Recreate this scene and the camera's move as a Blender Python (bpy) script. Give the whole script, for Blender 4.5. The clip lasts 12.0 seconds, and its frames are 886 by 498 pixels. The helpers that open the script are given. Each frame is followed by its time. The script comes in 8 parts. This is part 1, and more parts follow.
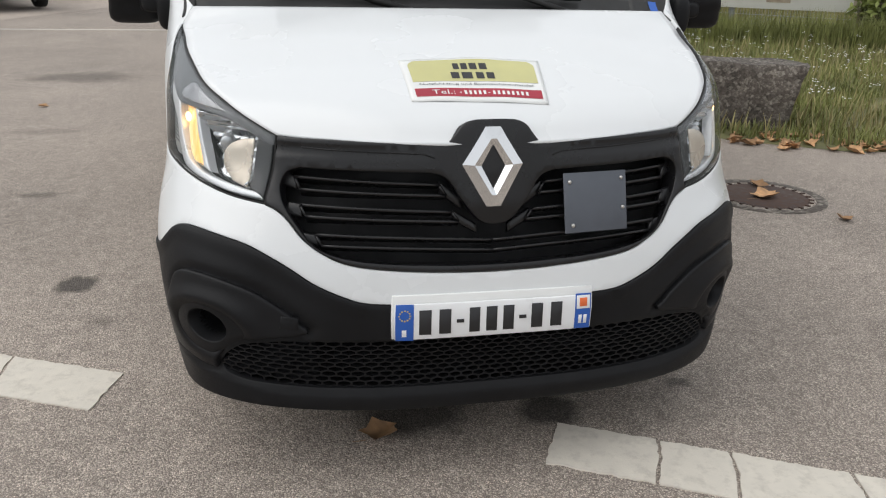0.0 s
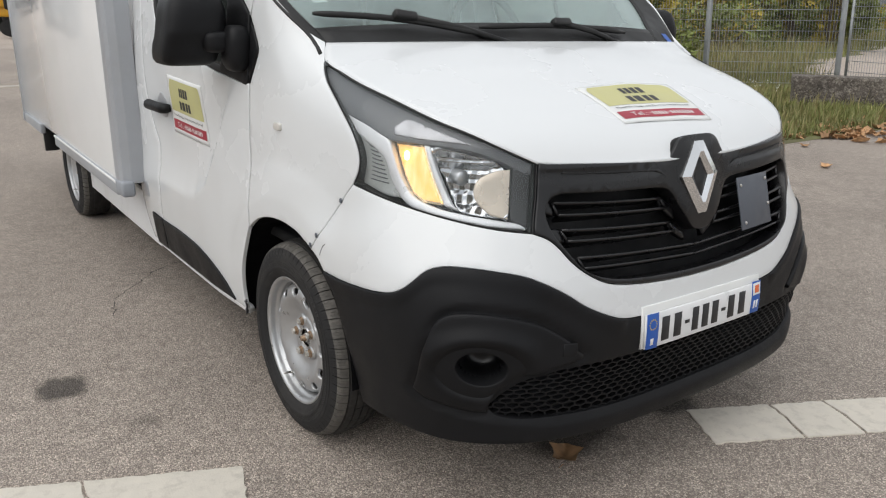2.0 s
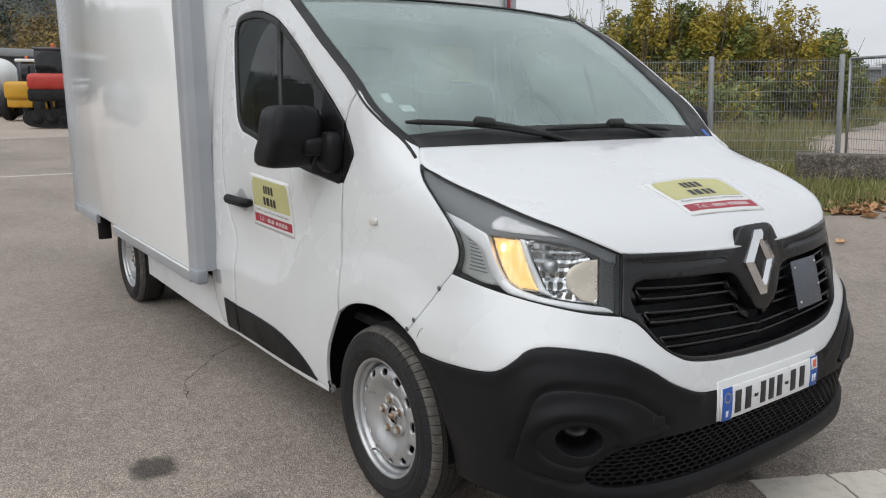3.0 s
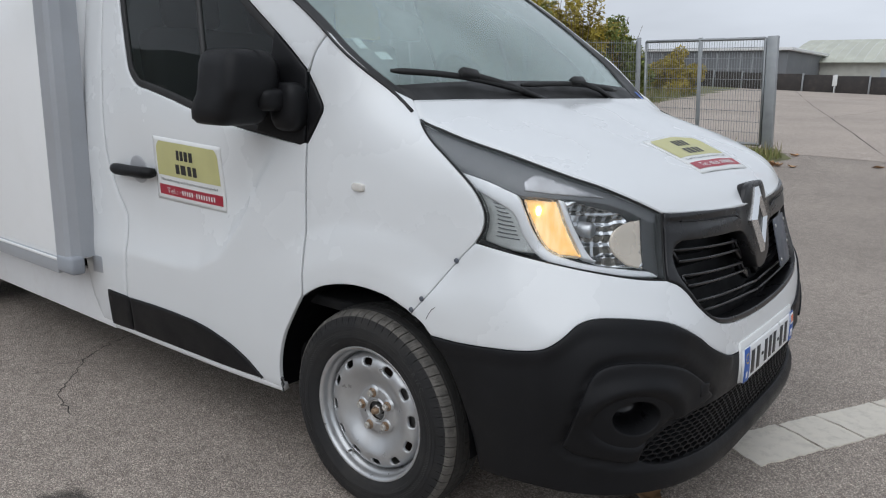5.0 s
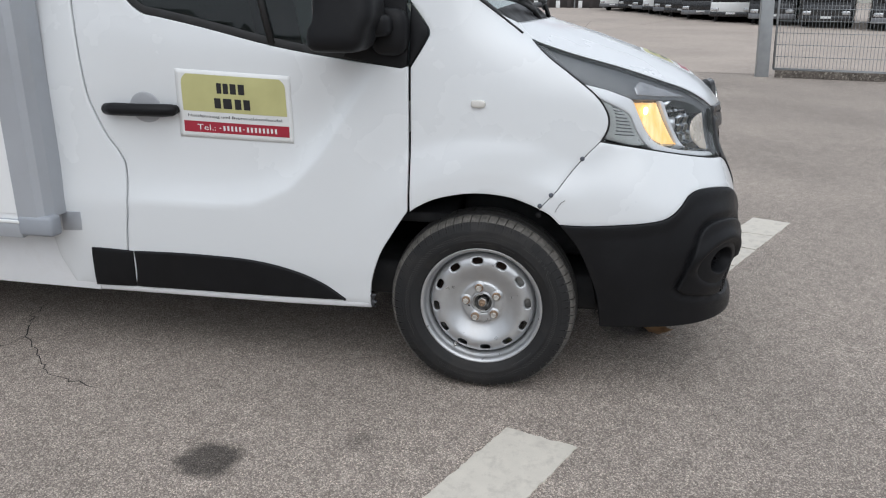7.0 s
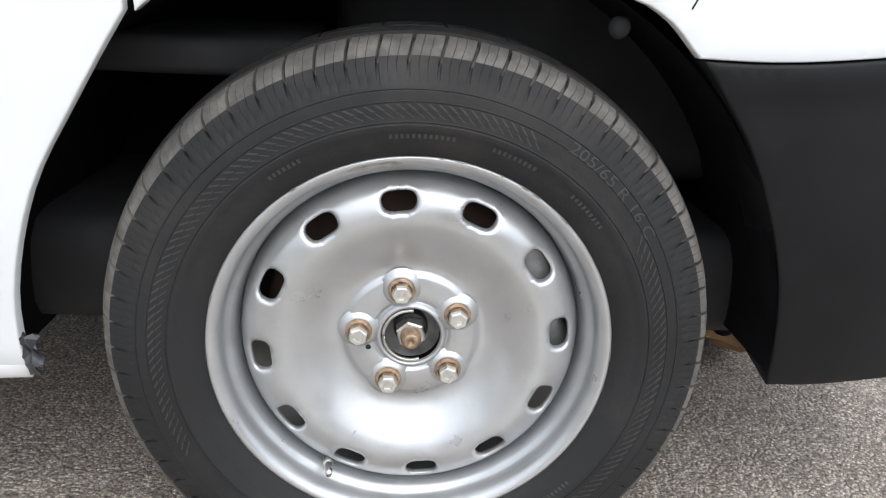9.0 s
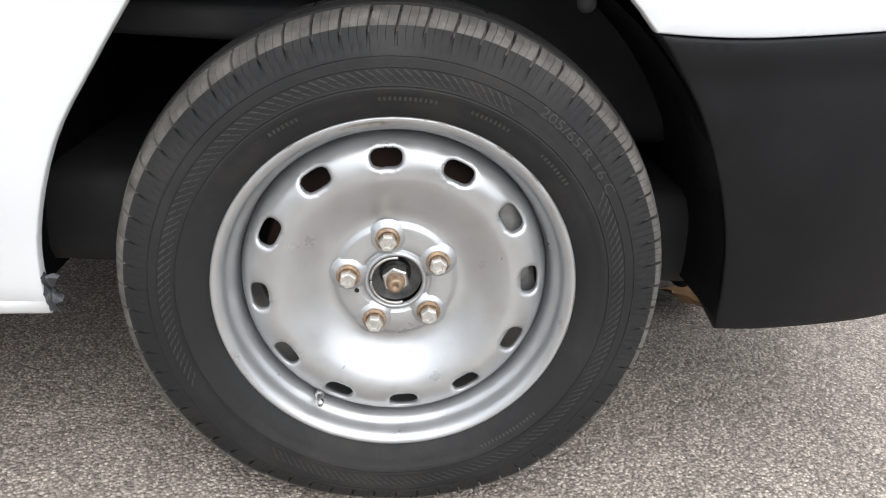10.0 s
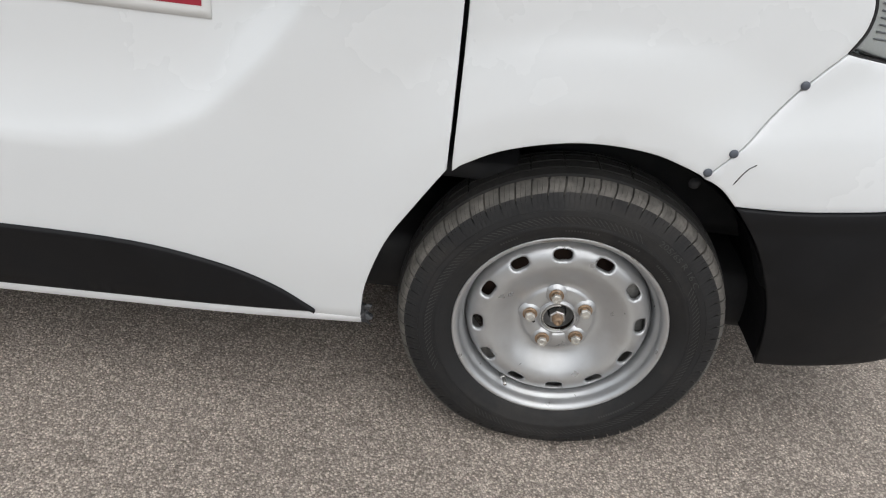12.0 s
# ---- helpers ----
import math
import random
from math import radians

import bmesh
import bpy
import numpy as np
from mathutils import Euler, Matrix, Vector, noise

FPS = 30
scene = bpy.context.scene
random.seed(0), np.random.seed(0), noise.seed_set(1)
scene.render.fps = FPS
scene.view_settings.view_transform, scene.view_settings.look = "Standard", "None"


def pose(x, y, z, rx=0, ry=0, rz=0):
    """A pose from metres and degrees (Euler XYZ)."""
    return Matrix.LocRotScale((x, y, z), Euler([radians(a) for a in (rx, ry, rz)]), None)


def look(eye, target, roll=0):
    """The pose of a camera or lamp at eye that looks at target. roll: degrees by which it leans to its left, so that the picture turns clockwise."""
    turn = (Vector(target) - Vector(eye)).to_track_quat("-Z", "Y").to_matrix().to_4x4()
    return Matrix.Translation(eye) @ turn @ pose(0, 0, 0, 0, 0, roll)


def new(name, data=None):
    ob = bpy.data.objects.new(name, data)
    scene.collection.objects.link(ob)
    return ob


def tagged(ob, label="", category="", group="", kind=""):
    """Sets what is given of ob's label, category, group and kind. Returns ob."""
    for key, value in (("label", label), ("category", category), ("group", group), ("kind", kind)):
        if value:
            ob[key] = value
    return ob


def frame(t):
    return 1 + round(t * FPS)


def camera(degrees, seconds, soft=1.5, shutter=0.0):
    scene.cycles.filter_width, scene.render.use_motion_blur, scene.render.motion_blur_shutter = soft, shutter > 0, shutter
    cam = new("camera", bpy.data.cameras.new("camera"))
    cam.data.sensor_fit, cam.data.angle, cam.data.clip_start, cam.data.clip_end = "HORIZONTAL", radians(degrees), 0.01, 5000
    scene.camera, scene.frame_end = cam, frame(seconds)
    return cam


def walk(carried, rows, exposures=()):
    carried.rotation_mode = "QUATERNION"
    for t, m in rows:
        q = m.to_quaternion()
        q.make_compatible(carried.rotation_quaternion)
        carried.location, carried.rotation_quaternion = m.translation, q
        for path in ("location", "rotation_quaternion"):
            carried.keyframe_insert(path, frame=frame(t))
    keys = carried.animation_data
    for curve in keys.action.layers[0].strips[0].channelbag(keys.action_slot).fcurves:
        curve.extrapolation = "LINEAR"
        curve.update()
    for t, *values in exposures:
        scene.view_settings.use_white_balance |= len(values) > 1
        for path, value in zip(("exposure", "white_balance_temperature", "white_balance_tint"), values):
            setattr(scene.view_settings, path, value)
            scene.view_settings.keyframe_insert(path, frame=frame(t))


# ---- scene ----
cam = camera(62.0, 12.0, soft=1.15)
PATH = [
    (0, (-0.521, -1.759, 1.433), (-0.139, 0.068, 0.715), 1.3),
    (0.5, (-0.857, -1.561, 1.418), (-0.214, 0.212, 0.753), 1.8),
    (1, (-1.248, -1.433, 1.376), (-0.393, 0.263, 0.749), 1.8),
    (1.5, (-1.578, -1.332, 1.354), (-0.564, 0.279, 0.741), 1.5),
    (2, (-1.861, -1.209, 1.361), (-0.741, 0.339, 0.77), 1.0),
    (2.5, (-2.087, -1.217, 1.412), (-0.925, 0.328, 0.897), 0.4),
    (3, (-2.204, -1.221, 1.441), (-1.06, 0.373, 1.052), 0.1),
    (3.2, (-2.229, -1.221, 1.447), (-1.102, 0.4, 1.125), 0.2),
    (4.8, (-2.36, -0.704, 1.35), (-0.914, 0.622, 0.96), 1.3),
    (5, (-2.466, -0.579, 1.341), (-0.936, 0.633, 0.904), 1.2),
    (5.5, (-2.758, -0.281, 1.35), (-1.072, 0.675, 0.857), 0.8),
    (6, (-3.048, 0.073, 1.365), (-1.263, 0.806, 0.838), 0.7),
    (6.5, (-3.312, 0.345, 1.362), (-1.471, 0.884, 0.798), 0.7),
    (6.7, (-3.343, 0.445, 1.355), (-1.488, 0.916, 0.775), 0.6),
    (8.3, (-2.519, 0.976, 1.162), (-0.678, 0.996, 0.382), 1.2),
    (8.5, (-1.982, 0.993, 0.894), (-0.114, 0.938, 0.182), 2.1),
    (9, (-1.635, 0.949, 0.715), (0.231, 0.825, 0.008), 3.1),
    (9.5, (-1.632, 0.937, 0.728), (0.213, 0.793, -0.032), 3.8),
    (10, (-1.720, 0.951, 0.734), (0.107, 0.782, -0.062), 4.4),
    (10.5, (-1.764, 0.964, 0.762), (0.035, 0.763, -0.087), 5.1),
    (11, (-2.140, 0.978, 0.992), (-0.374, 0.842, 0.063), 5.1),
    (11.2, (-2.341, 0.975, 1.169), (-0.605, 0.891, 0.180), 5.0),
    (11.5, (-2.302, 1.029, 1.237), (-0.590, 0.991, 0.204), 5.2),
    (12, (-2.136, 1.157, 1.230), (-0.433, 1.192, 0.182), 5.9),
]
EXPO = [(0.0, .20, 6560, 10), (2.0, .15, 6560, 10), (2.6, .06, 6500, 10), (3.2, .0, 6380, 10), (5.0, -.17, 6100, 10), (6.0, .02, 6120, 10), (6.7, .08, 6120, 10),
        (8.3, .18, 6060, 10), (8.6, .34, 6080, 10), (9.0, .98, 6200, 10), (9.5, 1.06, 6320, 10), (10.0, 1.0, 6330, 10), (10.5, .92, 6380, 10), (11.0, .62, 6850, 10), (11.5, .37, 6850, 10), (12.0, .26, 6450, 10)]
walk(cam, [(t, look(eye, target, roll)) for t, eye, target, roll in PATH], EXPO)

# ---- world, sun ----
world = bpy.data.worlds.new("overcast_sky")
scene.world = world
world.use_nodes = True
wn, wl = world.node_tree.nodes, world.node_tree.links
SUN_EL, SUN_ROT = radians(52), radians(256)
bg = wn["Background"]
sky = wn.new("ShaderNodeTexSky")
sky.sky_type = "NISHITA"
sky.sun_disc = False
sky.sun_elevation, sky.sun_rotation = SUN_EL, SUN_ROT
sky.air_density, sky.dust_density, sky.ozone_density = 1.0, 4.0, 1.0
hsv = wn.new("ShaderNodeHueSaturation")
hsv.inputs["Saturation"].default_value = 0.12
wtc = wn.new("ShaderNodeTexCoord")
wmap = wn.new("ShaderNodeMapping")
wmap.inputs["Scale"].default_value = (1.0, 1.0, 4.0)
wnoise = wn.new("ShaderNodeTexNoise")
wnoise.inputs["Scale"].default_value = 2.2
wnoise.inputs["Detail"].default_value = 5.0
wr = wn.new("ShaderNodeMapRange")
wr.inputs["From Min"].default_value, wr.inputs["From Max"].default_value = 0.3, 0.7
wr.inputs["To Min"].default_value, wr.inputs["To Max"].default_value = 0.86, 1.12
wmix = wn.new("ShaderNodeMix")
wmix.data_type = "RGBA"
wmix.inputs["Factor"].default_value = 0.80
wmix.inputs[7].default_value = (7.6, 7.9, 8.3, 1)
wmul = wn.new("ShaderNodeVectorMath")
wmul.operation = "SCALE"
wl.new(sky.outputs[0], hsv.inputs["Color"])
wl.new(hsv.outputs[0], wmix.inputs[6])
wl.new(wtc.outputs["Generated"], wmap.inputs[0])
wl.new(wmap.outputs[0], wnoise.inputs["Vector"])
wl.new(wnoise.outputs[0], wr.inputs[0])
wl.new(wmix.outputs[2], wmul.inputs[0])
wl.new(wr.outputs[0], wmul.inputs["Scale"])
wl.new(wmul.outputs[0], bg.inputs["Color"])
bg.inputs["Strength"].default_value = 0.108
sun_data = bpy.data.lights.new("sun", "SUN")
sun_data.energy, sun_data.angle, sun_data.color = 1.2, radians(75), (1.0, 0.97, 0.93)
sun = new("sun", sun_data)
sun.matrix_world = look((0, 0, 30), (-12 * math.sin(SUN_ROT), -12 * math.cos(SUN_ROT), 30 - 12 * math.tan(SUN_EL)))


# ---- materials ----
def mat(name, color, rough=0.5, metal=0.0, var=0.0, var_scale=8.0, bump=0.0, bump_scale=60.0, coat=0.0,
        dirt=None, dirt_amount=0.0, dirt_scale=3.0, spec=0.5, rand=0.0):
    """A principled material with large and small variation, dirt patches, and fine relief."""
    m = bpy.data.materials.new(name)
    m.use_nodes = True
    n, l = m.node_tree.nodes, m.node_tree.links
    b = n["Principled BSDF"]
    b.inputs["Base Color"].default_value = (*color, 1)
    b.inputs["Roughness"].default_value = rough
    b.inputs["Metallic"].default_value = metal
    b.inputs["Coat Weight"].default_value = coat
    b.inputs["Coat Roughness"].default_value = 0.06
    b.inputs["Specular IOR Level"].default_value = spec
    tc = n.new("ShaderNodeTexCoord")
    out = None
    if var or rand or dirt_amount:
        base = n.new("ShaderNodeRGB")
        base.outputs[0].default_value = (*color, 1)
        out = base.outputs[0]
    if var:
        t1 = n.new("ShaderNodeTexNoise")
        t1.inputs["Scale"].default_value, t1.inputs["Detail"].default_value = var_scale, 6
        l.new(tc.outputs["Object"], t1.inputs["Vector"])
        mr = n.new("ShaderNodeMapRange")
        mr.inputs[1].default_value, mr.inputs[2].default_value = 0.3, 0.7
        mr.inputs[3].default_value, mr.inputs[4].default_value = 1 - var, 1 + var
        l.new(t1.outputs[0], mr.inputs[0])
        vm = n.new("ShaderNodeVectorMath")
        vm.operation = "SCALE"
        l.new(out, vm.inputs[0])
        l.new(mr.outputs[0], vm.inputs["Scale"])
        out = vm.outputs[0]
        rr = n.new("ShaderNodeMapRange")
        rr.inputs[1].default_value, rr.inputs[2].default_value = 0.3, 0.7
        rr.inputs[3].default_value, rr.inputs[4].default_value = max(rough * 0.75, 0.02), min(rough * 1.25, 1)
        l.new(t1.outputs[0], rr.inputs[0])
        l.new(rr.outputs[0], b.inputs["Roughness"])
    if rand:
        oi = n.new("ShaderNodeObjectInfo")
        mr = n.new("ShaderNodeMapRange")
        mr.inputs[3].default_value, mr.inputs[4].default_value = 1 - rand, 1 + rand
        l.new(oi.outputs["Random"], mr.inputs[0])
        vm = n.new("ShaderNodeVectorMath")
        vm.operation = "SCALE"
        l.new(out, vm.inputs[0])
        l.new(mr.outputs[0], vm.inputs["Scale"])
        out = vm.outputs[0]
    if dirt_amount:
        t2 = n.new("ShaderNodeTexNoise")
        t2.inputs["Scale"].default_value, t2.inputs["Detail"].default_value = dirt_scale, 8
        t2.inputs["Roughness"].default_value = 0.7
        l.new(tc.outputs["Object"], t2.inputs["Vector"])
        mr = n.new("ShaderNodeMapRange")
        mr.inputs[1].default_value, mr.inputs[2].default_value = 0.5, 0.75
        mr.inputs[3].default_value, mr.inputs[4].default_value = 0.0, dirt_amount
        l.new(t2.outputs[0], mr.inputs[0])
        mx = n.new("ShaderNodeMix")
        mx.data_type = "RGBA"
        l.new(mr.outputs[0], mx.inputs["Factor"])
        l.new(out, mx.inputs[6])
        mx.inputs[7].default_value = (*(dirt or (0.1, 0.08, 0.06)), 1)
        out = mx.outputs[2]
    if out is not None:
        l.new(out, b.inputs["Base Color"])
    if bump:
        t3 = n.new("ShaderNodeTexNoise")
        t3.inputs["Scale"].default_value, t3.inputs["Detail"].default_value = bump_scale, 4
        l.new(tc.outputs["Object"], t3.inputs["Vector"])
        bp = n.new("ShaderNodeBump")
        bp.inputs["Strength"].default_value, bp.inputs["Distance"].default_value = bump, 0.002
        l.new(t3.outputs[0], bp.inputs["Height"])
        l.new(bp.outputs[0], b.inputs["Normal"])
    return m


def glass_mat(name, color, rough=0.0, ior=1.45, sky_veil=0.0):
    """Thin sheet glass: mostly clear, with a real gloss that grows at grazing angles."""
    m = bpy.data.materials.new(name)
    m.use_nodes = True
    n, l = m.node_tree.nodes, m.node_tree.links
    n.remove(n["Principled BSDF"])
    tr, gl, fr, mx = (n.new("ShaderNode" + k) for k in ("BsdfTransparent", "BsdfGlossy", "LayerWeight", "MixShader"))
    p5, ma = n.new("ShaderNodeMath"), n.new("ShaderNodeMath")
    p5.operation, ma.operation = "POWER", "MULTIPLY_ADD"
    f0 = ((ior - 1) / (ior + 1)) ** 2
    p5.inputs[1].default_value, ma.inputs[1].default_value, ma.inputs[2].default_value = 5.0, 1 - f0, f0
    tr.inputs[0].default_value = (*color, 1)
    gl.inputs["Roughness"].default_value = rough
    fr.inputs["Blend"].default_value = 0.5
    l.new(fr.outputs["Facing"], p5.inputs[0])
    l.new(p5.outputs[0], ma.inputs[0])
    l.new(ma.outputs[0], mx.inputs[0])
    l.new(tr.outputs[0], mx.inputs[1])
    l.new(gl.outputs[0], mx.inputs[2])
    last = mx.outputs[0]
    # pale matte veil, strongest on the windscreen: sky reflection put in as colour
    if sky_veil:
        df, m2, tc, nz, mr = (n.new("ShaderNode" + k) for k in ("BsdfDiffuse", "MixShader", "TexCoord", "TexNoise", "MapRange"))
        df.inputs[0].default_value = (0.62, 0.72, 0.71, 1)
        nz.inputs["Scale"].default_value, nz.inputs["Detail"].default_value = 2.5, 6
        l.new(tc.outputs["Object"], nz.inputs["Vector"])
        mr.inputs[1].default_value, mr.inputs[2].default_value = 0.3, 0.7
        mr.inputs[3].default_value, mr.inputs[4].default_value = sky_veil * 0.7, sky_veil * 1.3
        l.new(nz.outputs[0], mr.inputs[0])
        l.new(mr.outputs[0], m2.inputs[0])
        l.new(last, m2.inputs[1])
        l.new(df.outputs[0], m2.inputs[2])
        last = m2.outputs[0]
    l.new(last, n["Material Output"].inputs["Surface"])
    return m


def speckle_mat(name, dark, mid, light, cell, rough=0.85, bump=0.6, patch=0.12, patch_scale=0.35, stains=(), binder=1.0):
    """Loose stones set in a binder: asphalt or concrete, with grain, patches and dusty tones."""
    m = bpy.data.materials.new(name)
    m.use_nodes = True
    n, l = m.node_tree.nodes, m.node_tree.links
    b = n["Principled BSDF"]
    tc = n.new("ShaderNodeTexCoord")
    v1 = n.new("ShaderNodeTexVoronoi")
    v1.inputs["Scale"].default_value = cell
    v2 = n.new("ShaderNodeTexVoronoi")
    v2.inputs["Scale"].default_value = cell * 2.3
    for v in (v1, v2):
        l.new(tc.outputs["Object"], v.inputs["Vector"])
    ramp = n.new("ShaderNodeValToRGB")
    e = ramp.color_ramp.elements
    e[0].position, e[0].color = 0.0, (*dark, 1)
    e[1].position, e[1].color = 1.0, (*light, 1)
    k = ramp.color_ramp.elements.new(0.55)
    k.color = (*mid, 1)
    sep = n.new("ShaderNodeSeparateColor")
    l.new(v1.outputs["Color"], sep.inputs[0])
    sep2 = n.new("ShaderNodeSeparateColor")
    l.new(v2.outputs["Color"], sep2.inputs[0])
    av = n.new("ShaderNodeMath")
    av.operation = "MULTIPLY_ADD"
    av.inputs[1].default_value = 0.6
    half = n.new("ShaderNodeMath")
    half.operation = "MULTIPLY"
    half.inputs[1].default_value = 0.4
    l.new(sep2.outputs[0], half.inputs[0])
    l.new(sep.outputs[0], av.inputs[0])
    l.new(half.outputs[0], av.inputs[2])
    l.new(av.outputs[0], ramp.inputs[0])
    big = n.new("ShaderNodeTexNoise")
    big.inputs["Scale"].default_value, big.inputs["Detail"].default_value, big.inputs["Roughness"].default_value = patch_scale, 9, 0.6
    l.new(tc.outputs["Object"], big.inputs["Vector"])
    mr = n.new("ShaderNodeMapRange")
    mr.inputs[1].default_value, mr.inputs[2].default_value = 0.3, 0.7
    mr.inputs[3].default_value, mr.inputs[4].default_value = 1 - patch, 1 + patch
    l.new(big.outputs[0], mr.inputs[0])
    med = n.new("ShaderNodeTexNoise")
    med.inputs["Scale"].default_value, med.inputs["Detail"].default_value = 14, 5
    l.new(tc.outputs["Object"], med.inputs["Vector"])
    mr2 = n.new("ShaderNodeMapRange")
    mr2.inputs[1].default_value, mr2.inputs[2].default_value = 0.3, 0.7
    mr2.inputs[3].default_value, mr2.inputs[4].default_value = 0.88, 1.12
    l.new(med.outputs[0], mr2.inputs[0])
    mm = n.new("ShaderNodeMath")
    mm.operation = "MULTIPLY"
    l.new(mr.outputs[0], mm.inputs[0])
    l.new(mr2.outputs[0], mm.inputs[1])
    vm = n.new("ShaderNodeVectorMath")
    vm.operation = "SCALE"
    l.new(ramp.outputs[0], vm.inputs[0])
    l.new(mm.outputs[0], vm.inputs["Scale"])
    rim = n.new("ShaderNodeMapRange")
    rim.inputs[1].default_value, rim.inputs[2].default_value = 0.30, 0.62
    rim.inputs[3].default_value, rim.inputs[4].default_value = 1.22, binder
    l.new(v1.outputs["Distance"], rim.inputs[0])
    vr = n.new("ShaderNodeVectorMath")
    vr.operation = "SCALE"
    l.new(vm.outputs[0], vr.inputs[0])
    l.new(rim.outputs[0], vr.inputs["Scale"])
    out = vr.outputs[0]
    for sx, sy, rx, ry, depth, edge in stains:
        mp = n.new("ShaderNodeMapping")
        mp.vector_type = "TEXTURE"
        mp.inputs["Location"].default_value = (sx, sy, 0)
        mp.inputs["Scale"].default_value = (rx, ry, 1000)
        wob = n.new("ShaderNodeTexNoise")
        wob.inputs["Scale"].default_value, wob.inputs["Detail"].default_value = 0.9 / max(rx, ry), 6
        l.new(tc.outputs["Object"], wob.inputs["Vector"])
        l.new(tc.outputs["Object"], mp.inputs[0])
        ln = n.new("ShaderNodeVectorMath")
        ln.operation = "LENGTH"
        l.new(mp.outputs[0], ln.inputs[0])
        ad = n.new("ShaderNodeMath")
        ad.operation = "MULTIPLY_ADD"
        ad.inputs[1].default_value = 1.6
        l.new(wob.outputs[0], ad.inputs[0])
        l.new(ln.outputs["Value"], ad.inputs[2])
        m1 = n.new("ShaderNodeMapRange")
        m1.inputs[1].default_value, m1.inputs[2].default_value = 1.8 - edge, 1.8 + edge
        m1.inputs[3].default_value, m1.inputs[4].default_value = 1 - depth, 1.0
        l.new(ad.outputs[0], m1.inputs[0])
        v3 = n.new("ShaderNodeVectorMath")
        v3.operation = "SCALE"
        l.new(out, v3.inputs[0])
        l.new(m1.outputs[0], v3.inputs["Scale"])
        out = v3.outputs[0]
    l.new(out, b.inputs["Base Color"])
    b.inputs["Roughness"].default_value = rough
    bp = n.new("ShaderNodeBump")
    bp.inputs["Strength"].default_value, bp.inputs["Distance"].default_value = bump, 0.004
    inv = n.new("ShaderNodeMath")
    inv.operation = "SUBTRACT"
    inv.inputs[0].default_value = 1.0
    l.new(v1.outputs["Distance"], inv.inputs[1])
    l.new(inv.outputs[0], bp.inputs["Height"])
    l.new(bp.outputs[0], b.inputs["Normal"])
    return m


M_WHITE = mat("white_car_paint", (0.705, 0.725, 0.735), 0.26, coat=0.5, var=0.012, var_scale=2.5, dirt=(0.58, 0.56, 0.52), dirt_amount=0.05, dirt_scale=5)
M_BLACK = mat("black_textured_plastic", (0.0085, 0.0087, 0.0098), 0.47, var=0.15, var_scale=6, bump=0.12, bump_scale=900, dirt=(0.026, 0.026, 0.027), dirt_amount=0.2, dirt_scale=9, spec=0.19)
M_GLOSSBLACK = mat("black_grille_plastic", (0.006, 0.006, 0.007), 0.30, var=0.2, var_scale=10, dirt=(0.02, 0.02, 0.02), dirt_amount=0.2)
M_DARK = mat("dark_cavity", (0.008, 0.008, 0.009), 0.8, var=0.2)
M_SEAL = mat("black_rubber_seal", (0.012, 0.012, 0.012), 0.55, var=0.15)
M_TYRE = mat("tyre_rubber", (0.015, 0.015, 0.0155), 0.72, var=0.25, var_scale=9, bump=0.25, bump_scale=220, dirt=(0.050, 0.045, 0.040), dirt_amount=0.5, dirt_scale=7, spec=0.35)
M_TREAD = mat("dusty_tread_rubber", (0.095, 0.089, 0.080), 0.85, var=0.3, var_scale=60, bump=0.5, bump_scale=260, dirt=(0.25, 0.23, 0.205), dirt_amount=0.6, dirt_scale=18)
M_CROWN = mat("dull_crown_rubber", (0.022, 0.021, 0.020), 0.88, var=0.3, var_scale=60, bump=0.5, bump_scale=260, dirt=(0.055, 0.050, 0.045), dirt_amount=0.5, dirt_scale=18)
M_RIM = mat("silver_painted_steel", (0.48, 0.49, 0.50), 0.36, metal=0.72, var=0.05, var_scale=30, bump=0.05, bump_scale=500, dirt=(0.30, 0.26, 0.22), dirt_amount=0.28, dirt_scale=9)
M_BOLTTIP = mat("bare_bolt_steel", (0.60, 0.59, 0.56), 0.4, metal=0.7, var=0.15, var_scale=120, dirt=(0.34, 0.22, 0.12), dirt_amount=0.4, dirt_scale=90)
M_RUST = mat("rusty_steel", (0.32, 0.22, 0.14), 0.5, metal=0.6, var=0.4, var_scale=90, bump=0.4, bump_scale=300, dirt=(0.45, 0.43, 0.40), dirt_amount=0.7, dirt_scale=60)
M_STEEL = mat("bright_steel", (0.55, 0.54, 0.52), 0.32, metal=0.9, var=0.1, var_scale=40)
M_CHROME = mat("chrome", (0.78, 0.79, 0.80), 0.07, metal=1.0)
M_CHROME_D = mat("satin_chrome_trim", (0.58, 0.59, 0.60), 0.28, metal=0.75, var=0.03)
M_LAMP_SILVER = mat("pale_silver_lamp_trim", (0.74, 0.75, 0.76), 0.36, metal=0.35, var=0.03)
M_LAMP_BOWL = mat("grey_chrome_lamp_bowl", (0.60, 0.61, 0.62), 0.14, metal=1.0)
# the warm tint stands for amber indicator light reflected in this lens
M_LAMP_FROST = mat("frosted_lens_amber_sheen", (0.66, 0.58, 0.48), 0.28, metal=0.55, var=0.08, var_scale=12)
M_LAMP_CLEAR = mat("fluted_clear_lens", (0.36, 0.36, 0.37), 0.22, metal=0.6, var=0.25, var_scale=40)
M_LAMP_RIB = mat("grey_silver_lamp_block", (0.46, 0.475, 0.46), 0.33, metal=0.4, var=0.05)
M_LAMP_GREY = mat("grey_lamp_bezel", (0.115, 0.120, 0.127), 0.40, var=0.06)
M_LAMP_BLACK = mat("black_lamp_housing", (0.02, 0.02, 0.021), 0.35)
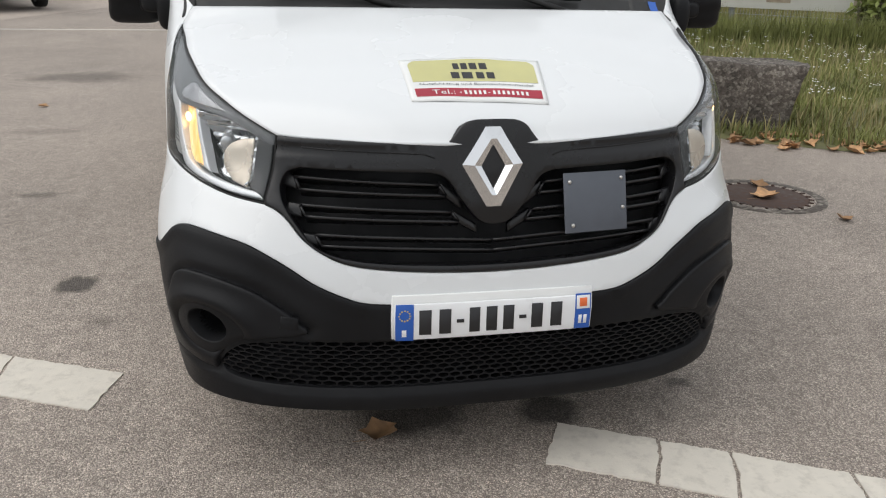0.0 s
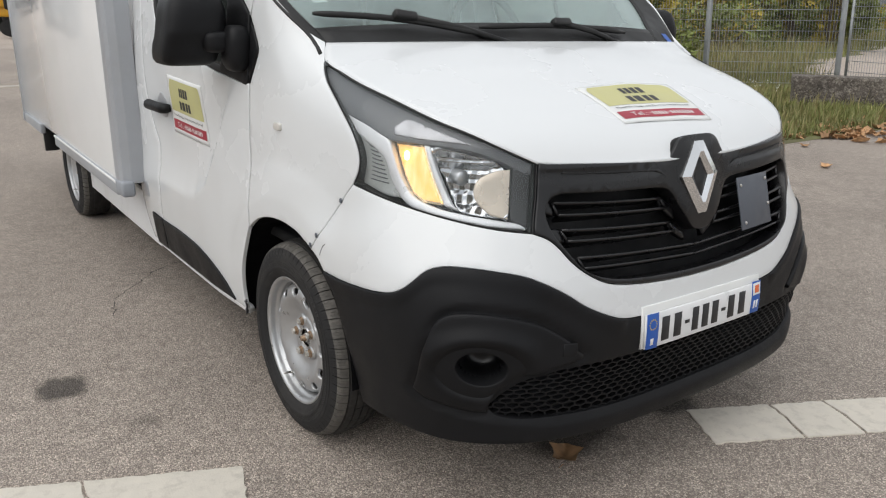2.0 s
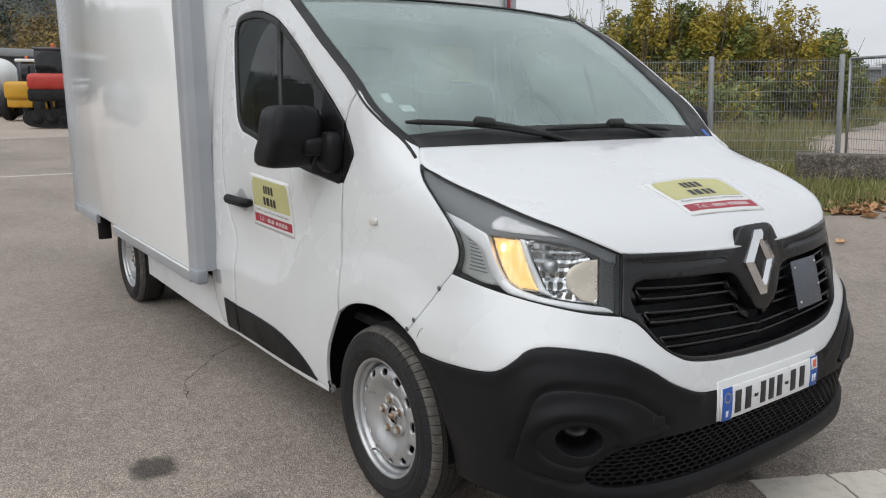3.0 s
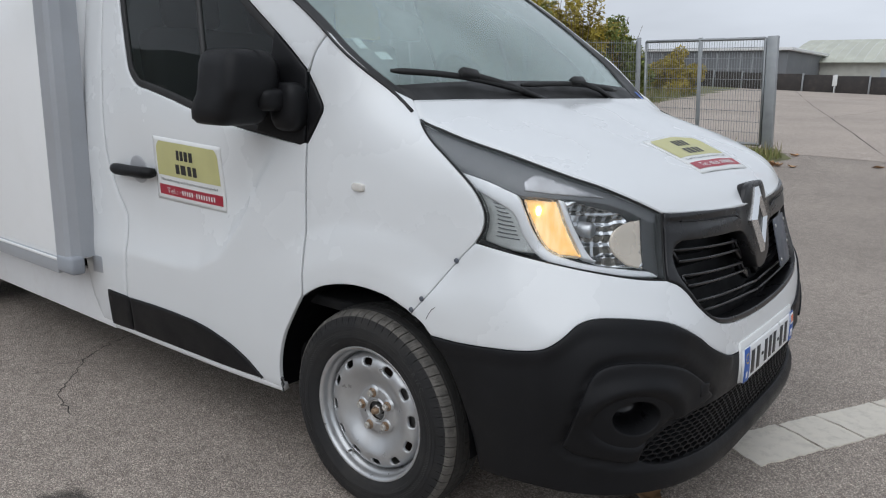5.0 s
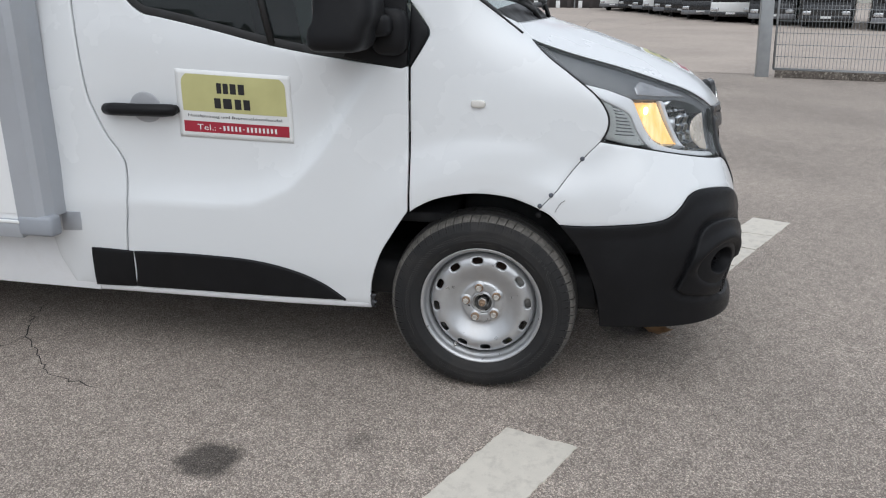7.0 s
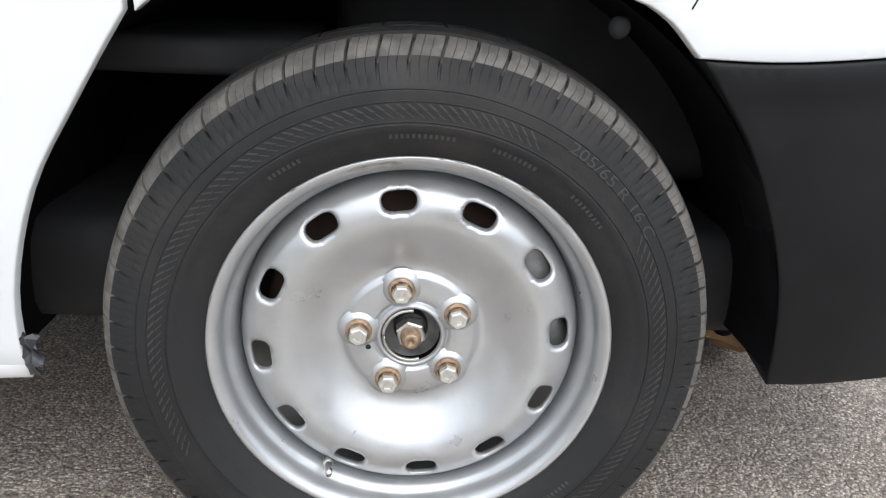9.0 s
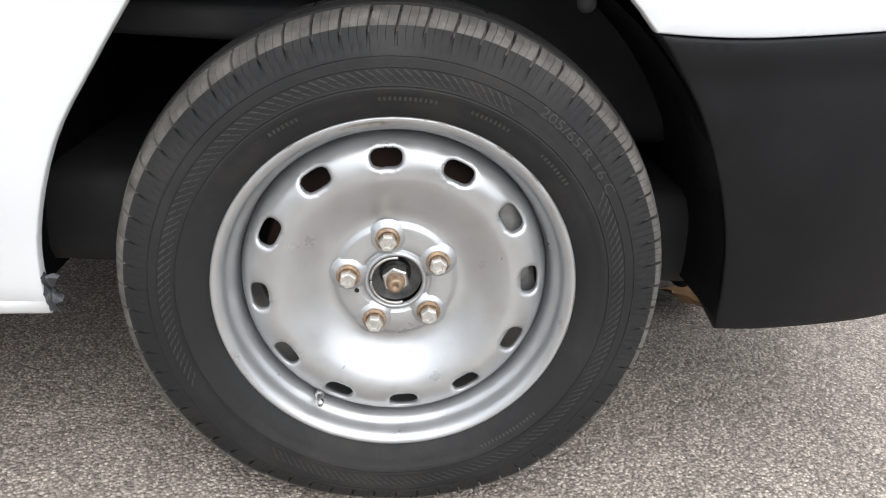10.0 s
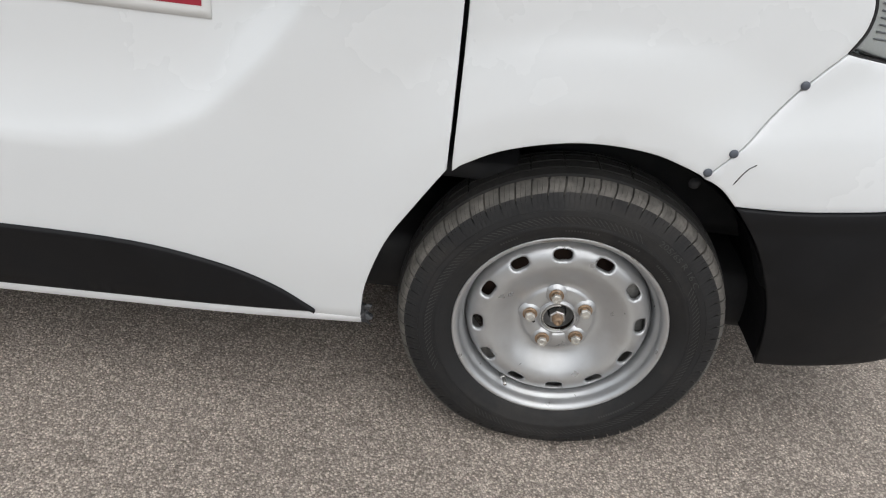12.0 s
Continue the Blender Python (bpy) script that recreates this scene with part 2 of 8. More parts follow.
M_ALU = mat("grey_aluminium_profile", (0.42, 0.44, 0.47), 0.42, metal=0.35, var=0.04, var_scale=5, dirt=(0.3, 0.29, 0.27), dirt_amount=0.25)
M_ALU_D = mat("grey_plastic_corner_cap", (0.29, 0.31, 0.34), 0.5, var=0.06)
M_PANEL = mat("white_grp_panel", (0.88, 0.895, 0.90), 0.08, coat=0.5, var=0.015, var_scale=1.5, bump=0.06, bump_scale=5, dirt=(0.6, 0.58, 0.54), dirt_amount=0.10, dirt_scale=2.5)
M_SKIRT = mat("white_skirt_paint", (0.74, 0.75, 0.76), 0.4, var=0.03, dirt=(0.42, 0.39, 0.35), dirt_amount=0.3, dirt_scale=4)
M_GLASS = glass_mat("lamp_cover_glass", (0.93, 0.94, 0.95), 0.02, 1.42, 0.03)
M_SCREEN = glass_mat("windscreen_glass", (0.82, 0.90, 0.89), 0.01, 1.6, 0.25)
M_SIDEGLASS = glass_mat("side_window_glass", (0.24, 0.29, 0.28), 0.01, 1.5, 0.012)
M_PLATE = mat("white_plate", (0.78, 0.79, 0.80), 0.35, var=0.03, dirt=(0.45, 0.43, 0.4), dirt_amount=0.15)
M_BLUE = mat("plate_blue", (0.02, 0.10, 0.42), 0.4, var=0.05)
M_ORANGE = mat("plate_orange", (0.75, 0.16, 0.05), 0.4)
M_INK = mat("black_print", (0.018, 0.018, 0.02), 0.45)
M_OLIVE = mat("olive_print", (0.52, 0.50, 0.23), 0.42, var=0.06, var_scale=12)
M_RED = mat("crimson_print", (0.34, 0.020, 0.040), 0.42, var=0.08, var_scale=12)
M_SIGNW = mat("white_vinyl", (0.74, 0.75, 0.74), 0.4, var=0.03)
M_SQUARE = mat("grey_painted_plate", (0.085, 0.095, 0.115), 0.45, var=0.08, var_scale=20)
M_SEAT = mat("dark_seat_cloth", (0.035, 0.036, 0.04), 0.9, var=0.2, bump=0.3, bump_scale=300)
M_DASH = mat("grey_dashboard_plastic", (0.10, 0.105, 0.11), 0.6, var=0.08, bump=0.1, bump_scale=400)
M_HEADLINER = mat("light_cab_lining", (0.5, 0.51, 0.5), 0.8, var=0.05)
M_YELLOW = mat("yellow_cloth", (0.70, 0.50, 0.06), 0.7, var=0.08)
M_SIGNAL = mat("clear_side_repeater", (0.62, 0.60, 0.56), 0.2, coat=0.8, var=0.05, var_scale=60)
M_AMBER = bpy.data.materials.new("lit_amber_bulb")
M_AMBER.use_nodes = True
_b = M_AMBER.node_tree.nodes["Principled BSDF"]
_b.inputs["Base Color"].default_value = (0.9, 0.45, 0.08, 1)
_b.inputs["Emission Color"].default_value = (1.0, 0.62, 0.25, 1)
_b.inputs["Emission Strength"].default_value = 6.0
M_AMBER_R = mat("amber_lamp_reflector", (0.88, 0.74, 0.50), 0.25, metal=0.7, var=0.1, var_scale=60)
M_CUP = mat("cup_shade_grey", (0.40, 0.41, 0.43), 0.4, var=0.04)
M_RADIATOR = mat("dusty_radiator_fins", (0.050, 0.056, 0.062), 0.6, metal=0.3, var=0.3, var_scale=30)
M_CUP_DARK = mat("torn_scuffed_plastic", (0.03, 0.032, 0.036), 0.5, var=0.3, var_scale=60, dirt=(0.30, 0.30, 0.30), dirt_amount=0.5, dirt_scale=60)
M_LINER = mat("black_felt_liner", (0.005, 0.005, 0.006), 0.95, var=0.3, var_scale=20, bump=0.4, bump_scale=200, spec=0.1)
M_RUSTDARK = mat("dark_rusty_iron", (0.060, 0.035, 0.026), 0.8, var=0.4, var_scale=25, bump=0.4, bump_scale=80)
M_HUB = mat("dull_hub_metal", (0.30, 0.295, 0.285), 0.5, metal=0.6, var=0.3, var_scale=60)
M_SCUFF = mat("bare_brown_scuff", (0.36, 0.335, 0.30), 0.5, metal=0.5, var=0.35, var_scale=120)
M_TYRETEXT = mat("raised_tyre_rubber", (0.034, 0.033, 0.032), 0.6, var=0.2, var_scale=20)
M_AMBERGLOW = bpy.data.materials.new("lit_amber_lens")
M_AMBERGLOW.use_nodes = True
_b = M_AMBERGLOW.node_tree.nodes["Principled BSDF"]
_b.inputs["Base Color"].default_value = (0.9, 0.5, 0.12, 1)
_b.inputs["Roughness"].default_value = 0.25
_n, _l = M_AMBERGLOW.node_tree.nodes, M_AMBERGLOW.node_tree.links
_t, _m, _w, _r = (_n.new("ShaderNode" + k) for k in ("TexCoord", "Mapping", "TexNoise", "ValToRGB"))
_m.inputs["Scale"].default_value = (38, 38, 9)
_w.inputs["Scale"].default_value, _w.inputs["Detail"].default_value = 1.0, 2.0
_r.color_ramp.elements[0].position, _r.color_ramp.elements[0].color = .38, (.82, .50, .20, 1)
_r.color_ramp.elements[1].position, _r.color_ramp.elements[1].color = .66, (1.0, .86, .60, 1)
_l.new(_t.outputs["Object"], _m.inputs[0])
_l.new(_m.outputs[0], _w.inputs["Vector"])
_l.new(_w.outputs[0], _r.inputs[0])
_l.new(_r.outputs[0], _b.inputs["Emission Color"])
_b.inputs["Emission Strength"].default_value = 0.66
M_DRYGRASS = mat("dry_weeds", (0.27, 0.235, 0.105), 0.8, var=0.4, var_scale=1.5)
M_BARK = mat("grey_brown_bark", (0.12, 0.095, 0.07), 0.9, var=0.3, var_scale=20)
M_LEAF_G = mat("green_leaves", (0.150, 0.180, 0.045), 0.65, var=0.45, var_scale=2.2)
M_LEAF_Y = mat("yellow_autumn_leaves", (0.36, 0.29, 0.045), 0.65, var=0.45, var_scale=2.0)
M_LEAF_F = mat("far_autumn_leaves", (0.20, 0.145, 0.055), 0.8, var=0.5, var_scale=.12)
M_LEAF_FD = mat("far_dark_leaves", (0.075, 0.085, 0.066), 0.85, var=0.4, var_scale=.08)
M_HILL = mat("wooded_slope", (0.055, 0.060, 0.048), 0.95, var=0.4, var_scale=.05)
M_PALEWALL = mat("pale_render", (0.52, 0.52, 0.47), 0.8, var=0.08, var_scale=1.2, dirt=(0.30, 0.29, 0.25), dirt_amount=0.4, dirt_scale=.8)
M_DARKWALL = mat("dark_weathered_panel", (0.045, 0.040, 0.038), 0.85, var=0.35, var_scale=1.5, dirt=(0.10, 0.08, 0.07), dirt_amount=0.5, dirt_scale=2)
M_ROOFSHEET = mat("pale_mossy_roof_sheet", (0.50, 0.51, 0.44), 0.75, var=0.10, var_scale=.6, dirt=(0.36, 0.35, 0.26), dirt_amount=0.45, dirt_scale=.5, rand=0.06)
M_HALL = mat("grey_hall_cladding", (0.16, 0.17, 0.18), 0.6, var=0.1, var_scale=.7)
M_REDSTEEL = mat("red_machine_paint", (0.45, 0.035, 0.025), 0.45, var=0.12, var_scale=3, dirt=(0.2, 0.15, 0.1), dirt_amount=0.3)
M_MACHYELLOW = mat("yellow_machine_paint", (0.62, 0.33, 0.02), 0.45, var=0.12, var_scale=3, dirt=(0.25, 0.2, 0.12), dirt_amount=0.3)
M_BUSDARK = mat("dark_coach_paint", (0.02, 0.021, 0.023), 0.25, coat=0.5, var=0.1)
M_BUSGREY = mat("grey_coach_paint", (0.16, 0.165, 0.175), 0.3, coat=0.4, var=0.08)
M_BUSGLASS = mat("dark_tinted_glass", (0.012, 0.014, 0.015), 0.08, var=0.1)
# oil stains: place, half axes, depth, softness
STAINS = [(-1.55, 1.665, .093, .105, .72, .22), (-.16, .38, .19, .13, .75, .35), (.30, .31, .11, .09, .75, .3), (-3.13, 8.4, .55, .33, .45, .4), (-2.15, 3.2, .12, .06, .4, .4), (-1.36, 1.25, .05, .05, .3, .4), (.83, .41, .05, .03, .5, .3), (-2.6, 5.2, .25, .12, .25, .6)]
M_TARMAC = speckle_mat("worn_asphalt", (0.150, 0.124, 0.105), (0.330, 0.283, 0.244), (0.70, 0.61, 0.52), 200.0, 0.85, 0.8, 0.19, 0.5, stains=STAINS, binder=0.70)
M_CONCRETE = speckle_mat("yard_concrete", (0.29, 0.245, 0.21), (0.37, 0.315, 0.27), (0.43, 0.375, 0.325), 40.0, 0.9, 0.3, 0.12, 0.3)
M_BLOCK = speckle_mat("old_concrete_block", (0.045, 0.038, 0.032), (0.105, 0.09, 0.077), (0.24, 0.22, 0.19), 30.0, 0.95, 0.9, 0.35, 3.0)
M_PAINT = mat("worn_road_paint", (0.60, 0.56, 0.49), 0.75, var=0.05, var_scale=20, bump=0.4, bump_scale=160, dirt=(0.30, 0.27, 0.24), dirt_amount=0.55, dirt_scale=18)
M_CRACK = mat("crack_shadow_dirt", (0.03, 0.028, 0.026), 0.95)
M_GRASS = mat("grass_blade", (0.185, 0.200, 0.062), 0.7, rand=0.0, var=0.35, var_scale=2.0)
M_SQUARE_BLUE = mat("faded_sky_print", (0.25, 0.34, 0.44), 0.6, var=0.2, var_scale=4)
M_PIC_TAN = mat("faded_soil_print", (0.33, 0.28, 0.21), 0.6, var=0.3, var_scale=9)
M_SOIL = mat("grassy_soil", (0.13, 0.13, 0.052), 0.95, var=0.35, var_scale=2.5, bump=0.8, bump_scale=40, dirt=(0.16, 0.13, 0.08), dirt_amount=0.6, dirt_scale=1.5)
M_LEAF = mat("fallen_leaf_brown", (0.40, 0.235, 0.12), 0.75, var=0.3, var_scale=30, rand=0.3)
M_GALV = mat("galvanised_steel", (0.33, 0.345, 0.355), 0.45, metal=0.45, var=0.1, var_scale=6)


# ---- mesh helpers ----
def link(name, verts, faces, material, parent=None, label="", smooth=True, at=None):
    me = bpy.data.meshes.new(name)
    me.from_pydata([tuple(v) for v in verts], [], [tuple(f) for f in faces])
    me.validate()
    me.materials.append(material)
    if smooth:
        me.polygons.foreach_set("use_smooth", [True] * len(me.polygons))
    ob = new(name, me)
    if at is not None:
        ob.matrix_world = at
    if parent is not None:
        ob.parent = parent
    if label:
        ob["label"] = label
    return ob


def mesh_of(name, verts, faces, material):
    """A mesh alone, to be shared by alike pieces."""
    me = bpy.data.meshes.new(name)
    me.from_pydata([tuple(v) for v in verts], [], [tuple(f) for f in faces])
    me.materials.append(material)
    return me


def part(name, bm, material, parent, label="", smooth=True, at=None):
    me = bpy.data.meshes.new(name)
    bm.to_mesh(me)
    bm.free()
    me.materials.append(material)
    if smooth:
        me.polygons.foreach_set("use_smooth", [True] * len(me.polygons))
    ob = new(name, me)
    if at is not None:
        ob.matrix_world = at
    if parent is not None:
        ob.parent = parent
    if label:
        ob["label"] = label
    return ob


def empty(name, label, category, group="", at=None):
    ob = new(name)
    if at is not None:
        ob.matrix_world = at
    return tagged(ob, label, category, group)


def boxes(*items, bevel=0.004, seg=2):
    """A bmesh of bevelled boxes: (centre, size, optional pose)."""
    bm = bmesh.new()
    for it in items:
        c, s = it[0], it[1]
        m = it[2] if len(it) > 2 else Matrix.Identity(4)
        one = bmesh.new()
        bmesh.ops.create_cube(one, size=1.0)
        bmesh.ops.scale(one, vec=s, verts=one.verts)
        w = min(bevel, min(s) * 0.45)
        if w > 0:
            bmesh.ops.bevel(one, geom=one.edges[:], offset=w, segments=seg, profile=0.5, affect="EDGES")
        bmesh.ops.transform(one, matrix=Matrix.Translation(c) @ m, verts=one.verts)
        me = bpy.data.meshes.new("tmp")
        one.to_mesh(me)
        one.free()
        bm.from_mesh(me)
        bpy.data.meshes.remove(me)
    return bm


def tube(points, radius, sides=8, closed=False, caps=True):
    """Verts and faces of a round bar along points; radius may be a list."""
    P = [Vector(p) for p in points]
    R = [float(r) for r in (radius if isinstance(radius, (list, tuple)) else [radius] * len(P))]
    vs, fs = [], []
    n = len(P)
    up = Vector((0, 0, 1))
    for i, p in enumerate(P):
        a = P[(i - 1) % n] if (closed or i > 0) else P[i]
        b = P[(i + 1) % n] if (closed or i < n - 1) else P[i]
        d = (b - a).normalized()
        s = d.cross(up)
        if s.length < 1e-3:
            s = d.cross(Vector((1, 0, 0)))
        s.normalize()
        q = s.cross(d).normalized()
        for k in range(sides):
            w = 2 * math.pi * k / sides
            vs.append(p + R[i] * (math.cos(w) * s + math.sin(w) * q))
    for i in range(n if closed else n - 1):
        for k in range(sides):
            a, b = i * sides, ((i + 1) % n) * sides
            fs.append((a + k, a + (k + 1) % sides, b + (k + 1) % sides, b + k))
    if caps and not closed:
        fs.append(tuple(range(sides))[::-1])
        fs.append(tuple((n - 1) * sides + k for k in range(sides)))
    return vs, fs


def merge(*sets):
    vs, fs = [], []
    for v, f in sets:
        o = len(vs)
        vs += list(v)
        fs += [tuple(i + o for i in q) for q in f]
    return vs, fs


def lathe(profile, seg=96, axis_x=True):
    """Verts and faces turned about the x axis: profile rows of (x, r)."""
    vs, fs = [], []
    for k in range(seg):
        w = 2 * math.pi * k / seg
        for x, r in profile:
            vs.append((x, r * math.cos(w), r * math.sin(w)))
    n = len(profile)
    for k in range(seg):
        a, b = k * n, ((k + 1) % seg) * n
        for i in range(n - 1):
            fs.append((a + i, a + i + 1, b + i + 1, b + i))
    return vs, fs


def spline(pts, per=8):
    """Points on a smooth open curve through pts."""
    P = np.array(pts, float)
    if len(P) < 3:
        return [tuple(p) for p in np.linspace(P[0], P[-1], per + 1)]
    E = np.vstack([2 * P[0] - P[1], P, 2 * P[-1] - P[-2]])
    out = []
    for i in range(1, len(E) - 2):
        for s in np.arange(per) / per:
            a, b, c, d = E[i - 1], E[i], E[i + 1], E[i + 2]
            out.append(tuple(0.5 * (2 * b + (c - a) * s + (2 * a - 5 * b + 4 * c - d) * s * s + (3 * b - a - 3 * c + d) * s ** 3)))
    out.append(tuple(P[-1]))
    return out


def chain(*curves):
    """Joins curves end to end into one closed outline without doubled points."""
    out = []
    for c in curves:
        for p in c:
            if not out or math.hypot(p[0] - out[-1][0], p[1] - out[-1][1]) > 1e-4:
                out.append((p[0], p[1]))
    if math.hypot(out[0][0] - out[-1][0], out[0][1] - out[-1][1]) < 1e-4:
        out.pop()
    return out


def area2(poly):
    p = np.array(poly)
    q = np.roll(p, -1, 0)
    return float((p[:, 0] * q[:, 1] - q[:, 0] * p[:, 1]).sum())


def inside(poly, pts):
    p, x, y = np.array(poly), pts[:, 0], pts[:, 1]
    res = np.zeros(len(pts), bool)
    for (ax, ay), (bx, by) in zip(p, np.roll(p, -1, 0)):
        hit = ((ay > y) != (by > y))
        with np.errstate(divide="ignore", invalid="ignore"):
            res ^= hit & (x < (bx - ax) * (y - ay) / (by - ay) + ax)
    return res


def resample(poly, step):
    out = []
    n = len(poly)
    for i in range(n):
        a, b = np.array(poly[i]), np.array(poly[(i + 1) % n])
        k = max(1, int(np.linalg.norm(b - a) / step))
        out += [tuple(a + (b - a) * j / k) for j in range(k)]
    return out


def outward(poly, d):
    p = np.array(poly)
    e = np.roll(p, -1, 0) - np.roll(p, 1, 0)
    n = np.stack([e[:, 1], -e[:, 0]], 1)
    n /= np.linalg.norm(n, axis=1)[:, None] + 1e-9
    return p + n * d * (1 if area2(poly) > 0 else -1)


def region(name, outline, surf, material, parent, label="", holes=(), step=0.02, depth=0.014, gap=0.0, side=-1, round_in=0.003, lift=None):
    """A panel: the outline in the chart's plane, filled with a fine net laid on surf(u, z, off), with rolled edges.
    side -1: the chart's own side; +1: mirrored across the middle."""
    from mathutils.geometry import delaunay_2d_cdt
    fl = -1.0 if side > 0 else 1.0
    rings = [resample(list(map(tuple, outward(outline, -gap - round_in))), step)]
    rings += [resample(list(map(tuple, outward(h, gap + round_in))), step) for h in holes]
    pts, edges = [], []
    for r in rings:
        o = len(pts)
        pts += r
        edges += [(o + i, o + (i + 1) % len(r)) for i in range(len(r))]
    lo, hi = np.min(rings[0], 0), np.max(rings[0], 0)
    gx, gy = np.meshgrid(np.arange(lo[0] + step / 2, hi[0], step), np.arange(lo[1] + step / 2, hi[1], step))
    g = np.stack([gx.ravel(), gy.ravel()], 1)
    ok = inside(rings[0], g)
    for r in rings[1:]:
        ok &= ~inside(r, g)
    g = g[ok]
    if len(g):
        bp = np.array(pts)
        near = np.array([((bp - q) ** 2).sum(1).min() for q in g])
        g = g[near > (0.45 * step) ** 2]
    pts += [tuple(q) for q in g]
    v2, _, f2, _, _, _ = delaunay_2d_cdt([Vector(p) for p in pts], edges, [], 1, 1e-6)
    V = np.array([tuple(v) for v in v2])
    F = [f for f in f2]
    C = np.array([V[list(f)].mean(0) for f in F])
    ok = inside(rings[0], C)
    for r in rings[1:]:
        ok &= ~inside(r, C)
    F = [tuple(f) for f, k in zip(F, ok) if k]
    off = lift(V[:, 0], V[:, 1]) if lift else np.zeros(len(V))
    W = [tuple(p) for p in surf(V[:, 0] * fl, V[:, 1], off)]
    faces = [f if area2(V[list(f)]) > 0 else f[::-1] for f in F]
    for r, sgn in [(rings[0], 1)] + [(r, -1) for r in rings[1:]]:
        a = np.array(r)
        b = outward(r, round_in * sgn)
        off_r = lift(a[:, 0], a[:, 1]) if lift else np.zeros(len(a))
        o = len(W)
        n = len(r)
        W += [tuple(p) for p in surf(a[:, 0] * fl, a[:, 1], off_r)]
        W += [tuple(p) for p in surf(((a[:, 0] + b[:, 0]) / 2 + (b[:, 0] - a[:, 0]) * 0.2) * fl, (a[:, 1] + b[:, 1]) / 2 + (b[:, 1] - a[:, 1]) * 0.2, off_r - round_in * 0.3)]
        W += [tuple(p) for p in surf(b[:, 0] * fl, b[:, 1], off_r - round_in)]
        W += [tuple(p) for p in surf(b[:, 0] * fl, b[:, 1], off_r - depth)]
        flip = (area2(r) > 0) != (sgn < 0)
        for k in range(3):
            for i in range(n):
                j = (i + 1) % n
                q = (o + k * n + i, o + (k + 1) * n + i, o + (k + 1) * n + j, o + k * n + j)
                faces.append(q if flip else q[::-1])
    if side > 0:
        faces = [f[::-1] for f in faces]
    bm = bmesh.new()
    bv = [bm.verts.new(w) for w in W]
    for f in faces:
        if len(set(f)) > 2:
            try:
                bm.faces.new([bv[i] for i in f])
            except ValueError:
                pass
    bmesh.ops.remove_doubles(bm, verts=bm.verts, dist=1e-5)
    return part(name, bm, material, parent, label)


# ---- the van's skin: a chart of (u, z); u runs from the nose's middle round the corner and back along the side ----
YF = [(.2, .05), (.26, .015), (.31, .015), (.36, .03), (.42, .012), (.55, .008), (.66, .03), (.8, .065), (1.0, .104), (1.06, .115), (1.1, .14), (1.16, .26), (1.232, .5), (1.29, .70), (1.5, .95)]
PW = [(.2, 3.4), (.74, 3.5), (.84, 2.7), (1.6, 2.7)]
PW_BOXY = [(.2, 4.8), (.6, 5.1), (.7, 4.8), (.8, 3.9), (.9, 3.2), (1.1, 2.95), (1.2, 2.75), (1.3, 2.7), (1.6, 2.7)]
STAND = np.array((-2.1, -1.2, 1.4))
XS = [(.2, .90), (.3, .925), (.45, .945), (.6, .952), (.85, .957), (1.05, .952), (1.2, .94), (1.29, .93), (1.45, .915), (1.6, .895), (1.75, .87), (1.88, .835), (1.97, .79)]
YC = 1.1


def soft(z, table):
    a, b = [p[0] for p in table], [p[1] for p in table]
    return sum(np.interp(z + d, a, b) for d in (-.04, -.03, -.02, -.01, 0, .01, .02, .03, .04)) / 9


def sstep(x, a, b):
    t = np.clip((x - a) / (b - a), 0, 1)
    return t * t * (3 - 2 * t)


def wide_of(z):
    """How much wider the far half of the body is."""
    return 1.004 + .016 * float(sstep(np.array(z), 1.05, 1.3))


def plan_r(phi, z, table):
    yf, p, xs = soft(z, YF), soft(z, table), soft(z, XS)
    return ((np.abs(np.sin(phi)) / xs) ** p + (np.abs(np.cos(phi)) / (YC - yf)) ** p) ** (-1 / p)


def boxier(P, u):
    """Pushes the rounded corners out to their fuller plan, along the line to a stand before the corner."""
    if np.all(np.abs(u) >= 1.45):
        return P * np.where((P[..., 0] > 0)[..., None], np.array((1.02, 1, 1)), 1.0)
    far = P[..., 0] > 0
    Q = P.copy()
    Q[..., 0] = -np.abs(Q[..., 0])
    d = STAND - Q
    d /= np.linalg.norm(d, axis=-1)[..., None]
    on = np.abs(u) < 1.49

    def gap(R, table):
        phi = np.arctan2(-R[..., 0], YC - R[..., 1])
        return np.hypot(R[..., 0], YC - R[..., 1]) - plan_r(phi, R[..., 2], table), phi

    keep = gap(Q, PW)[0]
    s = np.zeros(Q.shape[:-1])
    for _ in range(4):
        g, phi = gap(Q + s[..., None] * d, PW_BOXY)
        lean = np.maximum(-d[..., 0] * np.sin(phi) - d[..., 1] * np.cos(phi), .35)
        s = s + np.where(on, (keep - g) / lean, 0)
    s = s * (1 - sstep(np.abs(u), .88, 1.08))
    s = np.where(far, s * (.5 + .5 * sstep(Q[..., 2], .75, .95)), s)
    Q = Q + s[..., None] * d
    Q[..., 0] = np.where(far, -Q[..., 0] * (1.004 + .016 * sstep(Q[..., 2], 1.05, 1.3)), Q[..., 0])
    return Q


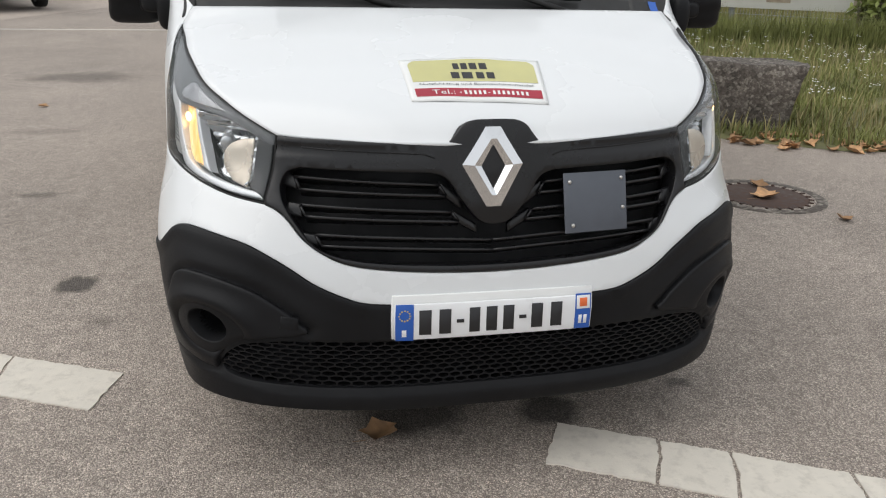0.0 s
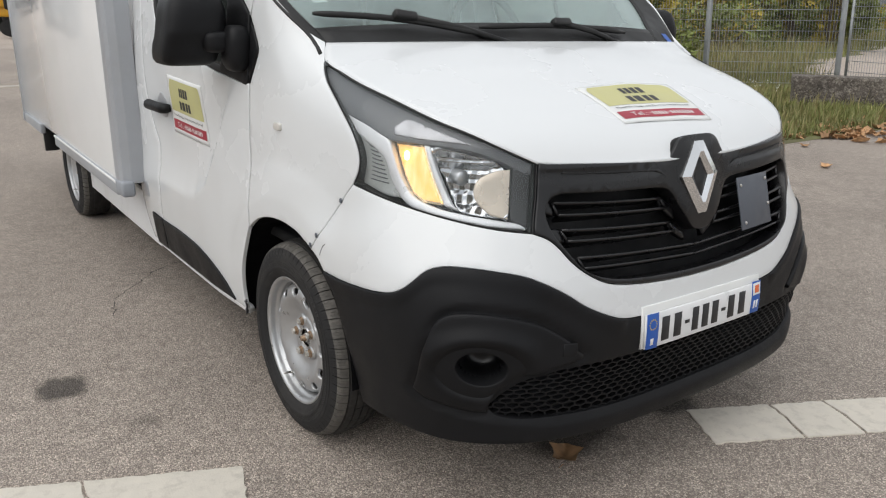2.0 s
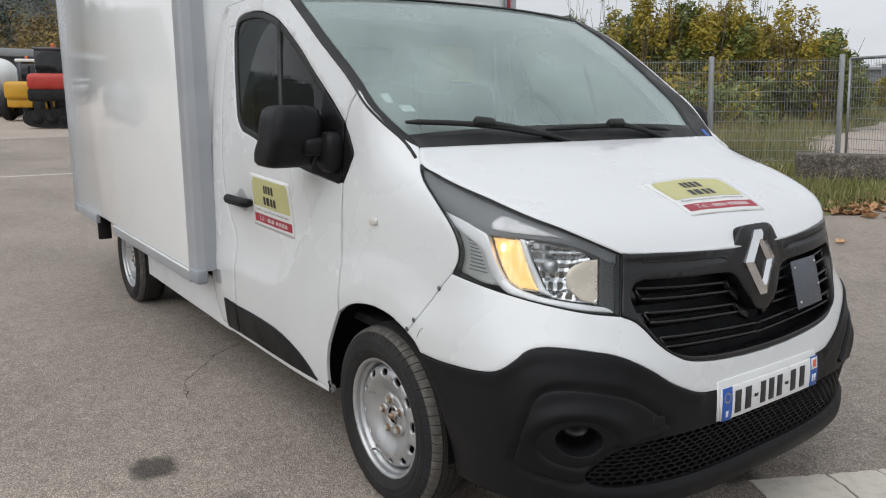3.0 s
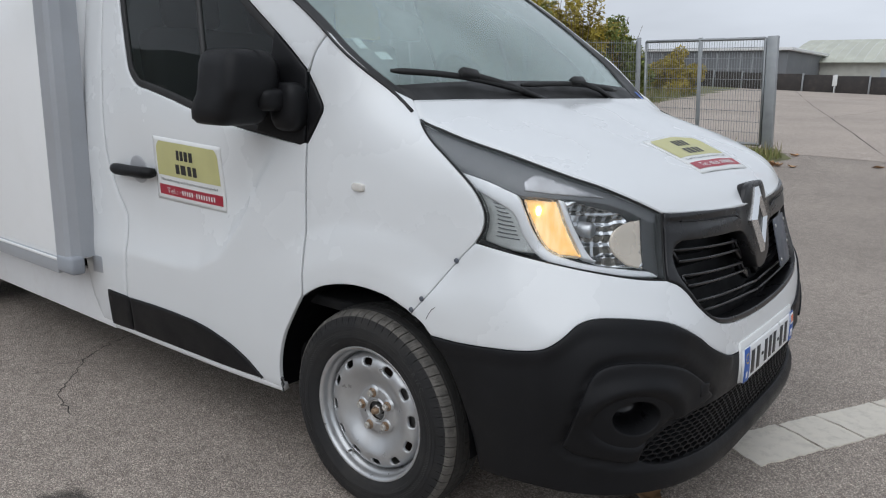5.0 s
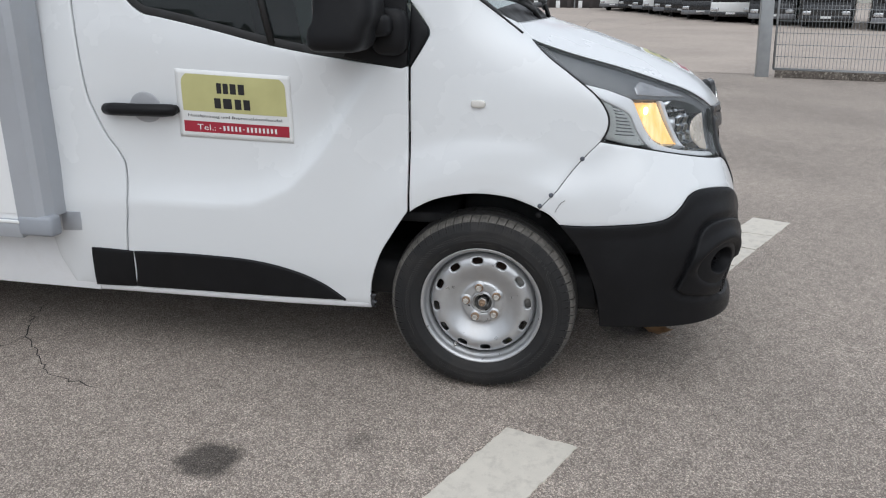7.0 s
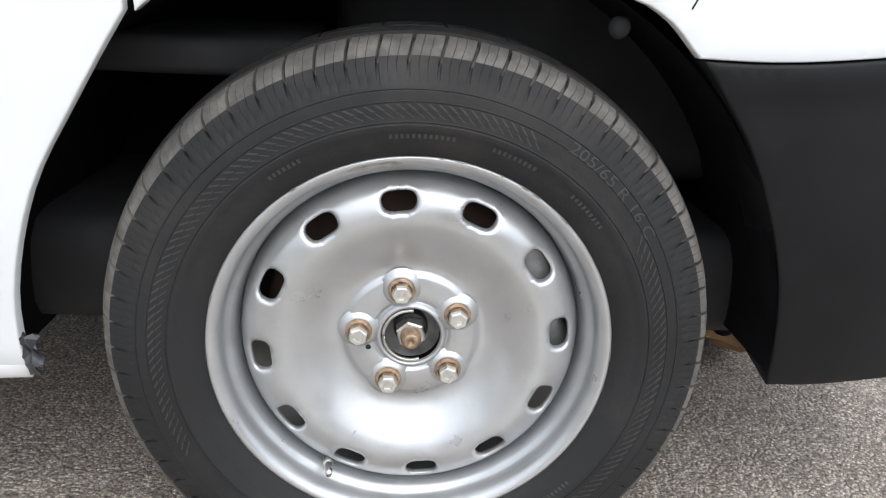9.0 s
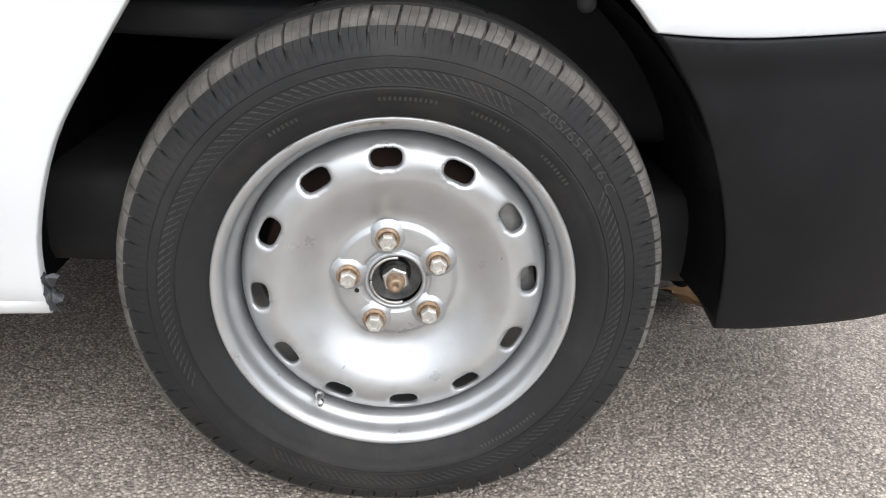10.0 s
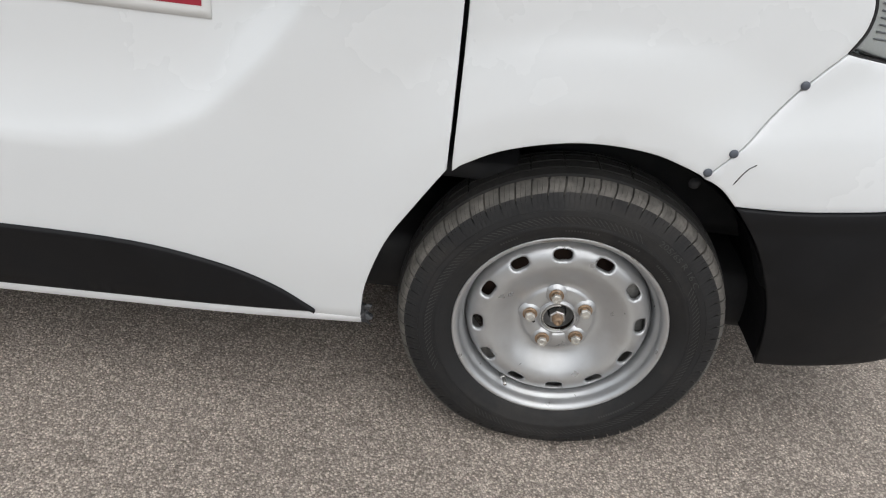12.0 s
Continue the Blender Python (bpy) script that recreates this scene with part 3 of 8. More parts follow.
def skin0(u, z):
    u, z = np.asarray(u, float), np.asarray(z, float)
    yf, p, xs = soft(z, YF), soft(z, PW), soft(z, XS)
    full_u, u = u, np.abs(u)
    xs = xs + .022 * sstep(u, 1.5, 2.1)
    # the pressed hollow of the door: deepest under a line that falls from the mirror to the sill's step
    crease = np.interp(u, [1.60, 1.66, 1.74, 1.80, 1.888, 2.006, 2.149, 2.294, 2.67, 2.9], [1.24, 1.16, 1.08, .99, .86, .73, .662, .648, .643, .640])
    top = np.interp(u, [1.6, 1.9, 2.15, 2.4, 2.6, 2.9], [1.26, 1.16, 1.17, 1.20, 1.25, 1.30])
    v = np.clip((z - crease) / np.maximum(top - crease, .02), 0, 1.2)
    deep = (1 - (1 - np.clip(v / .34, 0, 1)) ** 2) * (1 - sstep(v, .36, 1.05))
    xs = xs - .034 * deep * sstep(u, 1.66, 1.95) * (1 - .6 * sstep(u, 2.5, 2.9))
    # the pressed flare round the front wheel, with a soft crease along its rim
    d = np.hypot(u - 1.33, z - .324)
    xs = xs + (.007 - .022 * np.clip((d - .488) / .12, 0, 1)) * sstep(u, .95, 1.12) * (1 - sstep(u, 1.55, 1.85)) * (z > .3)
    xs = xs - .012 * sstep(u, .97, 1.12) * (1 - sstep(u, 1.22, 1.5)) * sstep(z, .45, .6) * (1 - sstep(z, .78, .9))
    sgn = np.where(full_u < 0, -1.0, 1.0)
    phi = np.minimum(u, 1.5) / 1.5 * np.pi / 2
    r = ((np.abs(np.sin(phi)) / xs) ** p + (np.cos(phi) / (YC - yf)) ** p) ** (-1 / p)
    return boxier(np.stack([-r * np.sin(phi) * sgn, YC - r * np.cos(phi) + np.maximum(u - 1.5, 0), z + 0 * u], -1), u)


def skin(u, z, off=0.0):
    """The place of (u, z) on the skin, off metres outside it."""
    u, z = np.asarray(u, float), np.asarray(z, float)
    e = 2e-3
    du = skin0(u + e, z) - skin0(np.maximum(u - e, 0) if np.all(u >= 0) else u - e, z)
    dz = skin0(u, z + e) - skin0(u, z - e)
    n = np.cross(dz, du)
    n /= np.linalg.norm(n, axis=-1)[..., None] + 1e-12
    return skin0(u, z) + n * np.asarray(off, float)[..., None]


# ---- bonnet and windscreen surfaces: (a, b), a across from -1 to 1, b from front to back ----
BON_EDGE = [(.516, 1.008), (.60, 1.048), (.68, 1.084), (.755, 1.110), (.89, 1.158), (1.05, 1.205), (1.172, 1.246), (1.215, 1.296)]
CREST = [(.09, .985), (.106, 1.012), (.13, 1.040), (.19, 1.085), (.27, 1.124), (.36, 1.16), (.57, 1.232), (.80, 1.298), (1.0, 1.345)]


def crest(y):
    a, b = [p[0] for p in CREST], [p[1] for p in CREST]
    return sum(np.interp(y + d, a, b) for d in (-.02, -.01, 0, .01, .02)) / 5


_be = np.array(spline(BON_EDGE, 10))
_b3 = skin(_be[:, 0], _be[:, 1])
_bl = np.r_[0, np.cumsum(np.linalg.norm(np.diff(_b3, axis=0), axis=1))]
_bl /= _bl[-1]


def bonnet(a, b, off=0.0):
    a, b = np.asarray(a, float), np.asarray(b, float)
    def place(a, b):
        ex, ey, ez = (np.interp(b, _bl, _b3[:, i]) for i in range(3))
        yc = ey - np.interp(b, [0, .12, .5, .85, 1], [.086, .085, .075, .06, .045])
        zc = crest(yc)
        s = np.abs(a)
        return np.stack([ex * -a, yc + (ey - yc) * s ** 2.2, zc + (ez - zc) * s ** 2.8], -1)
    e = 2e-3
    da, db = place(a + e, b) - place(a - e, b), place(a, np.minimum(b + e, 1)) - place(a, np.maximum(b - e, 0))
    n = np.cross(da, db)
    n /= np.linalg.norm(n, axis=-1)[..., None] + 1e-12
    n *= np.where(n[..., 2:3] < 0, -1, 1)
    return place(a, b) + n * np.asarray(off, float)[..., None]


SCREEN_EDGE = [(1.20, 1.262), (1.282, 1.319), (1.382, 1.384), (1.515, 1.478), (1.62, 1.552), (1.807, 1.676), (1.96, 1.772), (2.14, 1.868)]
_se = np.array(spline(SCREEN_EDGE, 10))
_s3 = skin(_se[:, 0], _se[:, 1])
_sl = np.r_[0, np.cumsum(np.linalg.norm(np.diff(_s3, axis=0), axis=1))]
_sl /= _sl[-1]


def screen(a, b, off=0.0):
    """The windscreen: a across, b from base to top."""
    a, b = np.asarray(a, float), np.asarray(b, float)
    ex, ey, ez = (np.interp(b, _sl, _s3[:, i]) for i in range(3))
    bow = np.interp(b, [0, .15, .5, 1], [.0, .03, .10, .085])
    rise = np.interp(b, [0, .5, 1], [.03, .015, .03])
    s = 1 - np.abs(a) ** 2.2
    P = np.stack([-ex * a, ey - bow * s, ez + rise * s], -1)
    return P + np.array([0, -.58, .81]) * np.asarray(off, float)[..., None]

# ---- ground ----
def ground_z(x, y):
    """The yard lies level under the van and climbs gently away from it."""
    f = lambda d: 0.5 * (d + math.sqrt(d * d + 1.0)) - 0.02
    return 0.0215 * max(f(x - 3.0) - 0.2, 0) + 0.030 * max(f(y - 8.0) - 0.2, 0)


def ground_sheet(name, poly, material, lift, step, label, category, smooth=True):
    from mathutils.geometry import delaunay_2d_cdt
    ring = resample(poly, step)
    lo, hi = np.min(ring, 0), np.max(ring, 0)
    gx, gy = np.meshgrid(np.arange(lo[0] + step / 2, hi[0], step), np.arange(lo[1] + step / 2, hi[1], step))
    g = np.stack([gx.ravel(), gy.ravel()], 1)
    g = g[inside(ring, g)]
    pts = ring + [tuple(q) for q in g]
    v2, _, f2, _, _, _ = delaunay_2d_cdt([Vector(p) for p in pts], [(i, (i + 1) % len(ring)) for i in range(len(ring))], [], 1, 1e-5)
    vs = [(v.x, v.y, ground_z(v.x, v.y) + (min(lift, .004) if k < len(ring) else lift)) for k, v in enumerate(v2)]
    ob = link(name, vs, [f for f in f2], material)
    return tagged(ob, label, category, kind="structure")


AX = sorted(set(list(np.arange(-14, 24, 1.0)) + list(np.arange(-60, 120, 6.0)) + [-3000, -1500, -700, -300, -150, 200, 400, 800, 1600, 3000]))
gv, gf = [], []
for yy in AX:
    for xx in AX:
        gv.append((xx, yy, ground_z(min(max(xx, -200), 90), min(max(yy, -200), 90)) - (0.0 if max(abs(xx), abs(yy)) < 100 else 1.0)))
for j in range(len(AX) - 1):
    for i in range(len(AX) - 1):
        k = j * len(AX) + i
        gf.append((k, k + 1, k + 1 + len(AX), k + len(AX)))
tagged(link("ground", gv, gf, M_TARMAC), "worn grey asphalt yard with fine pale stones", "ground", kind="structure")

# ---- the van ----
van = empty("delivery_van", "white box van with black bumper and lit amber indicators on asphalt", "van")

BLACK_TOP = spline([(0, .580), (.15, .580), (.235, .580), (.30, .586), (.345, .604), (.40, .636), (.45, .676), (.498, .707), (.548, .731), (.61, .744), (.67, .751), (.72, .750), (.757, .736), (.785, .706), (.812, .678), (.842, .659), (.888, .650), (.95, .647), (1.02, .646), (1.088, .648)], 5)
BUMP_ARCH = spline([(1.088, .648), (1.040, .574), (1.004, .48), (.978, .38), (.958, .262)], 6)
BUMP_LOW = spline([(.958, .262), (.90, .250), (.75, .240), (.56, .245), (.42, .250), (.25, .251), (0, .250)], 6)
GRILLE_LOW = spline([(0, .657), (.107, .660), (.235, .670), (.33, .686), (.385, .713), (.432, .752), (.465, .793), (.49, .815), (.522, .829)], 6)
LAMP_LOW = spline([(.522, .829), (.62, .841), (.755, .867), (.885, .897), (.984, .922)], 6)
LAMP_OUT = spline([(.984, .922), (.966, .965), (.967, 1.013), (.997, 1.072), (1.058, 1.134), (1.120, 1.186), (1.155, 1.222), (1.172, 1.246)], 6)
LAMP_TOP = spline([(1.172, 1.246), (1.05, 1.205), (.89, 1.158), (.755, 1.110), (.68, 1.084), (.60, 1.048), (.516, 1.008)], 6)
LAMP_IN = [(.516, 1.008), (.517, .92), (.522, .829)]
GRILLE_TOP = spline([(.516, 1.008), (.40, 1.006), (.28, 1.001), (.17, .996)], 5) + spline([(.17, .996), (.125, .998), (.103, 1.020), (.085, 1.043), (.055, 1.055), (0, 1.057)], 4)
SEAM_FB = [(.984, .922), (1.008, .892), (1.092, .775), (1.152, .700)]
ARCH_BUMP = spline([(1.152, .700), (1.118, .679), (1.090, .648)], 3)
FOG_C, FOG_R = (.630, .478), (.055, .049)
FOG_RING = [(FOG_C[0] + FOG_R[0] * math.cos(w), FOG_C[1] + FOG_R[1] * math.sin(w)) for w in np.linspace(0, 2 * math.pi, 28, endpoint=False)]
FOG_SUR = chain(spline([(.786, .392), (.776, .432), (.757, .520), (.733, .600), (.697, .630), (.642, .636), (.577, .627), (.51, .604), (.447, .556), (.420, .522)], 5), spline([(.420, .522), (.402, .500), (.440, .485), (.50, .471), (.553, .442), (.604, .382), (.612, .345)], 5), spline([(.612, .345), (.65, .345), (.71, .357), (.755, .368), (.786, .392)], 4))
MESH_HOLE = chain(spline([(0, .472), (.20, .472), (.36, .470), (.46, .463), (.545, .432), (.597, .372), (.604, .338), (.55, .322), (.45, .318), (.30, .318), (0, .318)], 4))


def ridge(u, z):
    """The bumper's own relief: the lip under the mesh, and the step round the fog lamp."""
    p = np.stack([u, z], 1)
    d = np.array([min(np.hypot(*(q - np.array(FOG_SUR)).T)) for q in p])
    ins = inside(FOG_SUR, p)
    sd = np.where(ins, d, -d)
    return -.013 * np.exp(-(sd / .010) ** 2)




def full(half):
    """A half outline that starts and ends on the middle line, closed by its mirror image."""
    return chain(half, [(-u, z) for u, z in half[::-1]])


def at_off(d):
    return lambda u, z, off=0.0: skin(u, z, np.asarray(off, float) - d)


def mirror_v(vs):
    return [(-x * wide_of(z), y, z) for x, y, z in vs]


def mirror_f(fs):
    return [tuple(f)[::-1] for f in fs]


def on_skin(u, z, off=0.0):
    return Vector(skin(np.array([u]), np.array([z]), np.array([off]))[0])


# -- bumper --
MESH_HALF = spline([(0, .472), (.20, .472), (.36, .471), (.46, .464), (.545, .434), (.597, .374), (.605, .342), (.55, .326), (.45, .323), (.30, .322), (0, .321)], 4)
LIP = lambda u: np.interp(u, [0, .45, .60, .72, .80, .93], [.308, .310, .326, .352, .378, .43])
bumper = region("front_bumper", full(chain(BLACK_TOP, BUMP_ARCH, BUMP_LOW)), skin, M_BLACK, van, "black grained plastic bumper cover",
                holes=[full(MESH_HALF), FOG_RING, [(-u, z) for u, z in FOG_RING]], step=.013, gap=.001, depth=.075,
                lift=lambda u, z: ridge(np.abs(u), z) + .010 * (1 - sstep(z, LIP(np.abs(u)) - .010, LIP(np.abs(u)) + .006)) * (1 - sstep(np.abs(u), .66, .88)) + .006 * sstep(z - np.interp(np.abs(u), [p[0] for p in BLACK_TOP], [p[1] for p in BLACK_TOP]), -.05, -.012) * (np.abs(u) > .3))
region("bumper_panel", full(chain(GRILLE_LOW, LAMP_LOW, SEAM_FB, ARCH_BUMP, BLACK_TOP[::-1])), skin, M_WHITE, van, "white painted upper bumper", step=.015, gap=.0008, round_in=.002)


def fog_hood(u, z):
    """A proud panel with a rounded brow over the lamp and a scooped hollow round it."""
    e = np.hypot((u - FOG_C[0]) / 1.25, z - FOG_C[1] + .006)
    up = sstep(z - FOG_C[1] + .25 * np.abs(u - FOG_C[0]), -.01, .07)
    slope = sstep(u, .44, .56)
    return .006 + .010 * up * (1 - sstep(e, .088, .135)) * slope - .024 * (1 - sstep(e, .056, .096)) * slope


for side, k in ((-1, 1.2), (1, .8)):
    region("fog_surround", FOG_SUR, skin, M_BLACK, bumper, "raised black panel round the fog lamp", holes=[FOG_RING], step=.009, gap=.001, depth=.03, round_in=.006, side=side,
           lift=lambda u, z: fog_hood(u, z) * np.where(fog_hood(u, z) > 0, k, 1))
# honeycomb behind the lower opening
poly = full(MESH_HALF)
cw, ch, bw = .030, .0185, .0042
hv, hf = [], []
for r in range(-1, 12):
    for c in range(-26, 27):
        u0, z0 = (c + .5 * (r % 2)) * cw, .316 + r * ch * .78
        for k in range(3):
            w0, w1 = math.pi / 6 + k * math.pi / 3, math.pi / 6 + (k + 1) * math.pi / 3
            a = np.array((u0 + cw * .577 * math.cos(w0), z0 + ch * .52 * math.sin(w0)))
            b = np.array((u0 + cw * .577 * math.cos(w1), z0 + ch * .52 * math.sin(w1)))
            mid = ((a + b) / 2)[None]
            if not inside(poly, mid)[0]:
                continue
            d = (b - a) / np.linalg.norm(b - a)
            n = np.array((-d[1], d[0])) * bw * .5
            q = np.array([a - n, a + n, b + n, b - n])
            o = len(hv)
            hv += [tuple(p) for p in skin(q[:, 0], q[:, 1], np.full(4, -.010))] + [tuple(p) for p in skin(q[:, 0], q[:, 1], np.full(4, -.030))]
            hf += [(o, o + 1, o + 2, o + 3), (o, o + 4, o + 5, o + 1), (o + 1, o + 5, o + 6, o + 2), (o + 2, o + 6, o + 7, o + 3), (o + 3, o + 7, o + 4, o)]
for s in (-1, 1):
    region("blanked_cells", spline([(.395, .462), (.47, .455), (.54, .428), (.588, .372), (.596, .344), (.55, .331), (.395, .329)], 4), at_off(.022), M_BLACK, bumper, "closed end of the intake", step=.03, side=s, depth=.006)
link("mesh_grille", hv, hf, M_BLACK, bumper, "black honeycomb air intake", smooth=False)
region("intake_back", full(MESH_HALF), at_off(.075), M_RADIATOR, bumper, step=.04, depth=-.045)
# fog lamp cups
for s in (-1, 1):
    V, F = [], []
    n = 32
    rows = [(1.06, -.024), (1.0, -.018), (.96, -.022), (.94, -.050), (.90, -.085), (.80, -.100), (.4, -.104), (.02, -.104)]
    for sc, off in rows:
        w = np.linspace(0, 2 * math.pi, n, endpoint=False)
        V += [tuple(p) for p in skin(-s * (FOG_C[0] + (FOG_R[0] + .004) * sc * np.cos(w)), FOG_C[1] + (FOG_R[1] + .004) * sc * np.sin(w), np.full(n, off))]
    for i in range(len(rows) - 1):
        F += [(i * n + k, i * n + (k + 1) % n, (i + 1) * n + (k + 1) % n, (i + 1) * n + k) for k in range(n)]
    link("fog_lamp", V, F if s < 0 else mirror_f(F), M_GLOSSBLACK, bumper, "dark blanked fog lamp recess")
# tow-eye cover
region("tow_cover", [(.425, .545), (.458, .548), (.460, .512), (.425, .510)], skin, M_BLACK, bumper, "square tow eye cover", step=.02, depth=.01, lift=lambda u, z: .0095 + 0 * u)

# -- number plate --
region("plate_holder", [(.242, .606), (-.238, .601), (-.238, .476), (.242, .480)], at_off(-.006), M_SIGNW, van, "white plate carrier edge", step=.05, depth=.006)
plate = region("number_plate", [(.236, .583), (-.234, .578), (-.234, .478), (.236, .481)], at_off(-.013), M_PLATE, van, "white plate with blue ends", step=.04, depth=.006)
for u0, u1 in ((.236, .196), (-.196, -.234)):
    region("blue_band", [(u0, .5828), (u1, .5822), (u1, .4795), (u0, .4812)], at_off(-.0145), M_BLUE, plate, "blue end band", step=.03, depth=.0015, round_in=.001)
STAR = [(.216 + .012 * math.cos(w), .552 + .014 * math.sin(w)) for w in np.linspace(0, 2 * math.pi, 12, endpoint=False)]
for u, z in STAR:
    region("dot", [(u - .0016, z - .0016), (u + .0016, z - .0016), (u + .0016, z + .0016), (u - .0016, z + .0016)], at_off(-.0152), M_YELLOW, plate, step=.01, depth=.0006, round_in=.0003)
region("pale_bar", [(.222, .512), (.212, .512), (.212, .492), (.222, .492)], at_off(-.0152), M_PLATE, plate, step=.02, depth=.0008, round_in=.0006)
region("mark_field", [(-.199, .578), (-.231, .578), (-.231, .540), (-.199, .540)], at_off(-.0152), M_PLATE, plate, "white field on the blue band", step=.02, depth=.0008, round_in=.0006)
region("orange_mark", [(-.206, .571), (-.224, .571), (-.224, .547), (-.206, .547)], at_off(-.0162), M_ORANGE, plate, step=.03, depth=.0008, round_in=.0006)
for u in (-.209, -.221):
    region("pale_bar", [(u + .004, .522), (u - .004, .522), (u - .004, .496), (u + .004, .496)], at_off(-.0152), M_PLATE, plate, step=.02, depth=.0008, round_in=.0006)
for u, w, h in ((.170, .028, .070), (.124, .028, .070), (.088, .018, .010), (.053, .026, .070), (.011, .027, .070), (-.031, .027, .070), (-.066, .018, .010), (-.102, .028, .070), (-.150, .028, .070)):
    region("dark_bar", [(u + w / 2, .531 + h / 2), (u - w / 2, .5305 + h / 2), (u - w / 2, .5305 - h / 2), (u + w / 2, .531 - h / 2)], at_off(-.0152), M_INK, plate, step=.04, depth=.001, round_in=.001)

# -- grille --
grille = region("grille_frame", full(chain(GRILLE_LOW, LAMP_IN[::-1], GRILLE_TOP)), skin, M_GLOSSBLACK, van, "black plastic grille frame with raised upper band", step=.014, gap=.0015, depth=.05,
                holes=[full(chain(spline([(0, .782), (.028, .787), (.052, .806), (.088, .855), (.116, .900), (.145, .917), (.20, .922), (.34, .925), (.455, .928)], 5), spline([(.455, .928), (.482, .915), (.492, .88), (.478, .835), (.445, .785), (.405, .735), (.345, .706), (.25, .690), (.10, .680), (0, .678)], 5)))],
                lift=lambda u, z: .004 + .010 * (1 - sstep(np.abs(u), .05, .13)) * sstep(z, .77, .84) - .006 * np.exp(-((z - .975) / .006) ** 2) * (np.abs(u) > .15))
# thin dark bars on the upper band draw the shade of its groove
for s in (-1, 1):
    P = [on_skin(u, z, .0042) for u, z in ((.455, .982), (.40, .979), (.30, .975), (.22, .973), (.175, .970), (.150, .960))]
    V, F = tube(P, .0022, 6)
    V = [tuple(p) for p in V]
    link("groove_shade", V if s < 0 else mirror_v(V), F if s < 0 else mirror_f(F), M_DARK, grille)
region("grille_back", full(chain(GRILLE_LOW, LAMP_IN[::-1], GRILLE_TOP)), at_off(.085), M_DARK, grille, step=.04, depth=-.08)


def bar_on_skin(u0, z0, u1, z1, h, d, off, n=14, tilt=0.0):
    """A slat laid along the skin from (u0, z0) to (u1, z1): height h, depth d, face at off."""
    V, F = [], []
    prof = [(-.5, 0), (-.5, -.8), (.5, -.8), (.5, 0), (.32, .12), (-.32, .12)]
    for i in range(n + 1):
        s = i / n
        u, z = u0 + (u1 - u0) * s, z0 + (z1 - z0) * s
        V += [tuple(p) for p in skin(np.full(6, u), np.array([z + q[0] * h + tilt * q[1] * d for q in prof]), np.array([off + q[1] * d for q in prof]))]
    for i in range(n):
        F += [(i * 6 + k, i * 6 + (k + 1) % 6, (i + 1) * 6 + (k + 1) % 6, (i + 1) * 6 + k) for k in range(6)]
    F += [tuple(range(6))[::-1], tuple(n * 6 + k for k in range(6))]
    return V, F


# three hollow vanes on each side: an upper and a lower blade joined by a slanting end
VANES = [((.470, .906), (.135, .888), (.453, .874), (.118, .859)), ((.446, .835), (.103, .816), (.432, .807), (.086, .790)), ((.408, .764), (.0, .739), (.394, .736), (.0, .712))]
for a, b, c, d in VANES:
    for (u0, z0), (u1, z1) in ((a, b), (c, d)):
        V, F = bar_on_skin(u0, z0, u1, z1, .0085, .045, -.020, tilt=.25)
        link("slat", V, F, M_GLOSSBLACK, grille)
        link("slat", mirror_v(V), mirror_f(F), M_GLOSSBLACK, grille)
    for (u0, z0), (u1, z1) in ((a, c), (b, d)):
        if u0 < .01:
            continue
        P0, P1 = on_skin(u0, z0, -.022), on_skin(u1, z1, -.022)
        V, F = tube([P0, (P0 + P1) / 2, P1], .0048, 8)
        V = [tuple(p) for p in V]
        link("slat_end", V, F, M_GLOSSBLACK, grille)
        link("slat_end", mirror_v(V), mirror_f(F), M_GLOSSBLACK, grille)
# broad webs that tie the vanes to the frame and to the middle
for u0, z0, u1, z1, h in ((.500, .902, .462, .890, .034), (.478, .828, .440, .821, .034), (.436, .757, .400, .750, .026), (.132, .880, .078, .838, .032), (.098, .806, .040, .770, .026)):
    V, F = bar_on_skin(u0, z0, u1, z1, h, .02, -.028, 6)
    link("web", V, F, M_GLOSSBLACK, grille)
    link("web", mirror_v(V), mirror_f(F), M_GLOSSBLACK, grille)
# emblem: a plain diamond ring
EV, EF = [], []
outer = [(-.014, 1.037), (.026, 1.037), (.085, .942), (.024, .832), (-.012, .832), (-.070, .942)]
ridge_l = [(-.001, 1.008), (.013, 1.008), (.056, .940), (.012, .862), (.000, .862), (-.043, .940)]
inner = [(.0045, .992), (.0075, .992), (.037, .938), (.0075, .880), (.0045, .880), (-.025, .938)]
for loop, off in ((outer, .008), (outer, .017), (ridge_l, .026), (inner, .017), (inner, .006)):
    p = np.array([np.array(loop[k]) + (np.array(loop[(k + 1) % 6]) - np.array(loop[k])) * j / 8 for k in range(6) for j in range(8)])
    EV += [tuple(q) for q in skin(p[:, 0], p[:, 1], np.full(len(p), off))]
for i in range(4):
    EF += [(i * 48 + k, i * 48 + (k + 1) % 48, (i + 1) * 48 + (k + 1) % 48, (i + 1) * 48 + k) for k in range(48)]
link("emblem", EV, EF, M_CHROME, grille, "chrome diamond emblem", smooth=False)
region("emblem_back", inner, at_off(-.0155), M_GLOSSBLACK, grille, step=.03, depth=.004)
# grey square plate screwed in front of the slats
sq = part("cover_plate", boxes(((0, 0, 0), (.192, .005, .166)), bevel=.002), M_SQUARE, grille, "flat grey square plate with screws", at=pose(.292, .076, .830, -15, 0, 6))
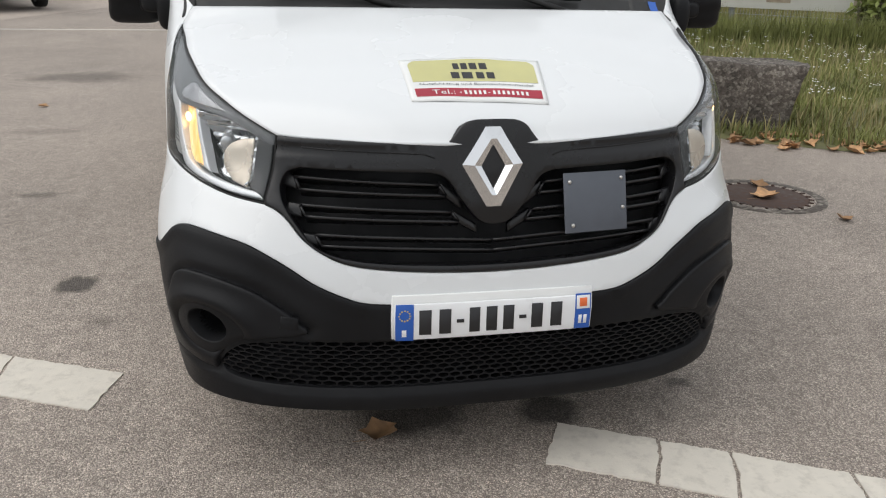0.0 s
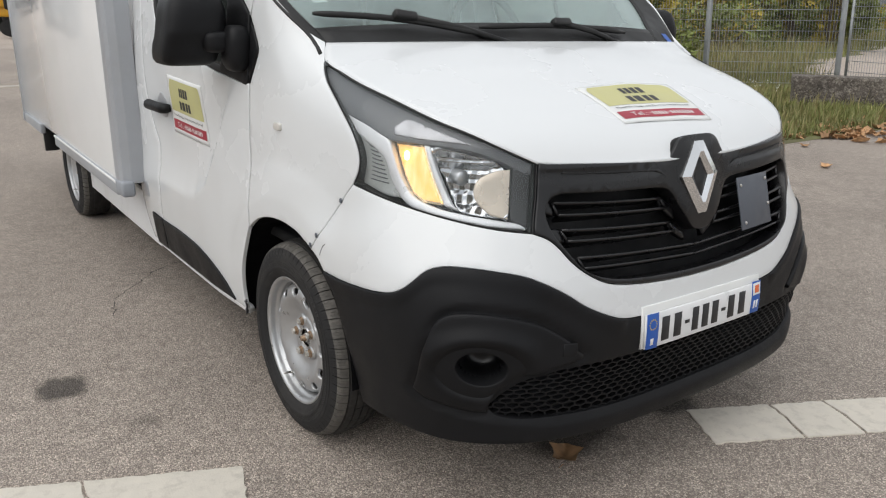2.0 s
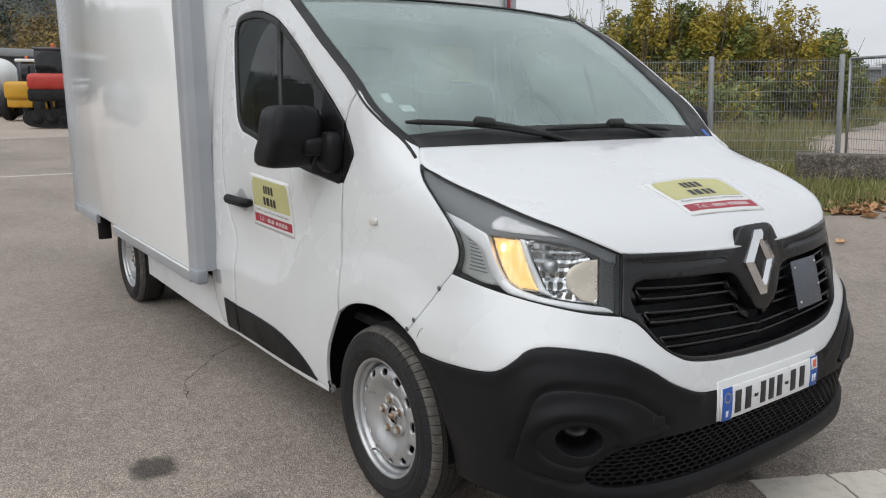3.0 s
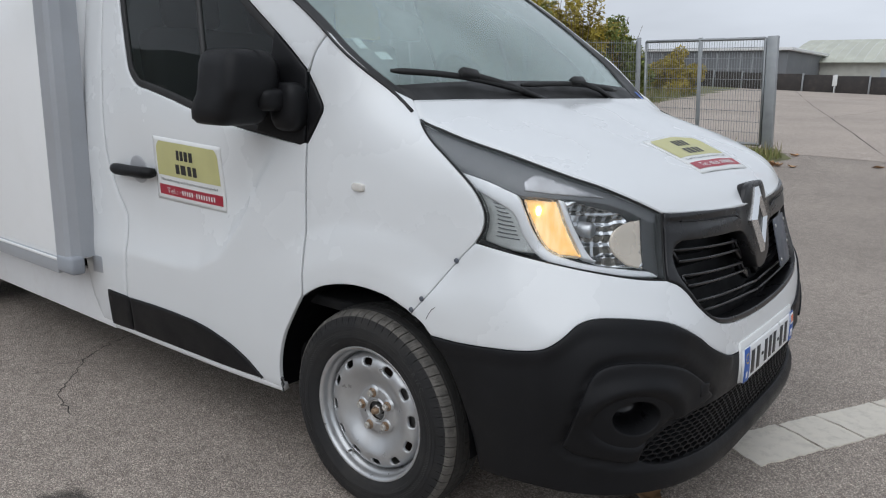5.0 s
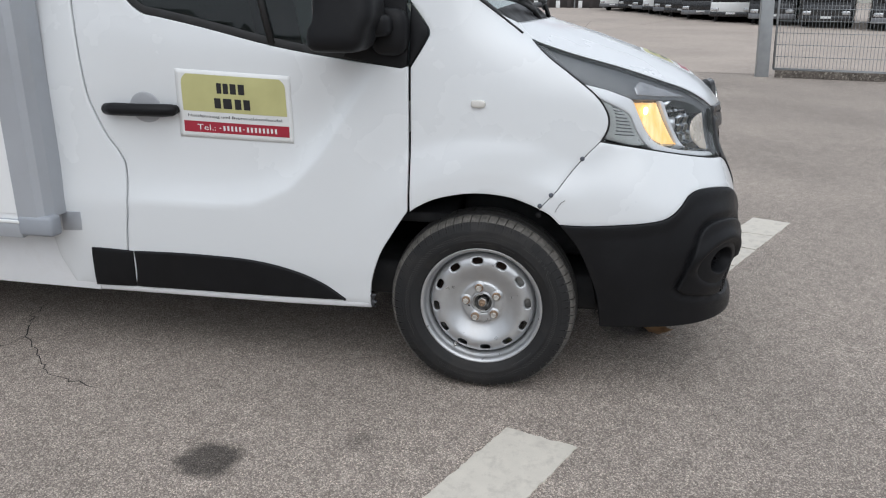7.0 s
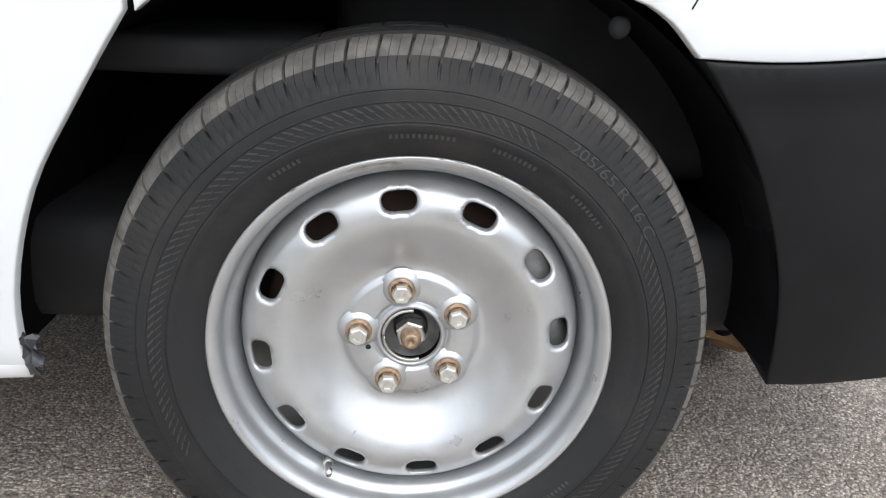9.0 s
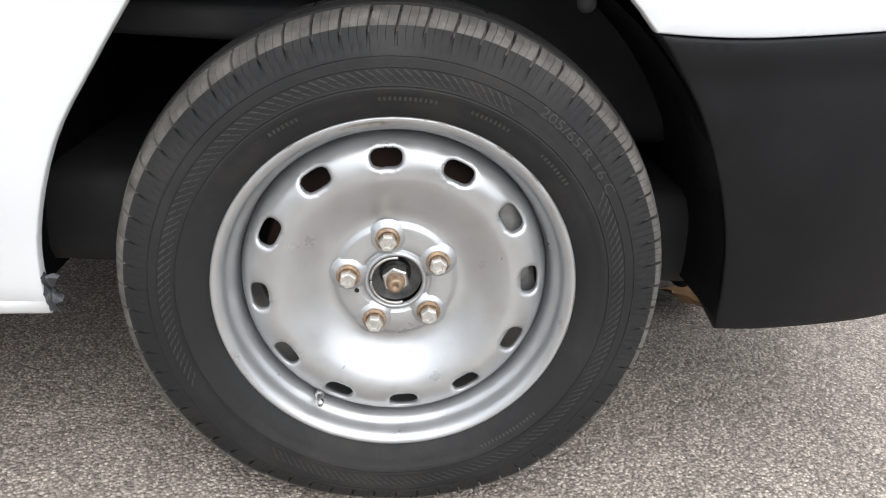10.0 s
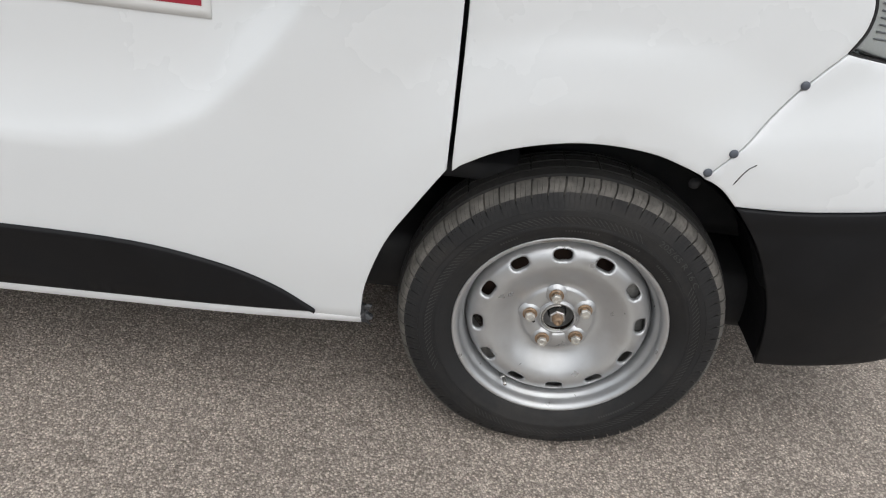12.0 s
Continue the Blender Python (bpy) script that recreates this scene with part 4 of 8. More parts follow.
for dx, dz in ((-.078, .058), (.080, .062), (.083, -.02), (-.072, -.062)):
    v, f = lathe([(0, .0001), (0, .006), (.003, .005), (.004, .0001)], 12)
    link("screw", [(b, -.0025 - a, c) for a, b, c in v], f, M_STEEL, sq, at=pose(dx, 0, dz))

# -- headlamps --
LAMP = chain(LAMP_LOW, LAMP_OUT, LAMP_TOP, LAMP_IN)
L_BEZEL = chain(spline([(1.158, 1.238), (1.05, 1.203), (.89, 1.157), (.755, 1.110), (.68, 1.084), (.60, 1.048), (.532, 1.010)], 5), [(.532, .985), (.545, .99)], spline([(.545, .99), (.62, 1.030), (.70, 1.052), (.80, 1.060), (.872, 1.064), (.905, 1.075), (.96, 1.10), (1.05, 1.128), (1.100, 1.172), (1.158, 1.238)], 5))
L_MID = chain(spline([(.790, 1.052), (.770, .985), (.745, .925), (.733, .898)], 5), spline([(.700, .889), (.722, .915), (.755, .985), (.775, 1.048)], 5))
L_FROST = spline([(.578, .994), (.612, .990), (.650, .970), (.664, .940), (.655, .908), (.622, .878)], 4) + [(.578, .868)]
L_INNER = [(.530, .992), (.572, 1.000), (.574, .93), (.574, .868), (.545, .852), (.532, .845)]
L_BOWL = chain(spline([(.578, .995), (.62, 1.026), (.70, 1.044), (.775, 1.048)], 5), spline([(.775, 1.048), (.755, .985), (.722, .915), (.700, .889)], 5), spline([(.700, .889), (.64, .880), (.578, .868)], 4))
L_AMBER = chain(spline([(.790, 1.052), (.868, 1.055), (.872, 1.035), (.852, .975), (.825, .925), (.790, .902)], 5), spline([(.790, .902), (.735, .900), (.745, .925), (.770, .985), (.790, 1.052)], 5))
L_UPPER = chain(spline([(.872, 1.098), (.835, 1.120), (.77, 1.098), (.70, 1.072), (.672, 1.058)], 5), spline([(.672, 1.058), (.74, 1.062), (.80, 1.066), (.872, 1.073)], 4), [(.872, 1.098)])
L_STRIP = chain(spline([(1.062, 1.130), (.945, 1.092), (.890, 1.062), (.872, 1.020), (.850, .962), (.815, .915), (.76, .893), (.70, .880), (.60, .866), (.535, .856)], 5), [(.535, .841)], spline([(.535, .843), (.62, .850), (.70, .862), (.77, .874), (.832, .893), (.872, .942), (.896, 1.000), (.918, 1.022), (.968, 1.052), (1.066, 1.112)], 5))
L_RIBBLOCK = chain(spline([(1.045, 1.112), (.945, 1.066), (.905, 1.033), (.888, 1.00), (.867, .945), (.845, .912)], 5), spline([(.845, .912), (.90, .915), (.965, .934)], 4), spline([(.965, .934), (.958, .965), (.960, 1.010), (.988, 1.066), (1.045, 1.112)], 5))
for s in (-1, 1):
    hl = region("headlight", LAMP, at_off(.115), M_LAMP_BLACK, van, "clear headlight with lit amber indicator and chrome reflector", step=.03, gap=.004, side=s, depth=-.110)
    c = region("cover", LAMP, skin, M_GLASS, hl, "clear curved cover", step=.018, gap=.006, side=s, depth=.008)
    c.visible_shadow = False
    region("seal", LAMP, at_off(.002), M_SEAL, hl, "black rubber edge", holes=[list(map(tuple, outward(LAMP, -.0042)))], step=.012, gap=.001, side=s, depth=.014)
    region("bezel", list(map(tuple, outward(L_BEZEL, .007))), at_off(.016), M_LAMP_GREY, hl, "smooth grey upper bezel", step=.02, side=s, depth=.06)
    region("inner_bezel", L_INNER, at_off(.016), M_LAMP_BLACK, hl, "dark inner bezel", step=.02, side=s, depth=.07)
    region("chrome_strip", L_STRIP, at_off(.018), M_LAMP_SILVER, hl, "pale silver strip", step=.012, side=s, depth=.035, round_in=.004)
    rb = region("ribbed_block", list(map(tuple, outward(L_RIBBLOCK, .006))), at_off(.024), M_LAMP_RIB, hl, "ribbed silver reflector block", step=.014, side=s, depth=.03)
    for k in range(9):
        z = .945 + k * .0115
        ul = float(np.interp(z, [.94, .965, 1.01, 1.05], [.955, .950, .952, .966]))
        ur = float(np.interp(z, [.93, 1.00, 1.05], [.880, .905, .935]))
        V, F = tube([on_skin(ul - .012, z, -.0225), on_skin((ul + ur) / 2, z - .003, -.0225), on_skin(ur, z - .006, -.0225)], .0017, 5)
        V = [tuple(p) for p in V]
        link("rib", V if s < 0 else mirror_v(V), F if s < 0 else mirror_f(F), M_LAMP_GREY, hl)
    bc = np.array([.662, .965])
    region("mid_strip", L_MID, at_off(.016), M_LAMP_SILVER, hl, "pale silver strip", step=.012, side=s, depth=.03)
    region("frosted_lens", L_FROST, at_off(.012), M_LAMP_FROST, hl, "frosted lens with the amber reflection in its colour", step=.02, side=s, depth=.004)
    region("reflector", L_BOWL, at_off(.020), M_LAMP_BOWL, hl, "deep faceted chrome reflector", step=.006, side=s, depth=.012,
           lift=lambda u, z: -.075 * np.clip(1 - (((u - bc[0]) / .125) ** 2 + ((z - bc[1]) / .11) ** 2), 0, 1) ** .7 + .011 * ((z * 36 + .5 * u) % 1) + .004 * ((u * 34 + z * 5) % 1))
    v, f = lathe([(-.012, .0001), (-.012, .017), (-.008, .021), (.03, .021)], 20)
    o = on_skin(.700, .972, -.062)
    V = [(o.x + b * .9, o.y + a, o.z + c) for a, b, c in v]
    link("bulb_cap", V if s < 0 else mirror_v(V), f if s < 0 else mirror_f(f), M_CHROME_D, hl, "round bulb shield")
    region("amber_reflector", L_AMBER, at_off(.024), M_AMBER_R, hl, "amber lit indicator chamber", step=.012, side=s, depth=.012, lift=lambda u, z: -.16 * np.clip(u - .755, 0, .12))
    region("upper_signal", L_UPPER, at_off(.014), M_LAMP_CLEAR, hl, "clear fluted upper lamp", step=.008, side=s, depth=.03, lift=lambda u, z: .002 * np.abs(((u * 90 + z * 30) % 1) - .5) * 2)
    bmb = bmesh.new()
    bmesh.ops.create_uvsphere(bmb, u_segments=16, v_segments=10, radius=.008)
    o = on_skin(.838, 1.020, -.026)
    bmesh.ops.scale(bmb, vec=(1.0, 1.0, 1.7), verts=bmb.verts)
    bmesh.ops.translate(bmb, vec=(o.x * (1 if s < 0 else -wide_of(o.z)), o.y, o.z), verts=bmb.verts)
    part("amber_bulb", bmb, M_AMBER, hl, "glowing amber bulb")
    region("amber_glow", list(map(tuple, outward(L_AMBER, -.006))), at_off(.019), M_AMBERGLOW, hl, "glowing amber lens", step=.012, side=s, depth=.002, lift=lambda u, z: -.16 * np.clip(u - .755, 0, .12))

# -- wings, doors, cab --
FENDER = chain(SEAM_FB[::-1], LAMP_OUT, [(1.215, 1.296)], spline([(1.215, 1.296), (1.285, 1.326), (1.382, 1.390), (1.515, 1.484)], 5), spline([(1.515, 1.484), (1.565, 1.43), (1.590, 1.365)], 4), spline([(1.582, 1.352), (1.543, 1.302), (1.520, 1.262), (1.538, 1.222), (1.582, 1.150)], 5), [(1.580, .91), (1.582, .670)], spline([(1.582, .670), (1.50, .714), (1.41, .738), (1.33, .744), (1.245, .735), (1.19, .717), (1.152, .700)], 5))
WIN_LOW = spline([(1.63, 1.150), (1.80, 1.172), (2.048, 1.212), (2.30, 1.268), (2.45, 1.298), (2.53, 1.315), (2.588, 1.365), (2.612, 1.43)], 5)
WIN_UP = [(2.612, 1.43), (2.660, 1.57), (2.705, 1.70), (2.728, 1.775), (2.708, 1.827), (2.64, 1.845), (2.50, 1.844), (2.36, 1.822), (2.19, 1.770), (1.987, 1.664), (1.82, 1.548), (1.70, 1.457), (1.60, 1.370)]
DOOR = chain([(1.588, .670), (1.586, .91), (1.588, 1.152)], WIN_LOW, spline([(2.612, 1.43), (2.660, 1.57), (2.705, 1.70), (2.73, 1.80)], 4), spline([(2.81, 1.80), (2.80, 1.55), (2.787, 1.30), (2.770, 1.06), (2.748, .97), (2.712, .885), (2.672, .825), (2.651, .765), (2.655, .62), (2.672, .52), (2.70, .300)], 5), spline([(2.70, .300), (2.3, .300), (1.95, .303), (1.735, .303)], 3), spline([(1.735, .303), (1.727, .39), (1.692, .50), (1.643, .584), (1.588, .670)], 4))
SIDE = chain(spline([(2.815, 1.80), (2.805, 1.55), (2.792, 1.30), (2.775, 1.06), (2.753, .97), (2.717, .885), (2.677, .825), (2.656, .765), (2.660, .62), (2.677, .52), (2.705, .300)], 5), [(2.705, .300), (2.94, .285), (2.985, .40), (3.005, .55), (3.02, .70), (3.03, 1.905)], spline([(3.03, 1.905), (2.75, 1.918), (2.5, 1.914), (2.3, 1.897), (2.145, 1.870)], 4), spline([(2.145, 1.870), (1.96, 1.776), (1.807, 1.680), (1.62, 1.556), (1.520, 1.486)], 4), spline([(1.520, 1.486), (1.570, 1.43), (1.597, 1.367)], 3), spline([(1.60, 1.375), (1.70, 1.461), (1.82, 1.552), (1.987, 1.668), (2.19, 1.774), (2.36, 1.826), (2.50, 1.848), (2.64, 1.849), (2.712, 1.831), (2.73, 1.800)], 5))
GLASS = chain(WIN_LOW, spline(WIN_UP, 5), [(1.60, 1.362), (1.605, 1.25)])
TRIM = chain(spline([(2.655, .450), (2.43, .456), (2.18, .450), (2.02, .421), (1.91, .376), (1.826, .315)], 5), [(1.826, .313), (2.25, .306), (2.672, .298)], spline([(2.672, .298), (2.66, .38), (2.655, .450)], 2))
TRIM2 = chain([(2.835, .452), (2.663, .450)], spline([(2.663, .450), (2.668, .38), (2.680, .298)], 2), [(2.852, .292)])
TRI = chain(spline([(1.640, 1.152), (1.612, 1.146), (1.592, 1.156)], 3), [(1.592, 1.156), (1.590, 1.25), (1.600, 1.372)], spline([(1.600, 1.372), (1.66, 1.424), (1.745, 1.492)], 3), spline([(1.745, 1.492), (1.755, 1.40), (1.77, 1.30), (1.80, 1.178)], 3))
TRI2 = chain(spline([(1.584, 1.352), (1.546, 1.302), (1.523, 1.262), (1.541, 1.222), (1.584, 1.152)], 5), [(1.586, 1.25)])
for s in (-1, 1):
    fender = region("fender", FENDER, skin, M_WHITE, van, "white painted front wing", step=.018, gap=.0012, side=s, round_in=.002)
    door = region("door", DOOR, skin, M_WHITE, van, "white cab door with pressed hollow", step=.016, gap=.0012, side=s, round_in=.002)
    region("cab_side", SIDE, skin, M_WHITE, van, "white cab pillar and roof edge", step=.025, gap=.001, side=s)
    g = region("window", GLASS, at_off(.010), M_SIDEGLASS, door, "dark tinted window glass", step=.04, gap=.004, side=s, depth=.004)
    g.visible_shadow = False
    region("window_seal", GLASS, at_off(.003), M_SEAL, door, "black rubber window seal", holes=[list(map(tuple, outward(GLASS, -.026)))], step=.018, side=s, depth=.012)
    P0, P1 = on_skin(2.205, 1.770, -.004), on_skin(2.050, 1.218, -.004)
    V, F = tube([P0, P0.lerp(P1, .33), P0.lerp(P1, .66), P1], .013, 8)
    V = [tuple(p) for p in V]
    link("window_divider", V if s < 0 else mirror_v(V), F if s < 0 else mirror_f(F), M_SEAL, door)
    region("door_trim", TRIM, at_off(-.008), M_BLACK, door, "black plastic rubbing strip", step=.025, side=s, depth=.012, round_in=.006)
    region("rear_trim", TRIM2, at_off(-.008), M_BLACK, van, "black plastic rubbing strip end", step=.03, side=s, depth=.012, round_in=.005)
    region("mirror_base", TRI, at_off(-.004), M_BLACK, door, "black plastic mirror base", step=.02, side=s, depth=.012, round_in=.005)
    region("corner_cover", TRI2, at_off(-.004), M_BLACK, fender, "black plastic corner cover", step=.02, side=s, depth=.012, round_in=.005)
    # sill
    V, F = bar_on_skin(1.735, .296, 2.93, .278, .026, .03, -.004, 16)
    link("sill", V if s < 0 else mirror_v(V), F if s < 0 else mirror_f(F), M_SKIRT, van, "white sill edge with scuffs")
    # handle
    pts = [(2.690, .984, .004), (2.685, .986, .022), (2.655, .988, .032), (2.56, .989, .036), (2.46, .990, .032), (2.430, .990, .022), (2.425, .990, .004)]
    V, F = tube([on_skin(u, z, o) for u, z, o in pts], [.015, .021, .023, .022, .023, .021, .015], 10)
    V = [tuple(p) for p in V]
    link("handle", V if s < 0 else mirror_v(V), F if s < 0 else mirror_f(F), M_BLACK, door, "black door handle")
    # flat grey disc: the shade inside the finger recess, put in as colour
    cup = [(2.545 + .062 * math.cos(w), .992 + .055 * math.sin(w)) for w in np.linspace(0, 2 * math.pi, 28, endpoint=False)]
    region("handle_cup", cup, at_off(-.0035), M_CUP, door, "finger recess, its shade drawn as a grey disc", step=.015, side=s, depth=.003)
    # repeater
    rep = [(1.352 + .024 * (abs(math.cos(w)) ** .6) * (1 if math.cos(w) > 0 else -1), 1.040 + .0125 * (abs(math.sin(w)) ** .6) * (1 if math.sin(w) > 0 else -1)) for w in np.linspace(0, 2 * math.pi, 28, endpoint=False)]
    region("side_repeater", rep, at_off(-.009), M_SIGNAL, fender, "clear side indicator lens", step=.01, side=s, depth=.010, round_in=.004)
    # screws and scratch on the bumper corner
    for u, z in ((1.028, .868), (1.118, .750), (1.150, .712)):
        o = on_skin(u, z, .001)
        v, f = lathe([(-.0035, .0001), (-.0035, .004), (-.002, .0075), (0, .008)], 12)
        V = [(o.x + a, o.y + b, o.z + c) for a, b, c in v]
        link("screw", V if s < 0 else mirror_v(V), f if s < 0 else mirror_f(f), M_SQUARE, fender, "dark round-head screw")
P = [on_skin(1.078 + .026 * (k / 5) ** .6, .733 - .008 * k, .0004) for k in range(6)]
V, F = tube(P, .0009, 5)
link("scratch", [tuple(p) for p in V], F, M_INK, van, "thin dark scratch")
region("fuel_flap_sticker", [(2.858, .593), (2.942, .590), (2.946, .514), (2.864, .519)], at_off(-.002), M_ALU, van, "square grey sticker", step=.03, depth=.002, round_in=.002)

# -- bonnet, screen, roof --
na, nb = 61, 49
A1, B1 = np.linspace(-1, 1, na), np.linspace(0, 1, nb)


def sheet(surf, A1, B1, off):
    aa, bb = np.meshgrid(A1, B1)
    n, m = len(A1), len(B1)
    V = [tuple(p) for p in surf(aa, bb, np.full(aa.shape, off)).reshape(-1, 3)]
    F = [(j * n + i, j * n + i + 1, (j + 1) * n + i + 1, (j + 1) * n + i) for j in range(m - 1) for i in range(n - 1)]
    return V, F


def slab(surf, A1, B1, top, bottom):
    """A sheet with thickness: the upper face, the lower face and the rim."""
    n, m = len(A1), len(B1)
    V1, F1 = sheet(surf, A1, B1, top)
    V2, F2 = sheet(surf, A1, B1, bottom)
    o = len(V1)
    F = F1 + [tuple(i + o for i in f)[::-1] for f in F2]
    rim = [i for i in range(n)] + [j * n + n - 1 for j in range(1, m)] + [(m - 1) * n + i for i in range(n - 2, -1, -1)] + [j * n for j in range(m - 2, 0, -1)]
    F += [(rim[k], rim[k] + o, rim[(k + 1) % len(rim)] + o, rim[(k + 1) % len(rim)]) for k in range(len(rim))]
    return V1 + V2, F


V, F = slab(bonnet, np.r_[-.997, A1[1:-1], .997], np.r_[.004, B1[1:-1], .995], .0, -.014)
link("bonnet", V, F, M_WHITE, van, "smooth white bonnet")
V, F = slab(screen, np.linspace(-.985, .985, 41), np.linspace(.0, .985, 31), -.004, -.009)
ws = link("windscreen", V, F, M_SCREEN, van, "pale reflecting windscreen")
ws.visible_shadow = False
for a0, a1, b0, b1, nm in ((-1.006, -.962, .0, 1.0, "screen_edge"), (-.96, .96, .0, .105, "screen_foot"), (-.96, .90, .990, 1.0, "screen_head")):
    V, F = slab(screen, np.linspace(a0, a1, 41 if a1 - a0 > 1 else 5), np.linspace(b0, b1, 31 if b1 - b0 > .5 else 5), .002, -.004)
    link(nm, V, F, M_SEAL, ws, "black glass border")
# on the far side the border broadens towards its foot
V, F = slab(lambda a, b, *off: screen(.825 + .075 * b + (1.016 - .825 - .075 * b) * a, b, *off), np.linspace(0, 1, 7), np.linspace(0, 1, 31), .002, -.004)
link("screen_edge", V, F, M_SEAL, ws, "black glass border")
# roof
RA = np.linspace(-1, 1, 41)
rows = []
for k, yb in enumerate(np.linspace(0, 1, 12)):
    top = screen(RA, np.full(41, 1.0))
    uu = 2.14 + (3.02 - 2.14) * yb
    ed = skin(np.array([uu]), np.array([float(np.interp(uu, [2.14, 2.3, 2.5, 2.75, 3.03], [1.870, 1.897, 1.914, 1.918, 1.905]))]))[0]
    s = 1 - np.abs(RA) ** 2.4
    rows.append(np.stack([-ed[0] * RA, ed[1] - .085 * s * (1 - yb), ed[2] + s * (.03 + .028 * yb)], -1))
RV = [tuple(p) for r in rows for p in r]
RF = [(j * 41 + i, j * 41 + i + 1, (j + 1) * 41 + i + 1, (j + 1) * 41 + i) for j in range(11) for i in range(40)]
link("cab_roof", RV, RF, M_WHITE, van, "white cab roof")
V, F = tube([(-.70, 2.02, 1.930), (-.70, 2.03, 1.955)], [.018, .012], 10)
V2, F2 = tube([(-.70, 2.03, 1.955), (-.715, 2.07, 2.08), (-.74, 2.14, 2.30)], [.004, .003, .0022], 6)
link("antenna", *merge((V, F), (V2, F2)), M_SEAL, van, "short black roof antenna")
# cowl under the screen, and what fills the engine bay and sides
region("cowl", [(1.20, 1.285), (1.30, 1.328), (1.30, 1.25), (1.15, 1.20)], at_off(.02), M_SEAL, van, step=.03, depth=.01)
part("engine_bay", boxes(((0, .72, .78), (1.50, .62, .62)), ((0, .50, .70), (1.20, .30, .40)), bevel=.05), M_DARK, van)
part("underbody", boxes(((0, 2.9, .36), (1.62, 5.2, .14)), ((0, .75, .30), (1.1, 1.0, .10)), bevel=.03), M_DARK, van)


# -- wheel-arch liners --
def liner(cx, cy, cz, r, x0, x1, a0=-2, a1=186):
    V, F = [], []
    w = np.radians(np.linspace(a0, a1, 40))
    for x in (x0, x1):
        V += [(x, cy - r * math.cos(q), cz + r * math.sin(q)) for q in w]
    V += [(x1, cy, cz)]
    F += [(i, i + 1, i + 41, i + 40) for i in range(39)]
    F += [(40 + i, 41 + i, 80) for i in range(0, 39)]
    return V, F


for s in (-1, 1):
    V, F = liner(0, .955, .325, .425, -.925, -.52)
    link("wheel_arch_liner", V if s < 0 else mirror_v(V), F if s < 0 else mirror_f(F), M_LINER, van, "black felt arch liner", smooth=False)
o = Vector((-.905, .742, .672))
v, f = lathe([(-.008, .0001), (-.008, .007), (-.003, .010), (0, .011)], 14)
link("liner_clip", [(o.x + a, o.y + b, o.z + c) for a, b, c in v], f, M_DARK, van, "round plastic clip")


# added black panels: past the tyre they cover the leaf and read as shade
for s in (-1, 1):
    part("leaf_cover_panel", boxes(((s * .655, .495, .330), (.19, .025, .14)), bevel=.01), M_LINER, van, "black panel added behind the bumper to cover the leaf")


# -- mirrors --
def rounded(size, n=10, e=4.0):
    """A rounded block: a super-ellipsoid of the given size."""
    bm = bmesh.new()
    bmesh.ops.create_uvsphere(bm, u_segments=36, v_segments=20, radius=1.0)
    for v in bm.verts:
        x, y, z = v.co
        k = (abs(x) ** e + abs(y) ** e + abs(z) ** e) ** (-1 / e)
        v.co = (x * k * size[0] / 2, y * k * size[1] / 2, z * k * size[2] / 2)
    return bm


for s in (-1, 1):
    bm = rounded((.200, .190, .228), e=5.6)
    for v in bm.verts:
        x, y, z = v.co
        v.co.y -= .018 * (1 - (z / .11) ** 2)
        v.co.x += .02 * (z / .11) * (1 if x < 0 else .2) - (.02 if z < -.035 and x > 0 else 0)
        if z < -.03:
            v.co.y += .012
    bmesh.ops.translate(bm, vec=(-1.060, 1.360, 1.318), verts=bm.verts)
    if s > 0:
        for v in bm.verts:
            v.co.x, v.co.y = .10 - v.co.x, v.co.y - .08
        bmesh.ops.reverse_faces(bm, faces=bm.faces)
    mir = part("wing_mirror", bm, M_BLACK, van, "large black wing mirror housing")
    # groove line and arm
    bm = rounded((.13, .12, .070), e=4)
    bmesh.ops.translate(bm, vec=(-.985, 1.285, 1.283), verts=bm.verts)
    if s > 0:
        for v in bm.verts:
            v.co.x, v.co.y = .10 - v.co.x, v.co.y - .08
        bmesh.ops.reverse_faces(bm, faces=bm.faces)
    part("arm", bm, M_BLACK, mir, "black mirror arm")
    bm = rounded((.085, .125, .15), e=3.2)
    bmesh.ops.translate(bm, vec=(-.945, 1.245, 1.262), verts=bm.verts)
    if s > 0:
        for v in bm.verts:
            v.co.x, v.co.y = .10 - v.co.x, v.co.y - .08
        bmesh.ops.reverse_faces(bm, faces=bm.faces)
    part("foot", bm, M_BLACK, mir, "black mirror foot")
    bm = rounded((.150, .01, .160), e=5)
    bmesh.ops.translate(bm, vec=(-1.060, 1.432, 1.325), verts=bm.verts)
    if s > 0:
        for v in bm.verts:
            v.co.x, v.co.y = .10 - v.co.x, v.co.y - .08
        bmesh.ops.reverse_faces(bm, faces=bm.faces)
    part("mirror_glass", bm, M_CHROME, mir, "mirror glass")


# -- wipers --
def on_screen(a, b, off):
    return Vector(screen(np.array([a]), np.array([b]), np.array([off]))[0])


